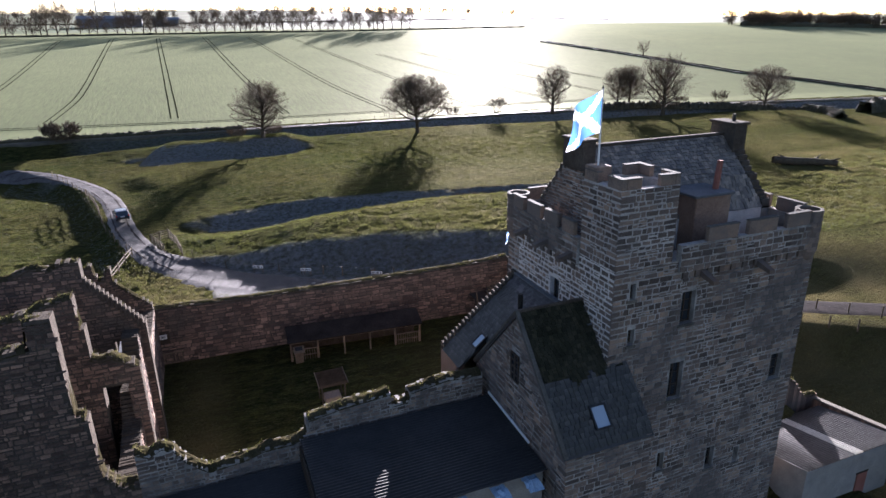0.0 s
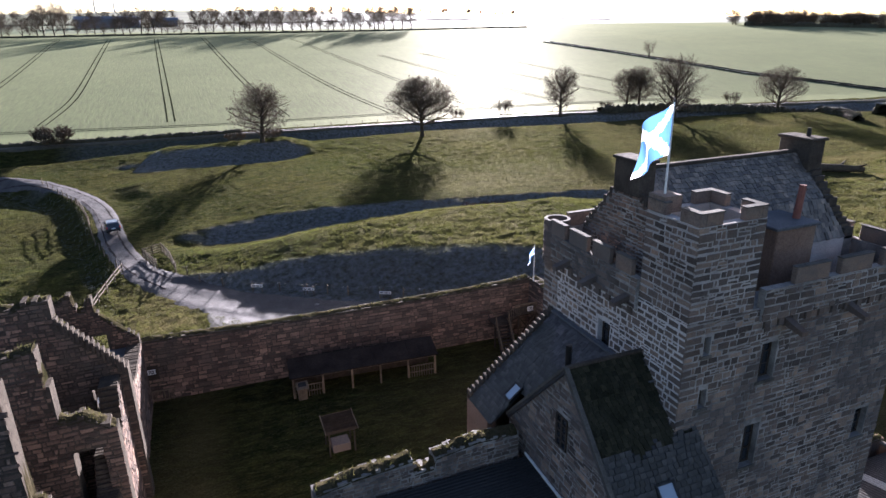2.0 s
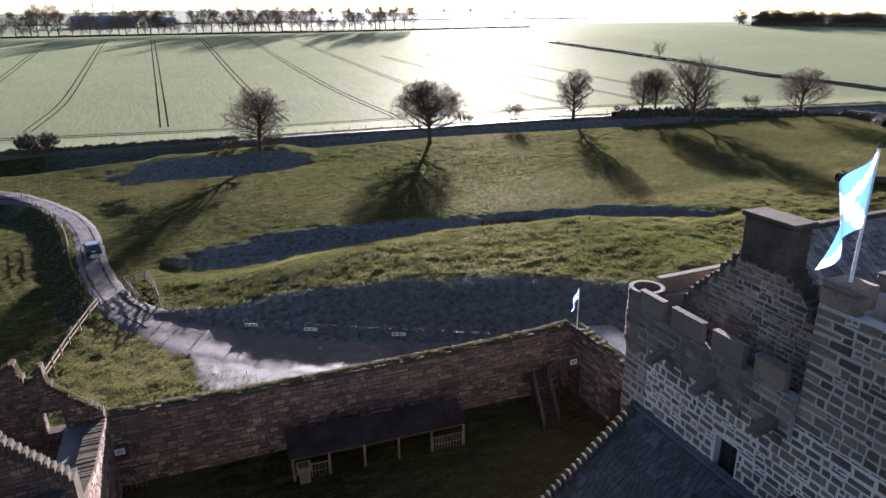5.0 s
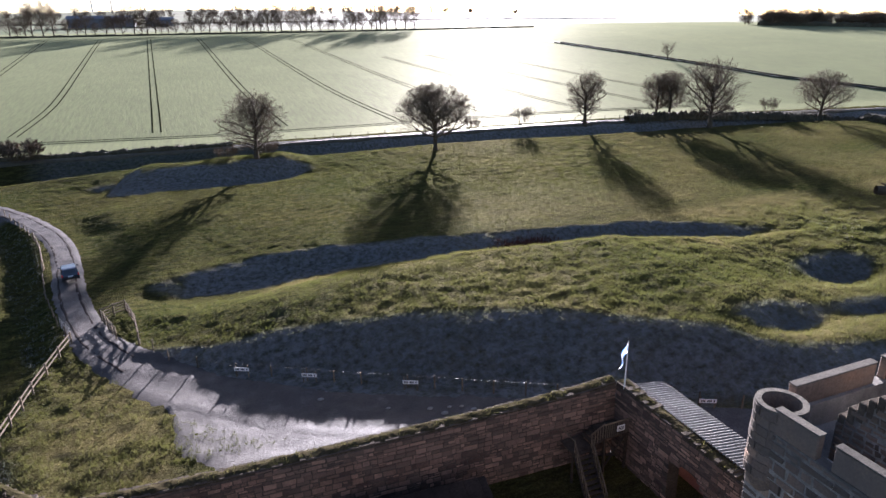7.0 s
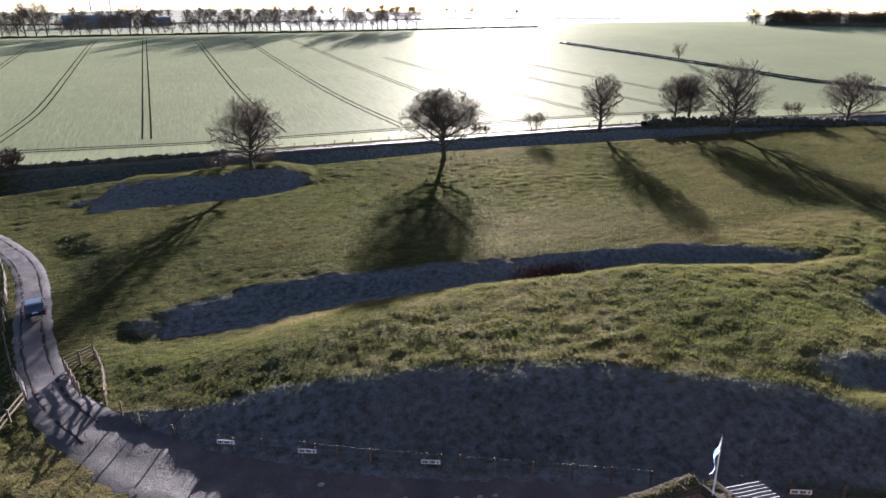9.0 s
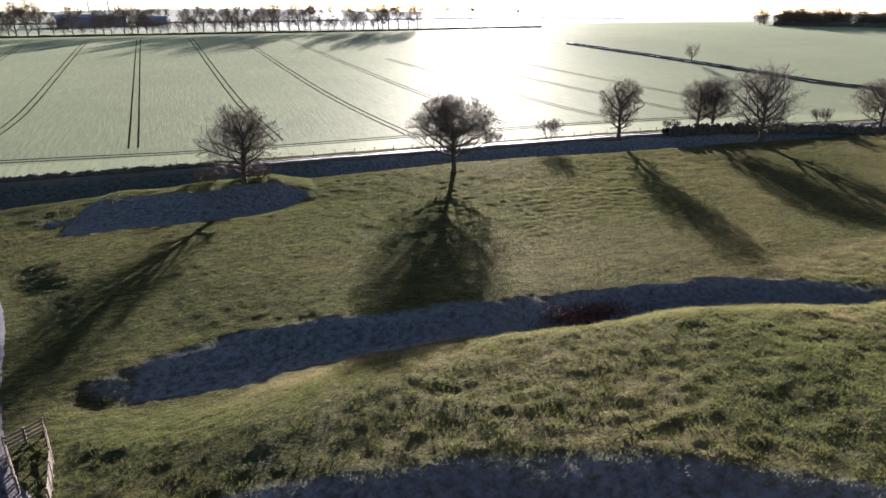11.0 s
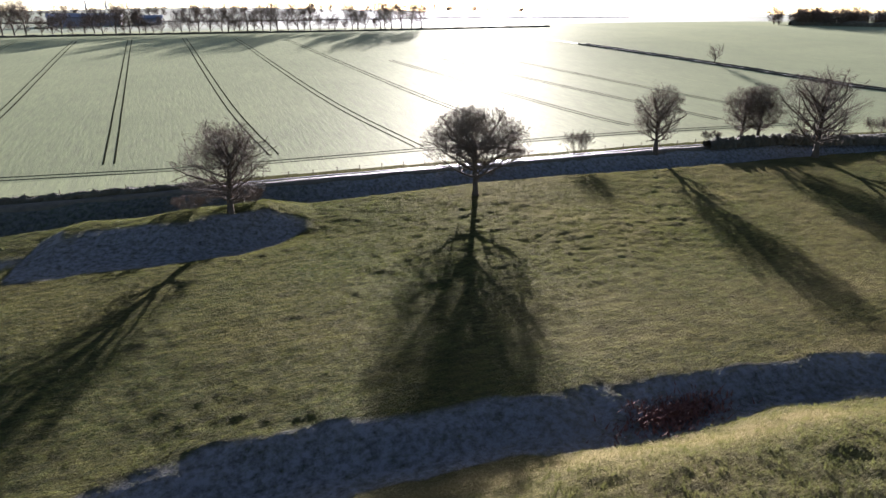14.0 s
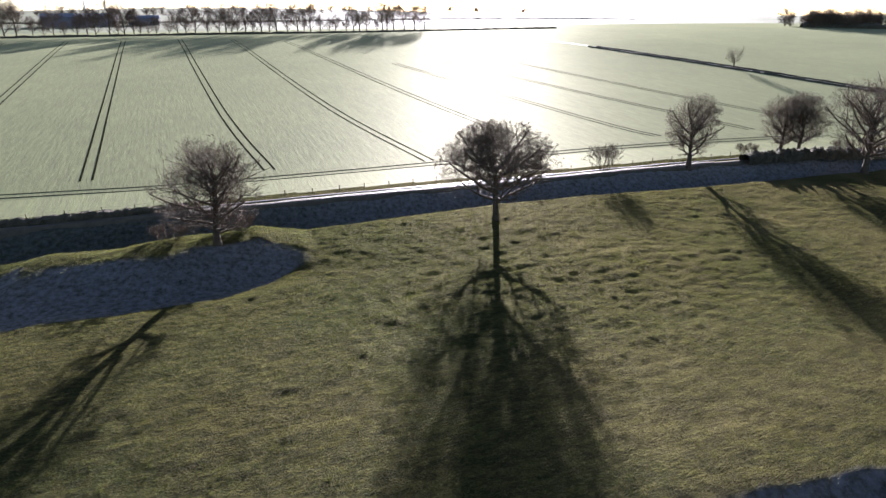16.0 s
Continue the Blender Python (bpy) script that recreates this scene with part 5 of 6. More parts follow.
corrugated("roof", slope_pose((3.0, 21.6, 4.3), (3.0, 28.3, 4.7), (-4.4, 21.6, 4.3)), 6.71, 7.4, M_SHEET, barn, 0.2, 0.035, "dark corrugated sheet roof")
part("wall", boxed(2.9, 3.0, 21.9, 28.3, 4.2, 5.7), M_WOOD_DARK, barn)
part("bargeboard", beamed((13.95, 23.6, 5.9), (13.95, 28.4, 6.15), 0.08, 0.12), M_WHITE, barn, "pale barge flashing")
part("wall", boxed(-4.2, 13.8, 21.9, 22.2, -4, 4.2), M_HARL, barn)
part("wall", boxed(3.0, 13.8, 21.9, 22.2, 4.2, 5.6), M_HARL, barn)
part("wall", boxed(-4.2, -3.9, 22.2, 28.2, -4, 4.2), M_HARL, barn)

# ---- ruined west range ----
ruin = thing("ruined_range", "roofless ruined red sandstone range with broken gables", "ruin", kind="structure")


def ruin_wall(y, prof, seed, doors=(), thick=0.9):
    """A cross wall of the ruin; prof: pairs of x and height."""
    x0, x1 = prof[0][0], prof[-1][0]
    m = facing((x0, y, 0), (1, 0, 0), (0, -1, 0))
    lp = [(a - x0, z) for a, z in prof]
    ds = [(a - x0, b - x0, c, d) for a, b, c, d in doors]
    rnd = random.Random(seed)
    bm = bmesh.new()
    for u in np.arange(0, x1 - x0, 0.25):
        z = float(along(u + 0.12, *lp)) + rnd.uniform(-0.14, 0.14)
        cuts = [(c, d) for a, b, c, d in ds if a < u + 0.12 < b]
        lo = -2.5
        for c, d in cuts:
            box(bm, u, u + 0.25, 0, thick, lo, min(c, z))
            lo = d
        if z > lo:
            box(bm, u, u + 0.25, 0, thick, lo, z)
    bmesh.ops.transform(bm, matrix=m, verts=bm.verts)
    w = part("cross_wall", bm, M_RUBBLE, ruin)
    rs = stone_rects(x1 - x0, max(z for _, z in prof) + 2.5, (0.16, 0.3), (0.2, 0.6), 0.03, [(a, b, c + 2.5, d + 2.5) for a, b, c, d in ds], keep=lambda u, v: v - 2.5 < along(u, *lp) - 0.05, seed=seed)
    stone_face([(a, b, c - 2.5, d - 2.5, p) for a, b, c, d, p in rs], m, 0.06, M_RED, w)
    moss_strip("moss", m, lp, thick, w, seed=seed, high=0.14)


ruin_wall(41.0, [(-14, 12.3), (-11, 12.8), (-10.1, 13.2), (-9.2, 12.9), (-8.6, 13.2), (-7.6, 13.15), (-7.56, 11.95), (-6.1, 10.15), (-4.6, 8.45)], 61, [(-6.4, -5.4, 6.0, 7.6)])
ruin_wall(34.6, [(-12, 12.2), (-9.4, 12.7), (-8.3, 13.1), (-7.05, 13.4), (-7.03, 11.7), (-6.87, 11.65), (-6.85, 9.75), (-6.4, 9.5), (-5.76, 9.6), (-5.2, 9.2), (-4.5, 8.7)], 62, [(-6.5, -5.3, 2.5, 7.9)])
ruin_wall(28.6, [(-12, 12.3), (-9.6, 12.6), (-8.8, 13.4), (-7.85, 13.5), (-7.8, 14.7), (-6.84, 14.7), (-6.82, 9.8), (-6.36, 9.65), (-6.34, 7.9), (-6.15, 6.4), (-5.6, 5.6), (-4.6, 5.3)], 63)
EWP = [(0, 4.9), (6, 5.2), (9.5, 6.0), (10.4, 8.2), (13, 8.4), (14, 6.4), (17, 6.9), (18, 5.6), (20.3, 5.2), (24, 5.2)]
EWM = facing((-5.9, 52.6, 0), (0, -1, 0), (-1, 0, 0))
profile_wall("side_wall", EWM, EWP, 0.95, M_RUBBLE, ruin, bottom=-2.5, seed=9, step=0.14, rough=0.04)
EWI = facing((-4.95, 28.6, 0), (0, 1, 0), (1, 0, 0))
stone_face([(a, b, c - 2.5, d - 2.5, p) for a, b, c, d, p in stone_rects(24, 11, (0.22, 0.36), (0.35, 0.8), 0.03, keep=lambda u, v: v - 2.5 < along(24 - u, *EWP) - 0.05, seed=64)], EWI, 0.05, M_RED, ruin)
stone_face([(a, b, c - 2.5, d - 2.5, p) for a, b, c, d, p in stone_rects(24, 11, (0.22, 0.36), (0.35, 0.8), 0.03, keep=lambda u, v: v - 2.5 < along(u, *EWP) - 0.05, seed=65)], EWM, 0.05, M_RED, ruin)
profile_wall("side_wall", facing((-14.4, 53.0, 0), (0, -1, 0), (-1, 0, 0)), [(0, 8), (6, 9), (11, 12.4), (16, 11.5), (24, 13), (30, 12)], 0.9, M_RUBBLE, ruin, bottom=-2.5, seed=10)
ruin_wall(52.0, [(-14, 8.2), (-10.5, 8.6), (-9.5, 8.9), (-9.3, 9.1), (-8.75, 9.35), (-8.6, 8.1), (-8.0, 8.0), (-7.82, 8.9), (-7.55, 8.9), (-7.5, 7.8), (-7.2, 7.4), (-6.4, 6.6), (-5.1, 5.3)], 66, [(-7.9, -6.9, 4.6, 6.0)], thick=0.7)
part("wall_walk", boxed(-7.1, -4.98, 43.2, 52.0, 4.5, 4.75), M_LEAD, ruin, "flat grey covering over the wall head")
for k in range(14):
    t = k / 14
    part("crow_step", boxed(-7.5 + 2.9 * t, -7.5 + 2.9 * t + 0.17, 40.92, 41.5, 11.85 - 3.4 * t - 0.4, 12.16 - 3.4 * t, 0.03), M_RUBBLE, ruin)


# ---- trees ----
def limb(vs, fs, pts, radii, sides):
    rings = []
    for i, p in enumerate(pts):
        way = (pts[min(i + 1, len(pts) - 1)] - pts[max(i - 1, 0)]).normalized()
        q = way.to_track_quat("Z", "Y")
        k = len(vs)
        for s in range(sides):
            a = 2 * math.pi * s / sides
            vs.append(tuple(p + q @ Vector((radii[i] * math.cos(a), radii[i] * math.sin(a), 0))))
        rings.append(k)
    for a, b in zip(rings[:-1], rings[1:]):
        for s in range(sides):
            fs.append((a + s, a + (s + 1) % sides, b + (s + 1) % sides, b + s))


def tree_shape(height, spread, bare, kids, seed, lean=0.0, up=0.35, low=None, rising=0.15, fine=0.011, leader=0.28, belly=0.5, stout=0.032, heavy=0.42, reach=(0.5, 0.98)):
    """Trunk and crown of a leafless tree. bare: share of the height without limbs; kids: limbs at each branching."""
    rnd = random.Random(seed)
    tv, tf, cv, cf = [], [], [], []
    r0 = height * stout
    low = bare * 0.8 if low is None else low
    mid, ra = height * (low + (1 - low) * belly), spread / 2

    def room(p, d):
        """How far a limb may run from p along d before it leaves the crown's rounded outline."""
        rb = height - mid if p.z - mid + d.z * ra > 0 else mid - low * height
        q = Vector((p.x / ra, p.y / ra, (p.z - mid) / rb))
        e2 = Vector((d.x / ra, d.y / ra, d.z / rb))
        aa, bb, cc = e2.dot(e2), q.dot(e2), q.dot(q) - 1
        disc = bb * bb - aa * cc
        if disc <= 0:
            return 0.3
        return max((-bb + math.sqrt(disc)) / aa, 0.3)

    def sprout(p, way, length, radius, level):
        n = 4 if level < 2 else 3 if level < 3 else 2 if level < 4 else 1
        pts, rad = [p.copy()], [radius]
        d = way.copy()
        for i in range(n):
            wob = 0.16 if level < 2 else 0.26
            d = (d + Vector((rnd.uniform(-wob, wob), rnd.uniform(-wob, wob), rnd.uniform(-wob, wob) + 0.10 * up))).normalized()
            pts.append(pts[-1] + d * length / n)
            rad.append(max(radius * (1 - 0.62 * (i + 1) / n), fine))
        limb(cv, cf, pts, rad, (7, 5, 4, 3, 3, 3, 3)[level])
        if level + 1 >= len(kids):
            return
        m = kids[level + 1]
        for k in range(m):
            t = 0.12 + 0.88 * (k + rnd.random()) / m
            i = min(int(t * n), n - 1)
            q = pts[i].lerp(pts[i + 1], t * n - i)
            side = Vector((rnd.uniform(-1, 1), rnd.uniform(-1, 1), rnd.uniform(-0.55, 0.75)))
            side = (side - d * side.dot(d) * 0.7).normalized()
            nd = (d * rnd.uniform(0.35, 0.8) + side * rnd.uniform(0.6, 1.0)).normalized()
            sprout(q, nd, min(length * rnd.uniform(0.55, 0.8), room(q, nd) * rnd.uniform(0.45, 1.25)), max(radius * (1 - 0.62 * t) * 0.6, fine * 1.15), level + 1)

    top = height * (bare + leader)
    base = [Vector((0, 0, -0.4))]
    rad = [r0 * 1.5]
    d = Vector((lean, rnd.uniform(-0.04, 0.04), 1)).normalized()
    n = 6
    for i in range(n):
        d = (d + Vector((rnd.uniform(-0.06, 0.06), rnd.uniform(-0.06, 0.06), 0.05))).normalized()
        base.append(base[-1] + d * top / n)
        rad.append(r0 * (1.05 - 0.5 * (i + 1) / n))
    limb(tv, tf, base, rad, 10)
    for k in range(kids[0]):
        t = bare / (bare + leader) + (1 - bare / (bare + leader)) * (k + 0.3) / kids[0]
        i = min(int(t * n), n - 1)
        q = base[i].lerp(base[i + 1], t * n - i)
        a = k * 2.39996 + rnd.uniform(-0.4, 0.4)
        tilt = rnd.uniform(rising, rising + 0.4) + 0.85 * (k / kids[0])
        w = Vector((math.cos(a), math.sin(a), tilt)).normalized()
        sprout(q, w, room(q, w) * rnd.uniform(*reach), r0 * heavy, 0)
    return tv, tf, cv, cf


def tree(x, y, height, spread, bare, kids, seed, label, group="", lean=0.0, up=0.35, turn=0.0, low=None, z=None, rising=0.15, fine=0.008, leader=0.28, belly=0.5, heavy=0.42, reach=(0.5, 0.98)):
    ob = thing("tree", label, "tree", group, at=(x, y, ground_z(x, y) if z is None else z))
    ob.rotation_euler[2] = turn
    tv, tf, cv, cf = tree_shape(height, spread, bare, kids, seed, lean, up, low, rising, fine, leader, belly, heavy=heavy, reach=reach)
    raw("trunk", tv, tf, M_BARK, ob, smooth=True)
    raw("crown", cv, cf, M_TWIG, ob, "bare winter branches and twigs", True)
    return ob


KIDS_FEW = (14, 5, 4, 4, 3, 2)
tree(14.8, 148.0, 13.4, 14.0, 0.12, (24, 5, 4, 4, 3), 71, "rounded leafless tree on the rim of a grassy hollow", "pasture trees", up=0.5, low=0.05, rising=0.0, leader=0.55, fine=0.009)
tree(52.2, 147.9, 14.2, 19.6, 0.2, (15, 6, 5, 4, 3, 2), 72, "tall leafless tree with domed crown in the pasture", "pasture trees", up=0.45, low=0.2, rising=0.0, fine=0.011, leader=0.36, belly=0.22, heavy=0.5, reach=(0.75, 1.0))
tree(128.6, 148, 18.0, 19, 0.14, (18, 5, 4, 4, 3), 73, "broad leafless tree at the pasture edge", "pasture trees", up=0.5, low=0.1, rising=0.2, leader=0.45, belly=0.42)
tree(99.6, 161.8, 15, 10.5, 0.16, KIDS_FEW, 74, "slender leafless tree on the embankment", "embankment trees", up=0.6, low=0.1, rising=0.3, leader=0.42)
tree(122.3, 161.5, 12.4, 11, 0.2, KIDS_FEW, 75, "leafless tree beside its twin on the embankment", "embankment trees", low=0.12, rising=0.3, leader=0.42)
tree(125.6, 160.2, 12.7, 11, 0.2, KIDS_FEW, 76, "leafless twin-stemmed tree on the embankment", "embankment trees", low=0.12, rising=0.3, leader=0.42)
tree(167.5, 147.3, 14.5, 16, 0.2, KIDS_FEW, 77, "leafless tree at the end of the pasture", "pasture trees", low=0.1, rising=0.3, leader=0.42)
tree(212, 262, 9, 8, 0.2, (7, 4, 4, 3, 3), 78, "lone leafless tree beside the farm track", "field trees")


def bush(x, y, height, spread, seed, label, thick=0.012, kids=4):
    """A dense leafless bush: many stems from the ground."""
    rnd = random.Random(seed)
    ob = thing("bush", label, "bush", "hedge bushes", at=(x, y, ground_z(x, y)))
    vs, fs = [], []

    def stem(p, d, length, r, level):
        pts, rad = [p], [r]
        for i in range(3):
            d = (d + Vector((rnd.uniform(-0.3, 0.3), rnd.uniform(-0.3, 0.3), rnd.uniform(-0.15, 0.2)))).normalized()
            pts.append(pts[-1] + d * length / 3)
            rad.append(max(r * (1 - 0.3 * (i + 1)), thick))
        limb(vs, fs, pts, rad, 3)
        if level < 3:
            for k in range(kids):
                q = pts[1].lerp(pts[3], rnd.random())
                w = Vector((rnd.uniform(-1, 1), rnd.uniform(-1, 1), rnd.uniform(-0.2, 1))).normalized()
                stem(q, (d + w).normalized(), length * 0.55, r * 0.5, level + 1)
    for k in range(int(10 + spread * 2)):
        a = k * 2.4
        w = rnd.uniform(0.2, 1.0)
        stem(Vector((math.cos(a) * spread * 0.15, math.sin(a) * spread * 0.15, -0.1)), Vector((math.cos(a) * w * spread / height * 0.6, math.sin(a) * w * spread / height * 0.6, 1)).normalized(), height * 0.6, 0.05, 0)
    raw("stem", vs, fs, M_TWIG, ob)
    return ob


bush(-29, 170.6, 4.6, 10, 81, "dark rounded leafless bush below the field edge", 0.035, 5)
bush(83.4, 165.6, 5.2, 5.5, 82, "small leafless bush on the embankment")
bush(70, 167.6, 2.8, 5.5, 83, "low spreading bush on the embankment")
bush(157.9, 156, 4.2, 5, 84, "leafless bush on the embankment")
bush(17.5, 154, 2.6, 7, 85, "thorny scrub behind the rounded tree")
bush(9.5, 153, 2.4, 7, 86, "thorny scrub behind the rounded tree")
for k, (x, y) in enumerate(((146, 160), (139, 160.5), (118, 165.5))):
    bush(x, y, 2.6, 5, 87 + k, "low scrub along the embankment track")

# far hedgerow: a few tree shapes, shared by many trees
shapes = []
for k in range(4):
    tv, tf, cv, cf = tree_shape(15 + k, 11 + k, 0.1, (9, 4, 4, 3, 3), 90 + k, up=0.9, low=0.06, rising=0.6, leader=0.4, stout=0.02, fine=0.025)
    me_t, me_c = bpy.data.meshes.new("trunk"), bpy.data.meshes.new("crown")
    me_t.from_pydata(tv, [], tf)
    me_c.from_pydata(cv, [], cf)
    me_t.materials.append(M_BARK)
    me_c.materials.append(M_TWIG)
    shapes.append((me_t, me_c))


def far_tree(x, y, size, k, turn, label, group):
    ob = thing("tree", label, "tree", group, at=(x, y, ground_z(x, y) - 0.3))
    ob.rotation_euler[2], ob.scale = turn, (size, size, size * 1.05)
    for nm, me2 in zip(("trunk", "crown"), shapes[k % 4]):
        c = new(nm, me2)
        c.parent = ob


rnd = random.Random(17)
x = -128.0
while x < 175:
    far_tree(x, 488 + rnd.uniform(-1.5, 2.5), rnd.uniform(0.85, 1.25) if rnd.random() < 0.65 else rnd.uniform(0.5, 0.75), rnd.randrange(4), rnd.uniform(0, 6.28), "leafless hedgerow tree along the far field edge", "far hedgerow trees")
    x += rnd.uniform(2.8, 7.5)


def hedge(name, line, high, wide, mat, label, category="hedge", step=1.0, seed=3, sink=0.2, shoots=14):
    """A ragged hedge or bank along a line on the ground."""
    rnd = random.Random(seed)
    pts = []
    for (x0, y0), (x1, y1) in zip(line[:-1], line[1:]):
        n = max(1, int(math.hypot(x1 - x0, y1 - y0) / step))
        pts += [(x0 + (x1 - x0) * i / n, y0 + (y1 - y0) * i / n) for i in range(n)]
    pts.append(line[-1])
    vs, fs, cr = [], [], 8
    for i, (px, py) in enumerate(pts):
        qx, qy = pts[min(i + 1, len(pts) - 1)]
        rx, ry = pts[max(i - 1, 0)]
        d = Vector((qx - rx, qy - ry, 0)).normalized()
        side = Vector((d.y, -d.x, 0))
        g = ground_z(px, py) - sink
        hh = high * (0.75 + 0.5 * rnd.random())
        for k in range(cr):
            a = math.pi * k / (cr - 1)
            jw, jh = rnd.uniform(0.75, 1.2), rnd.uniform(0.8, 1.15)
            vs.append((px + side.x * math.cos(a) * wide / 2 * jw, py + side.y * math.cos(a) * wide / 2 * jw, g + math.sin(a) ** 0.6 * hh * jh + (0 if k in (0, cr - 1) else sink)))
    for i in range(len(pts) - 1):
        for k in range(cr - 1):
            a = i * cr + k
            fs.append((a, a + 1, a + cr + 1, a + cr))
    # thin shoots stand out of the mass
    for i in range(len(pts) - 1):
        for k in range(shoots):
            t, a = rnd.random(), rnd.uniform(0.15, math.pi - 0.15)
            b0 = Vector(vs[i * cr + min(int(a / math.pi * cr), cr - 1)]).lerp(Vector(vs[(i + 1) * cr + min(int(a / math.pi * cr), cr - 1)]), t)
            d = Vector((rnd.uniform(-0.6, 0.6), rnd.uniform(-0.6, 0.6), rnd.uniform(0.3, 1.0))).normalized()
            n0, w = len(vs), 0.02 + 0.004 * wide
            vs += [tuple(b0 - d * 0.2 + Vector((w, w, 0))), tuple(b0 - d * 0.2 - Vector((w, w, 0))), tuple(b0 + d * high * rnd.uniform(0.2, 0.55))]
            fs.append((n0, n0 + 1, n0 + 2))
    return tagged(raw(name, vs, fs, mat), label, category, kind="structure")


hedge("far_hedge", [(-400, 492), (-150, 488), (-60, 486), (40, 486), (130, 480), (260, 470)], 0.9, 2.5, M_HEDGE, "dark hedge along the far edge of the crop field", step=3)
hedge("far_hedge_beyond", [(-700, 760), (-200, 720), (150, 700), (500, 690)], 1.0, 3, M_HEDGE, "distant hedge across the fields", step=8, seed=5)
hedge("farm_track_hedge", [(202, 345), (209, 283), (212, 245), (214, 205), (222, 182), (230, 150), (240, 120)], 0.5, 1.2, M_HEDGE, "low dark hedge along the farm track", step=2, seed=6)
hedge("farm_track_hedge", [(206.5, 345), (213.5, 283), (216.5, 245), (218.5, 205), (226.5, 182), (234.5, 150), (244.5, 120)], 0.42, 1.1, M_HEDGE, "low dark hedge along the farm track", step=2, seed=7)
hedge("field_hedge", [(-160, 176.5), (-80, 174.5), (-29, 171.6), (-5, 170.2), (12, 169.4)], 0.9, 1.8, M_HEDGE, "dark clipped hedge at the foot of the crop field", step=0.7, seed=8)
hedge("field_hedge", [(112, 160.6), (128, 158.5), (150, 153), (168, 148), (178, 143.5), (176, 131), (169, 122.5)], 1.7, 3.2, M_HEDGE, "overgrown dark hedge bank at the pasture corner", step=0.4, seed=9, shoots=22)
hedge("field_hedge", [(186, 128), (196, 129), (210, 128)], 3.2, 5.0, M_HEDGE, "dark overgrown hedge clump beyond the pasture", step=0.8, seed=10)

# woods on the skyline
def wood(name, spots, label):
    vs, fs = [], []
    for x, y, s, k in spots:
        tv, tf, cv, cf = WOODS[k % 3]
        g = ground_z(x, y) - 0.5
        for v, fcs in ((tv, tf), (cv, cf)):
            b = len(vs)
            vs += [(x + p[0] * s, y + p[1] * s, g + p[2] * s) for p in v]
            fs += [tuple(i + b for i in q) for q in fcs]
    return tagged(raw(name, vs, fs, M_TWIG), label, "wood", kind="stuff")


WOODS = [tree_shape(15, 13, 0.1, (8, 4, 4, 3), 95 + k, low=0.04, fine=0.08) for k in range(3)]
rnd = random.Random(23)
wood("woodland", [(450 + 1.45 * k + rnd.uniform(-6, 6), 430 - 1.05 * k + rnd.uniform(-8, 22), rnd.uniform(0.75, 1.15), k) for k in range(120)], "bare woodland on the skyline ridge")
hedge("woodland_edge", [(446, 428), (490, 398), (550, 355), (620, 306)], 3.2, 8, M_HEDGE, "dense dark undergrowth of the skyline wood", "undergrowth", step=3, seed=12)
wood("woodland", [(-330 + 16 * k + rnd.uniform(-8, 8), 1150 + rnd.uniform(-30, 30), rnd.uniform(0.7, 1.4), k) for k in range(60)], "distant bare trees on the skyline")


# ---- flags ----
def saltire_flag(name, base, top_z, size, drop, label, plain=False, cross=0.13, pole_r=0.05, sway=(-0.75, -0.35)):
    """A pole with a hanging, half-blown flag; the white cross is cut into the cloth."""
    fl = thing(name, label, "flag", "castle flags", at=base)
    part("pole", tubed((0, 0, 0), (0, 0, top_z - base[2]), pole_r, pole_r * 0.7, 10), M_WHITE, fl, "slim pale flagpole")
    part("finial", tubed((0, 0, top_z - base[2]), (0, 0, top_z - base[2] + 0.12), pole_r * 1.4, pole_r * 0.5, 8), M_CAP, fl)
    w, h = size
    n, m2 = 26, 18
    vs, fs, mi = [], [], []
    wx, wy = Vector(sway).normalized()
    for j in range(m2 + 1):
        for i in range(n + 1):
            u, v = i / n, j / m2
            wave = math.sin(u * 7.5 + v * 2.2) * 0.11 * u * w
            along_x = u * w * (1 - 0.25 * drop)
            sag = drop * u ** 1.4 * w * 0.85
            vs.append((wx * along_x - wy * wave, wy * along_x + wx * wave, top_z - base[2] - 0.08 - v * h * (1 - 0.12 * u) - sag))
    for j in range(m2):
        for i in range(n):
            a = j * (n + 1) + i
            fs.append((a, a + 1, a + n + 2, a + n + 1))
            u, v = (i + 0.5) / n, (j + 0.5) / m2
            mi.append(1 if not plain and min(abs(u - v), abs(u - 1 + v)) < cross else 0)
    ob = raw("cloth", vs, fs, [M_BLUE, M_CLOTH_WHITE], fl, "blue flag cloth with white diagonal cross" if not plain else "plain blue flag cloth", True)
    ob.data.polygons.foreach_set("material_index", mi)
    return fl


saltire_flag("flag", (18.35, 25.35, 19.6), 23.4, (2.6, 2.0), 0.42, "blue flag with white diagonal cross on the turret pole", sway=(-0.9, -0.25))
saltire_flag("flag", (27.05, 50.4, 4.9), 8.4, (1.2, 0.75), 0.9, "small blue and white flag on the curtain wall corner", pole_r=0.045)
saltire_flag("flag", (33.5, 45.8, 2.5), 5.3, (1.2, 0.9), 1.0, "blue flag on a short pole beside the corrugated roof", plain=True, pole_r=0.04)


# ---- fences, gate, signs ----
def post(parent, x, y, high=1.15, w=0.11, mat=None, sink=0.25):
    g = ground_z(x, y)
    return part("post", boxed(x - w / 2, x + w / 2, y - w / 2, y + w / 2, g - sink, g + high, 0.012), mat or M_WOOD, parent)


def spread(line, gap):
    out = []
    for (x0, y0), (x1, y1) in zip(line[:-1], line[1:]):
        n = max(1, round(math.hypot(x1 - x0, y1 - y0) / gap))
        out += [(x0 + (x1 - x0) * i / n, y0 + (y1 - y0) * i / n) for i in range(n)]
    return out + [line[-1]]


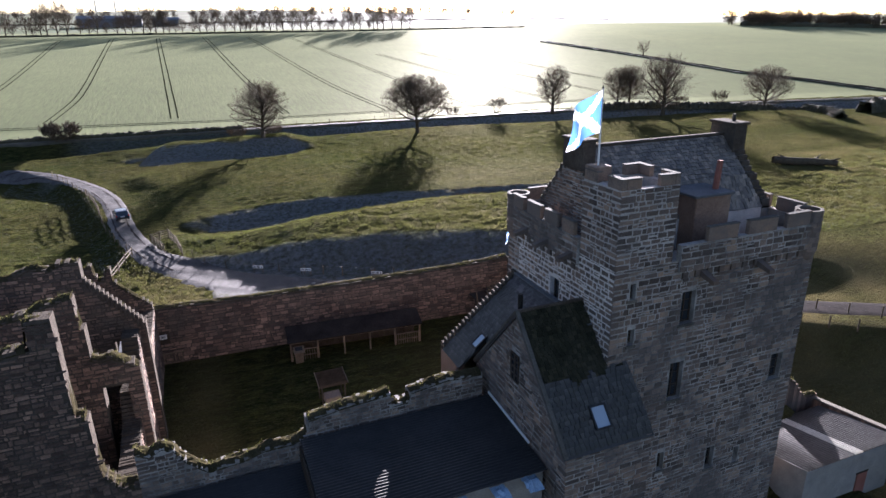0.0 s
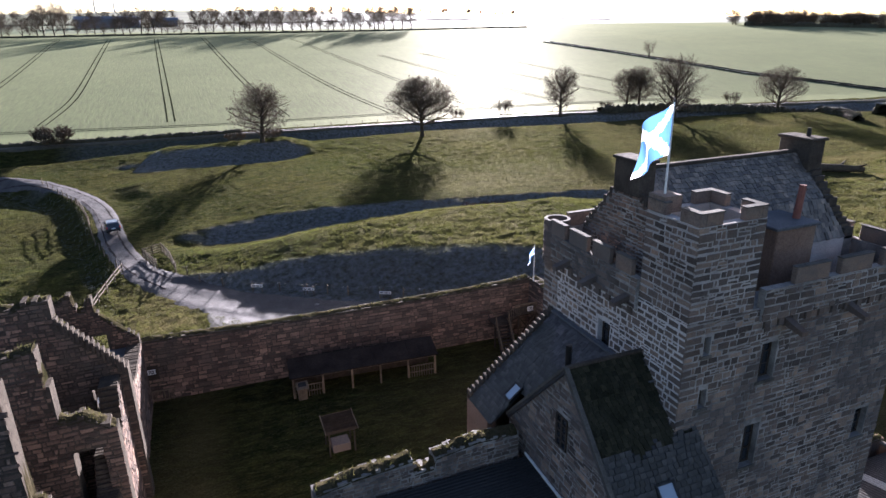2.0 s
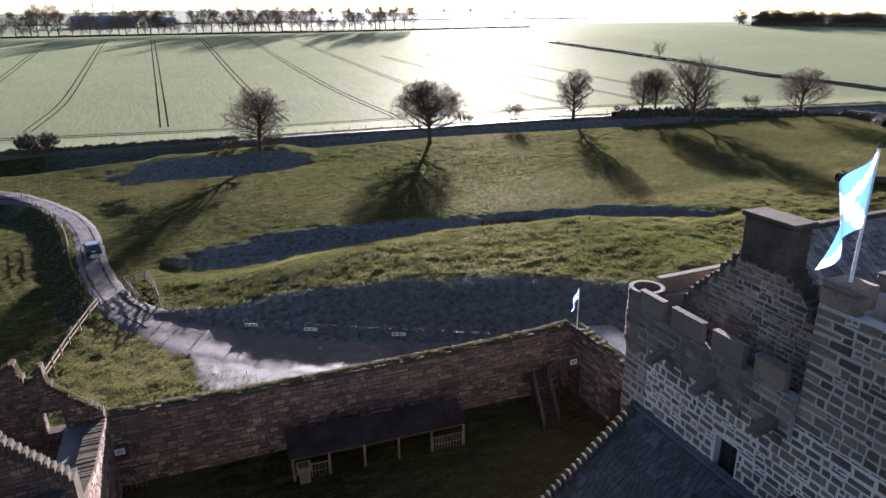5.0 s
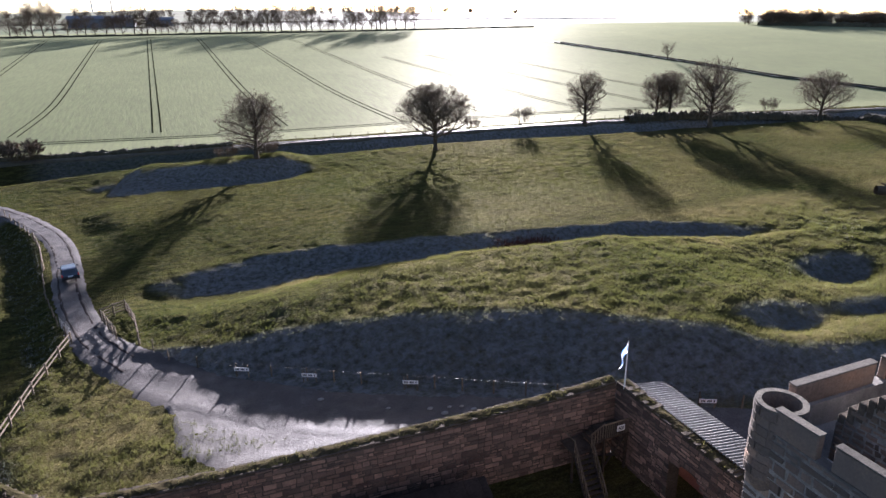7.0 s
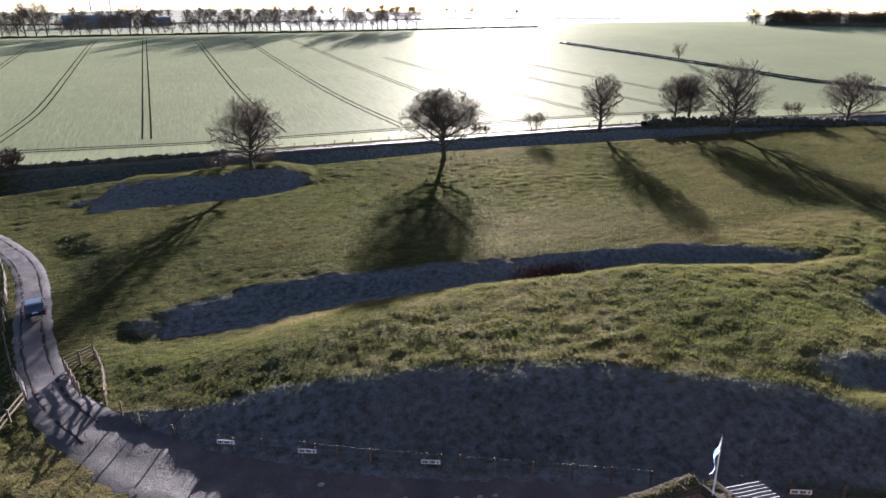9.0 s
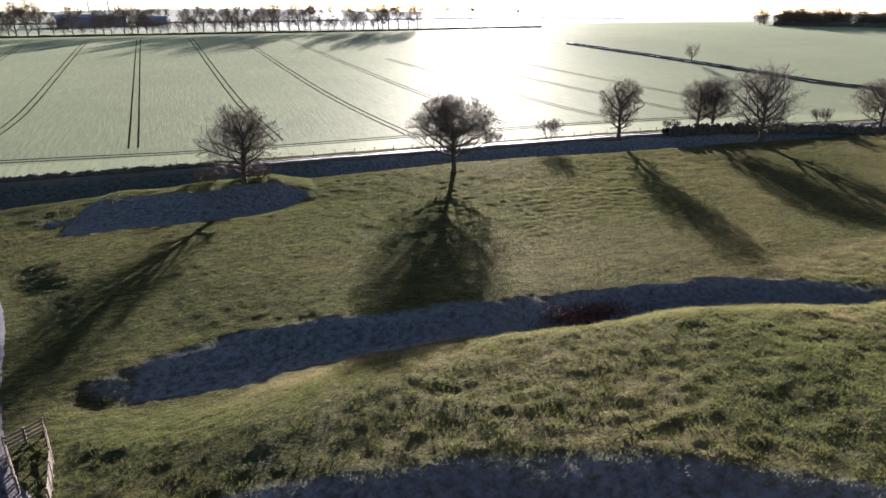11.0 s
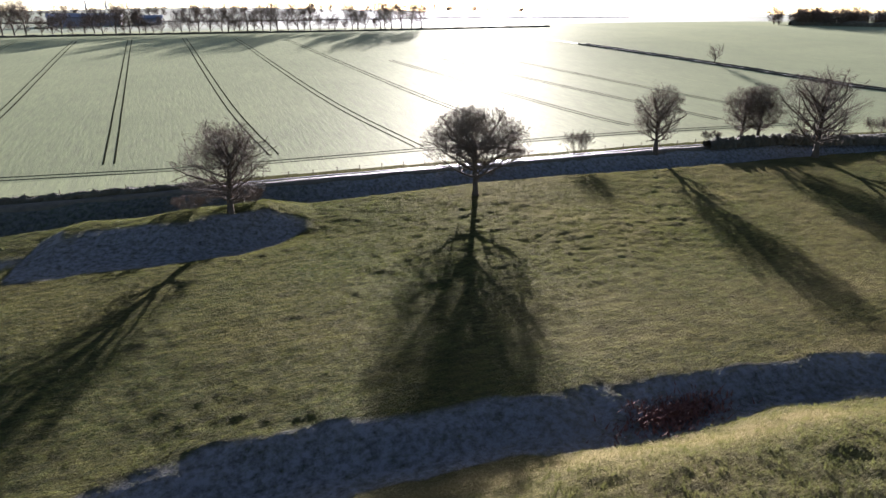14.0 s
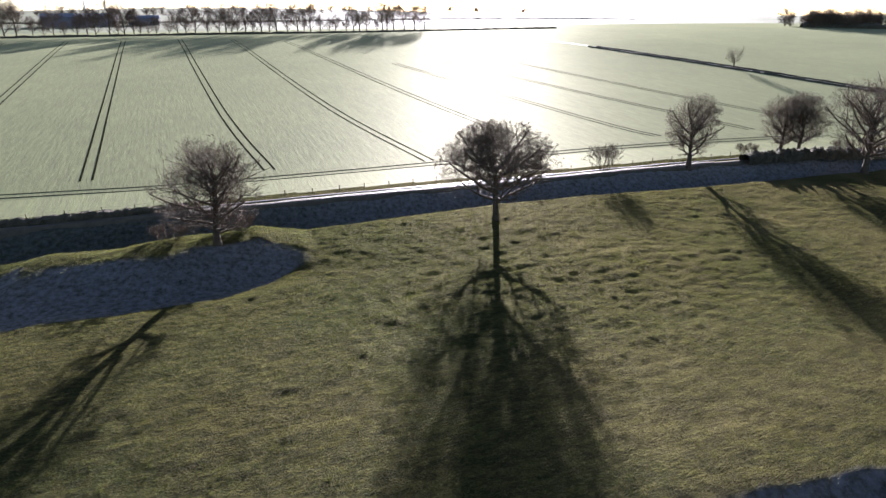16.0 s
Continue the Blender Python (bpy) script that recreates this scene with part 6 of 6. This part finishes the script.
def wire_fence(line, label, gap=2.8, high=1.1, wires=(0.45, 0.8, 1.05)):
    fe = thing("wire_fence", label, "fence", kind="structure")
    pts = spread(line, gap)
    for x, y in pts:
        post(fe, x, y, high * random.uniform(0.92, 1.08))
    for hh in wires:
        bm = bmesh.new()
        for a, b in zip(pts[:-1], pts[1:]):
            beam(bm, (a[0], a[1], ground_z(*a) + hh), (b[0], b[1], ground_z(*b) + hh), 0.008)
        part("wire", bm, M_IRON, fe, "thin galvanised wire")
    return fe


def rail_fence(line, label, gap=1.9, high=1.25, rails=(0.35, 0.7, 1.1)):
    fe = thing("rail_fence", label, "fence", kind="structure")
    pts = spread(line, gap)
    for x, y in pts:
        post(fe, x, y, high, 0.14)
    for a, b in zip(pts[:-1], pts[1:]):
        for hh in rails:
            part("rail", beamed((a[0], a[1], ground_z(*a) + hh), (b[0], b[1], ground_z(*b) + hh), 0.05, 0.12), M_WOOD, fe)
    return fe


wire_fence([(-3.3, 80.0), (-0.8, 76.4), (1.5, 74.2), (4.5, 71.6), (9.8, 68.4), (13.7, 66.0), (17.0, 64.1), (20.8, 61.9), (25.1, 59.4), (31.4, 55.8), (36.3, 53.0), (44, 48), (52.6, 40.2), (58.5, 34.5)], "wooden posts and wire along the foot of the mound")
wire_fence([(-26.2, 137.5), (-23.4, 130.8), (-20.2, 123.4), (-18.4, 119.0)], "wooden posts and wire along the road bank", 3.0)
rail_fence([(-18.2, 118.6), (-16.7, 113.5), (-15.2, 106.5)], "weathered rail fence along the road bank", 2.2)
wire_fence([(-15.2, 106.0), (-14.4, 101.5), (-13.4, 96.5), (-11.0, 88.0), (-9.9, 85.2)], "leaning posts and wire beside the road", 3.2)
rail_fence([(-13.6, 58.5), (-11.8, 68.5), (-10.9, 75.3), (-9.2, 83.4)], "long weathered two-rail fence beside the grass triangle", 2.6, 1.15, (0.55, 1.0))
rail_fence([(-5.4, 82.6), (-7.1, 87.6)], "timber pen fence at the road gate", 1.3, 1.35, (0.3, 0.6, 0.9, 1.2))
rail_fence([(-7.1, 87.6), (-5.0, 89.2)], "timber pen fence at the road gate", 1.3, 1.35, (0.3, 0.6, 0.9, 1.2))
rail_fence([(-5.0, 89.2), (-3.9, 85.0), (-3.3, 80.4)], "timber pen fence at the road gate", 1.5, 1.35, (0.3, 0.6, 0.9, 1.2))
wire_fence([(50.4, 36.6), (54.2, 33.7), (60, 29)], "rough posts and wire along the farm path", 2.6)
wire_fence([(x, y + 2.6) for x, y in TRACK if -90 < x < 150], "row of small posts along the crop field", 4.5, 0.95, (0.8,))
gate = thing("field_gate", "grey metal field gate standing open at the road", "gate")
for k in range(6):
    part("bar", tubed((-9.3, 84.3, 0.25 + 0.19 * k - 0.2), (-10.6, 87.3, 0.25 + 0.19 * k - 0.2), 0.022, 0.022, 6), M_SHEET_PALE, gate)
for p in ((-9.3, 84.3), (-9.95, 85.8), (-10.6, 87.3)):
    part("upright", tubed((*p, -0.15), (*p, 1.15), 0.03, 0.03, 6), M_SHEET_PALE, gate)


def sign(x, y, wide, turn, label, rows=2):
    g = ground_z(x, y)
    sg = thing("fence_sign", label, "sign", "fence signs", at=(x, y, g))
    sg.rotation_euler[2] = radians(turn)
    part("board", boxed(-wide / 2, wide / 2, -0.02, 0.02, 0.52, 0.84, 0.008), M_WHITE, sg, "white painted board")
    for s in (-1, 1):
        part("post", boxed(s * wide * 0.42 - 0.04, s * wide * 0.42 + 0.04, 0.025, 0.1, -0.3, 1.0), M_WOOD, sg)
    n = 9
    for k in range(n):
        if k % 4 != 3:
            part("lettering", boxed(-wide * 0.42 + k * wide * 0.84 / n, -wide * 0.42 + (k + 0.75) * wide * 0.84 / n, -0.026, -0.0205, 0.6, 0.77), M_IRON, sg)
    return sg


for x, y in ((4.9, 71.4), (9.9, 68.2), (17.1, 63.9), (36.5, 52.6)):
    sign(x, y - 0.25, 1.25, -27, "white board sign with dark lettering on the roadside fence")

# pale stones beside the road
for k, (x, y) in enumerate(((10.2, 65.1), (14.7, 61.9), (18.4, 59.6), (19.0, 60.2), (19.9, 59.9), (20.6, 59.2), (17.6, 60.6), (24.0, 57.6))):
    st = thing("boulder", "pale whitewashed boulder at the road edge", "stone", "roadside stones", at=(x, y, ground_z(x, y) + 0.1))
    bm = bmesh.new()
    bmesh.ops.create_icosphere(bm, subdivisions=2, radius=random.Random(k).uniform(0.1, 0.19))
    for v in bm.verts:
        v.co *= 1 + 0.25 * noise.noise(v.co * 5 + Vector((k * 3.0, 0, 0)))
        v.co.z *= 0.6
        v.co.x *= 1.5
    part("stone", bm, M_HARL, st, smooth=True)


# ---- parked car ----
def car(x, y, turn):
    g = ground_z(x, y) + 0.17
    c = thing("parked_car", "dark blue-grey hatchback parked on the gravel road", "car", at=(x, y, g))
    c.rotation_euler[2] = radians(turn)
    L, W = 2.05, 0.88
    prof = [(-L, 0.38), (-L, 0.75), (-L + 0.12, 0.95), (-L + 0.45, 1.42), (-L + 0.75, 1.47), (0.25, 1.45), (0.95, 0.98), (1.85, 0.82), (L, 0.62), (L, 0.35), (1.75, 0.28), (-1.8, 0.28)]
    bm = bmesh.new()
    rings = []
    for s, pinch in ((-1, 0.0), (-0.96, 0.0), (0.96, 0.0), (1, 0.0)):
        ring = []
        for (py, pz) in prof:
            tuck = 0.16 * max(0, (pz - 0.9) / 0.55)
            edge = 0.06 if abs(s) == 1 else 0.0
            ring.append(bm.verts.new((s * (W - tuck), py * (1 - edge * 0.4), pz - (edge if pz > 1.2 else 0))))
        rings.append(ring)
    n = len(prof)
    for a, b in zip(rings[:-1], rings[1:]):
        for i in range(n):
            bm.faces.new((a[i], a[(i + 1) % n], b[(i + 1) % n], b[i]))
    bm.faces.new(rings[0][::-1])
    bm.faces.new(rings[-1])
    bmesh.ops.recalc_face_normals(bm, faces=bm.faces)
    part("body", bm, M_CARPAINT, c)
    part("rear_window", prismed([(-0.58, -L + 0.17, 1.0), (0.58, -L + 0.17, 1.0), (0.52, -L + 0.41, 1.37), (-0.52, -L + 0.41, 1.37)], (0, -0.03, 0.012)), M_GLASS, c)
    part("windscreen", prismed([(-0.6, 0.93, 1.01), (0.6, 0.93, 1.01), (0.55, 0.33, 1.41), (-0.55, 0.33, 1.41)], (0, 0.03, 0.03)), M_GLASS, c)
    for s in (-1, 1):
        part("side_window", prismed([(s * (W - 0.03), -1.4, 1.0), (s * (W - 0.03), 0.75, 1.0), (s * (W - 0.11), 0.2, 1.36), (s * (W - 0.11), -1.25, 1.36)], (s * 0.02, 0, 0)), M_GLASS, c)
        part("tail_light", boxed(s * 0.82 - 0.07, s * 0.82 + 0.07, -L - 0.015, -L + 0.14, 0.72, 0.98, 0.01), M_REDLENS, c)
        part("door_mirror", boxed(s * (W + 0.09) - 0.09, s * (W + 0.09) + 0.09, 0.6, 0.72, 0.98, 1.12, 0.02), M_CARPAINT, c)
        for yy in (-1.28, 1.28):
            wh = part("wheel", tubed((s * (W - 0.2), yy, 0.31), (s * (W + 0.015), yy, 0.31), 0.31, 0.31, 18), M_IRON, c, "black tyre")
            part("rim", tubed((s * (W + 0.005), yy, 0.31), (s * (W + 0.025), yy, 0.31), 0.2, 0.19, 14), M_SHEET_PALE, wh, "grey alloy rim")
    part("bumper", boxed(-0.86, 0.86, -L - 0.05, -L + 0.02, 0.36, 0.6, 0.02), M_IRON, c)
    part("plate", boxed(-0.26, 0.26, -L - 0.012, -L - 0.002, 0.66, 0.77), M_WHITE, c, "blank pale plate")
    return c


M_CARPAINT = nodes_of("car_paint", 0.25, 0.3, 0.5)[0]
M_CARPAINT.node_tree.nodes["Principled BSDF"].inputs["Base Color"].default_value = (0.035, 0.042, 0.055, 1)
M_CARPAINT.node_tree.nodes["Principled BSDF"].inputs["Coat Weight"].default_value = 0.6
M_REDLENS = nodes_of("red_lens", 0.2, 0, 0.5)[0]
M_REDLENS.node_tree.nodes["Principled BSDF"].inputs["Base Color"].default_value = (0.35, 0.02, 0.015, 1)
car(-11.75, 102.0, 12)

# ---- inside the courtyard ----
yard_z = -0.35
shelter = thing("open_shelter", "long open-fronted timber shelter with dark roof beside the courtyard wall", "shelter", kind="structure")
a, b = Vector((5.2, 48.5, 0)), Vector((16.5, 47.7, 0))
sm = slope_pose((4.95, 48.4, 1.42), (16.75, 47.58, 1.42), (5.1, 50.5, 2.05))
bm = wall_bm(11.83, 2.2, 0.08)
bmesh.ops.transform(bm, matrix=sm, verts=bm.verts)
part("roof", bm, M_FELT, shelter, "dark felted shelter roof")
for k in range(13):
    bm = bmesh.new()
    box(bm, 11.7 * k / 12.3, 11.7 * k / 12.3 + 0.05, -0.035, 0.0, 0.0, 2.2)
    bmesh.ops.transform(bm, matrix=sm, verts=bm.verts)
    part("batten", bm, M_FELT, shelter)
for k in range(6):
    p = a.lerp(b, k / 5)
    part("post", boxed(p.x - 0.07, p.x + 0.07, p.y - 0.07, p.y + 0.07, yard_z, 1.4, 0.01), M_WOOD, shelter)
part("eaves_beam", beamed((a.x, a.y, 1.35), (b.x, b.y, 1.35), 0.1, 0.14), M_WOOD, shelter)
for k in range(24):
    p0, p1 = a.lerp(b, k / 24) + Vector((0.14, 1.95, 0)), a.lerp(b, (k + 0.94) / 24) + Vector((0.14, 1.95, 0))
    part("back_board", prismed([(p0.x, p0.y, yard_z), (p1.x, p1.y, yard_z), (p1.x, p1.y, 1.85), (p0.x, p0.y, 1.85)], (0, 0.03, 0)), M_WOOD_DARK, shelter)
for k0, k1 in ((0.0, 0.2), (0.8, 1.0)):
    p0, p1 = a.lerp(b, k0), a.lerp(b, k1)
    for hh in (0.1, 0.65):
        part("rail", beamed((p0.x, p0.y, hh), (p1.x, p1.y, hh), 0.05, 0.08), M_WOOD, shelter)
    for j in range(11):
        p = p0.lerp(p1, (j + 0.5) / 11)
        part("baluster", boxed(p.x - 0.025, p.x + 0.025, p.y - 0.025, p.y + 0.025, yard_z, 0.65), M_WOOD, shelter)
board = thing("notice_box", "pale wooden notice box at the shelter end", "notice box", at=(5.8, 48.1, yard_z))
part("stand", boxed(-0.35, 0.35, -0.12, 0.12, 0, 1.0, 0.02), M_WOOD, board)
part("sloped_top", prismed([(-0.45, -0.3, 0.95), (-0.45, 0.3, 1.3), (-0.45, 0.3, 1.4), (-0.45, -0.3, 1.05)], (0.9, 0, 0)), M_WOOD, board, "pale sloping lid")
part("panel", prismed([(-0.3, -0.1, 1.175), (-0.3, 0.22, 1.362), (-0.3, 0.22, 1.372), (-0.3, -0.1, 1.185)], (0.6, 0, 0)), M_IRON, board)
well = thing("well_cover", "small dark timber well shelter with slatted roof", "well", at=(7.1, 41.2, yard_z))
for sx2 in (-1, 1):
    for sy2 in (-1, 1):
        part("post", boxed(sx2 * 0.85 - 0.05, sx2 * 0.85 + 0.05, sy2 * 0.7 - 0.05, sy2 * 0.7 + 0.05, 0, 2.0 + 0.1 * sy2), M_WOOD_DARK, well)
for k in range(7):
    part("slat", beamed((-1.05, -0.85 + 0.28 * k, 1.9 + 0.035 * k), (1.05, -0.85 + 0.28 * k, 1.9 + 0.035 * k), 0.03, 0.24), M_WOOD_DARK, well)
for s in (-1, 1):
    part("bargeboard", beamed((s * 1.08, -0.98, 1.92), (s * 1.08, 0.98, 2.17), 0.05, 0.1), M_WOOD, well)
part("curb", boxed(-0.6, 0.6, -0.5, 0.5, 0, 0.6, 0.04), M_STONE, well)
stair = thing("timber_stair", "dark timber stair and railed landing up to the wall corner", "stair", kind="structure")
SB, ST, ZL = Vector((22.35, 46.8, yard_z)), Vector((22.9, 49.5, 1.95)), 1.95
WIDE = Vector((1.2, 0, 0))
for s2 in (0.0, 1.0):
    o = WIDE * s2
    part("stringer", beamed(SB + o, ST + o, 0.07, 0.28), M_WOOD_DARK, stair)
    part("handrail", beamed(SB + o + Vector((0, 0, 0.95)), ST + o + Vector((0, 0, 0.95)), 0.06, 0.08), M_WOOD, stair)
    for k in range(12):
        q = SB.lerp(ST, (k + 0.5) / 12) + o
        part("baluster", boxed(q.x - 0.02, q.x + 0.02, q.y - 0.02, q.y + 0.02, q.z, q.z + 0.93), M_WOOD, stair)
for k in range(12):
    q = SB.lerp(ST, (k + 0.5) / 12)
    part("tread", boxed(q.x + 0.04, q.x + 1.16, q.y - 0.13, q.y + 0.13, q.z, q.z + 0.04), M_WOOD_DARK, stair)
part("half_landing", boxed(22.8, 24.3, 49.5, 50.9, ZL - 0.1, ZL), M_WOOD_DARK, stair)
part("half_landing_rail", beamed((22.82, 49.5, ZL + 0.95), (22.82, 50.9, ZL + 0.95), 0.06, 0.08), M_WOOD, stair)
for k in range(3):
    part("tread", boxed(24.3 + 0.26 * k, 24.58 + 0.26 * k, 49.55, 50.85, ZL + 0.13 * (k + 1) - 0.04, ZL + 0.13 * (k + 1)), M_WOOD_DARK, stair)
part("handrail", beamed((24.1, 49.5, ZL + 0.95), (25.1, 49.5, ZL + 1.5), 0.06, 0.08), M_WOOD, stair)
part("stringer", beamed((24.2, 49.5, ZL - 0.05), (25.1, 49.5, ZL + 0.4), 0.06, 0.2), M_WOOD_DARK, stair)
for k in range(5):
    part("baluster", boxed(24.2 + 0.19 * k, 24.24 + 0.19 * k, 49.48, 49.52, ZL + 0.1 * k, ZL + 0.95 + 0.1 * k), M_WOOD, stair)
part("landing", boxed(25.05, 26.9, 49.4, 50.9, 2.35, 2.45), M_WOOD_DARK, stair)
part("handrail", beamed((25.05, 49.42, 3.42), (26.9, 49.42, 3.42), 0.06, 0.08), M_WOOD, stair)
for k in range(12):
    part("baluster", boxed(25.1 + 0.155 * k, 25.14 + 0.155 * k, 49.4, 49.44, 2.45, 3.4), M_WOOD, stair)
for x in (25.15, 26.8):
    part("post", boxed(x - 0.07, x + 0.07, 49.43, 49.57, yard_z, 2.35), M_WOOD_DARK, stair)
for x in (22.9, 24.2):
    part("post", boxed(x - 0.06, x + 0.06, 49.53, 49.65, yard_z, ZL - 0.1), M_WOOD_DARK, stair)
for z0, z1 in ((0.2, 2.2), (2.2, 0.2)):
    part("brace", beamed((25.2, 49.5, z0), (26.75, 49.53 + 0.03 * z0, z1), 0.08, 0.1), M_WOOD_DARK, stair)
for x, y, z in ((26.2, 49.34, 2.95), (-4.62, 52.1, 2.3)):
    pl = thing("wall_plaque", "small white notice on the courtyard wall", "sign", "wall notices", at=(x, y, z))
    part("board", boxed(-0.28, 0.28, -0.03, 0.03, -0.2, 0.2, 0.01), M_WHITE, pl)
    for k in range(3):
        part("lettering", boxed(-0.2, 0.2, -0.036, -0.0305, 0.08 - 0.1 * k, 0.13 - 0.1 * k), M_IRON, pl)
door = thing("doorway", "dark timber door in the courtyard wall corner", "door", kind="structure")
part("leaf", boxed(-4.92, -4.15, 52.14, 52.24, 1.6, 2.75, 0.01), M_WOOD_DARK, door)
for k in range(6):
    part("baluster", boxed(-4.7 + 0.28 * k, -4.65 + 0.28 * k, 50.4, 50.45, 0.6, 1.5), M_WOOD, door)
part("rail", boxed(-4.8, -3.1, 50.38, 50.47, 1.5, 1.58), M_WOOD, door)

# ---- outbuildings east of the tower ----
shed = thing("outbuilding", "cream outbuilding with grey corrugated roof below the tower", "shed", kind="structure")
SHM = slope_pose((41.4, 27.3, -1.3), (32.7, 27.3, -1.3), (41.4, 21.3, -0.17))
part("wall", boxed(32.9, 41.2, 21.55, 21.8, -4.2, -0.35), M_HARL, shed)
part("gable", prismed([(32.9, 21.8, -4.2), (32.9, 27.0, -4.2), (32.9, 27.0, -1.36), (32.9, 21.8, -0.38)], (0.25, 0, 0)), M_HARL, shed)
part("wall", boxed(33.15, 41.2, 27.0, 27.2, -4.2, -1.45), M_RED, shed)
part("door", boxed(37.9, 38.85, 21.48, 21.55, -4.2, -2.2), M_PINK, shed, "red-brown boarded door")
part("door_frame", boxed(37.8, 38.95, 21.5, 21.545, -2.2, -2.1), M_WOOD_DARK, shed)
for u0, u1, mt, lab in ((0.0, 3.75, M_SHEET_RIB, "grey corrugated sheet roof"), (3.75, 4.5, M_TRANSLUCENT, "pale translucent roof sheet"), (4.5, 8.7, M_SHEET_RIB, "grey corrugated sheet roof")):
    corrugated("roof", SHM @ Matrix.Translation((u0, 0, 0)), u1 - u0, 6.1, mt, shed, 0.25, 0.05, lab)
part("gutter", beamed((32.7, 27.35, -1.42), (41.4, 27.35, -1.42), 0.1, 0.1), M_IRON, shed)
low = thing("low_wall", "rough stone wall with pale coping behind the outbuilding", "wall", kind="structure")
LM = facing((37.4, 27.9, 0), (1, 0, 0), (0, -1, 0))
profile_wall("core", LM, [(0, 2.0), (0.7, 1.6), (1.8, 0.9), (2.6, -0.2), (3.2, -0.6), (4.4, -0.7)], 0.5, M_RED, low, bottom=-4.2, seed=21, rough=0.05)
moss_strip("moss", LM, [(0, 2.0), (0.7, 1.6), (1.8, 0.9), (2.6, -0.2), (3.2, -0.6), (4.4, -0.7)], 0.5, low, seed=22, high=0.08)
LW = facing((41.5, 28.4, 0), (0, -1, 0), (-1, 0, 0))
profile_wall("core", LW, [(0, -1.15), (3, -0.75), (6.5, -0.2), (10, 0.2)], 0.35, M_RED, low, bottom=-4.2, seed=23, rough=0.01)
part("coping", beamed((41.65, 28.2, -1.06), (41.65, 18.6, 0.25), 0.42, 0.1), M_CAP, low, "pale coping stones")
for x, y in ((9.2, 21.3), (11.2, 21.3), (12.9, 21.35)):
    tp = thing("tarpaulin", "crumpled pale blue tarpaulin over the barn eave", "tarpaulin", at=(x, y, 5.45))
    bm = bmesh.new()
    bmesh.ops.create_grid(bm, x_segments=10, y_segments=6, size=0.5)
    for v in bm.verts:
        v.co.z += 0.12 * noise.noise(Vector((v.co.x * 4 + x, v.co.y * 4, 0))) - 0.25 * max(0, -v.co.y)
        v.co.x *= 0.8
    part("sheet", bm, M_TARP, tp)

# fallen trunk in the pasture
log = thing("fallen_trunk", "old fallen tree trunk lying in the pasture", "log", at=(105.5, 82, ground_z(105.5, 82) + 0.6))
vs, fs = [], []
limb(vs, fs, [Vector((-4.5, 3.0, 0.4)), Vector((-2, 1.4, 0.1)), Vector((1, -1.2, 0.2)), Vector((4.2, -3.6, 0.1))], [0.7, 0.8, 0.7, 0.5], 12)
raw("trunk", vs, fs, M_BARK, log, smooth=True)
for k, (p, d) in enumerate((((-2, 1.4, 0.3), (-1.2, 1.8, 1.0)), ((1, -1.2, 0.4), (2.4, 0.6, 0.9)), ((3, -2.6, 0.3), (1.0, -1.5, 0.8)))):
    vs, fs = [], []
    limb(vs, fs, [Vector(p), Vector(p) + Vector(d)], [0.3, 0.1], 8)
    raw("branch", vs, fs, M_BARK, log, smooth=True)

# ---- far buildings and masts ----
fb = thing("farm_building", "long dark blue-grey farm shed beyond the far hedgerow", "farm shed")
gz = ground_z(-60, 640)
part("wall", boxed(-78, -28, 636, 652, gz - 1, gz + 6.5), M_FARSHED, fb)
part("roof", prismed([(-79, 635, gz + 6.5), (-79, 644, gz + 9.5), (-79, 653, gz + 6.5)], (52, 0, 0)), M_FARSHED, fb, "low pitched sheet roof")
fb2 = thing("farm_building", "small dark farm shed beyond the far hedgerow", "farm shed")
gz = ground_z(-10, 650)
part("wall", boxed(-20, 2, 646, 656, gz - 1, gz + 5), M_FARSHED, fb2)
part("roof", prismed([(-21, 645, gz + 5), (-21, 651, gz + 7.5), (-21, 657, gz + 5)], (24, 0, 0)), M_FARSHED, fb2)
for x, y in ((-190, 1950), (-145, 1960)):
    ms2 = thing("mast", "slim white wind turbine mast on the skyline", "mast", "skyline masts", at=(x, y, ground_z(x, y)))
    part("tower", tubed((0, 0, -1), (0, 0, 110), 2.2, 1.4, 12), M_WHITE, ms2)

# single stones and slates where the camera passes nearest
for rects, m, proud, one, owner in SINGLES:
    stone_parts(rects, m, proud, one, owner)
SLATE = {}
for m, one, owner in SLATE_SINGLES:
    if one.name not in SLATE:
        bm = bmesh.new()
        v8 = [bm.verts.new(q) for q in ((0, -1, 0), (1, -1, 0.02), (1, -1, 1), (0, -1, 1), (0, 0, 0), (1, 0, 0.02), (1, 0, 1), (0, 0, 1))]
        for f4 in ((0, 1, 2, 3), (4, 5, 1, 0), (4, 0, 3, 7), (5, 6, 2, 1), (3, 2, 6, 7)):
            bm.faces.new([v8[i] for i in f4])
        me3 = bpy.data.meshes.new("slate")
        bm.to_mesh(me3)
        bm.free()
        me3.materials.append(one)
        SLATE[one.name] = me3
    ob = new("slate", SLATE[one.name])
    ob.parent = owner
    ob.matrix_basis = m
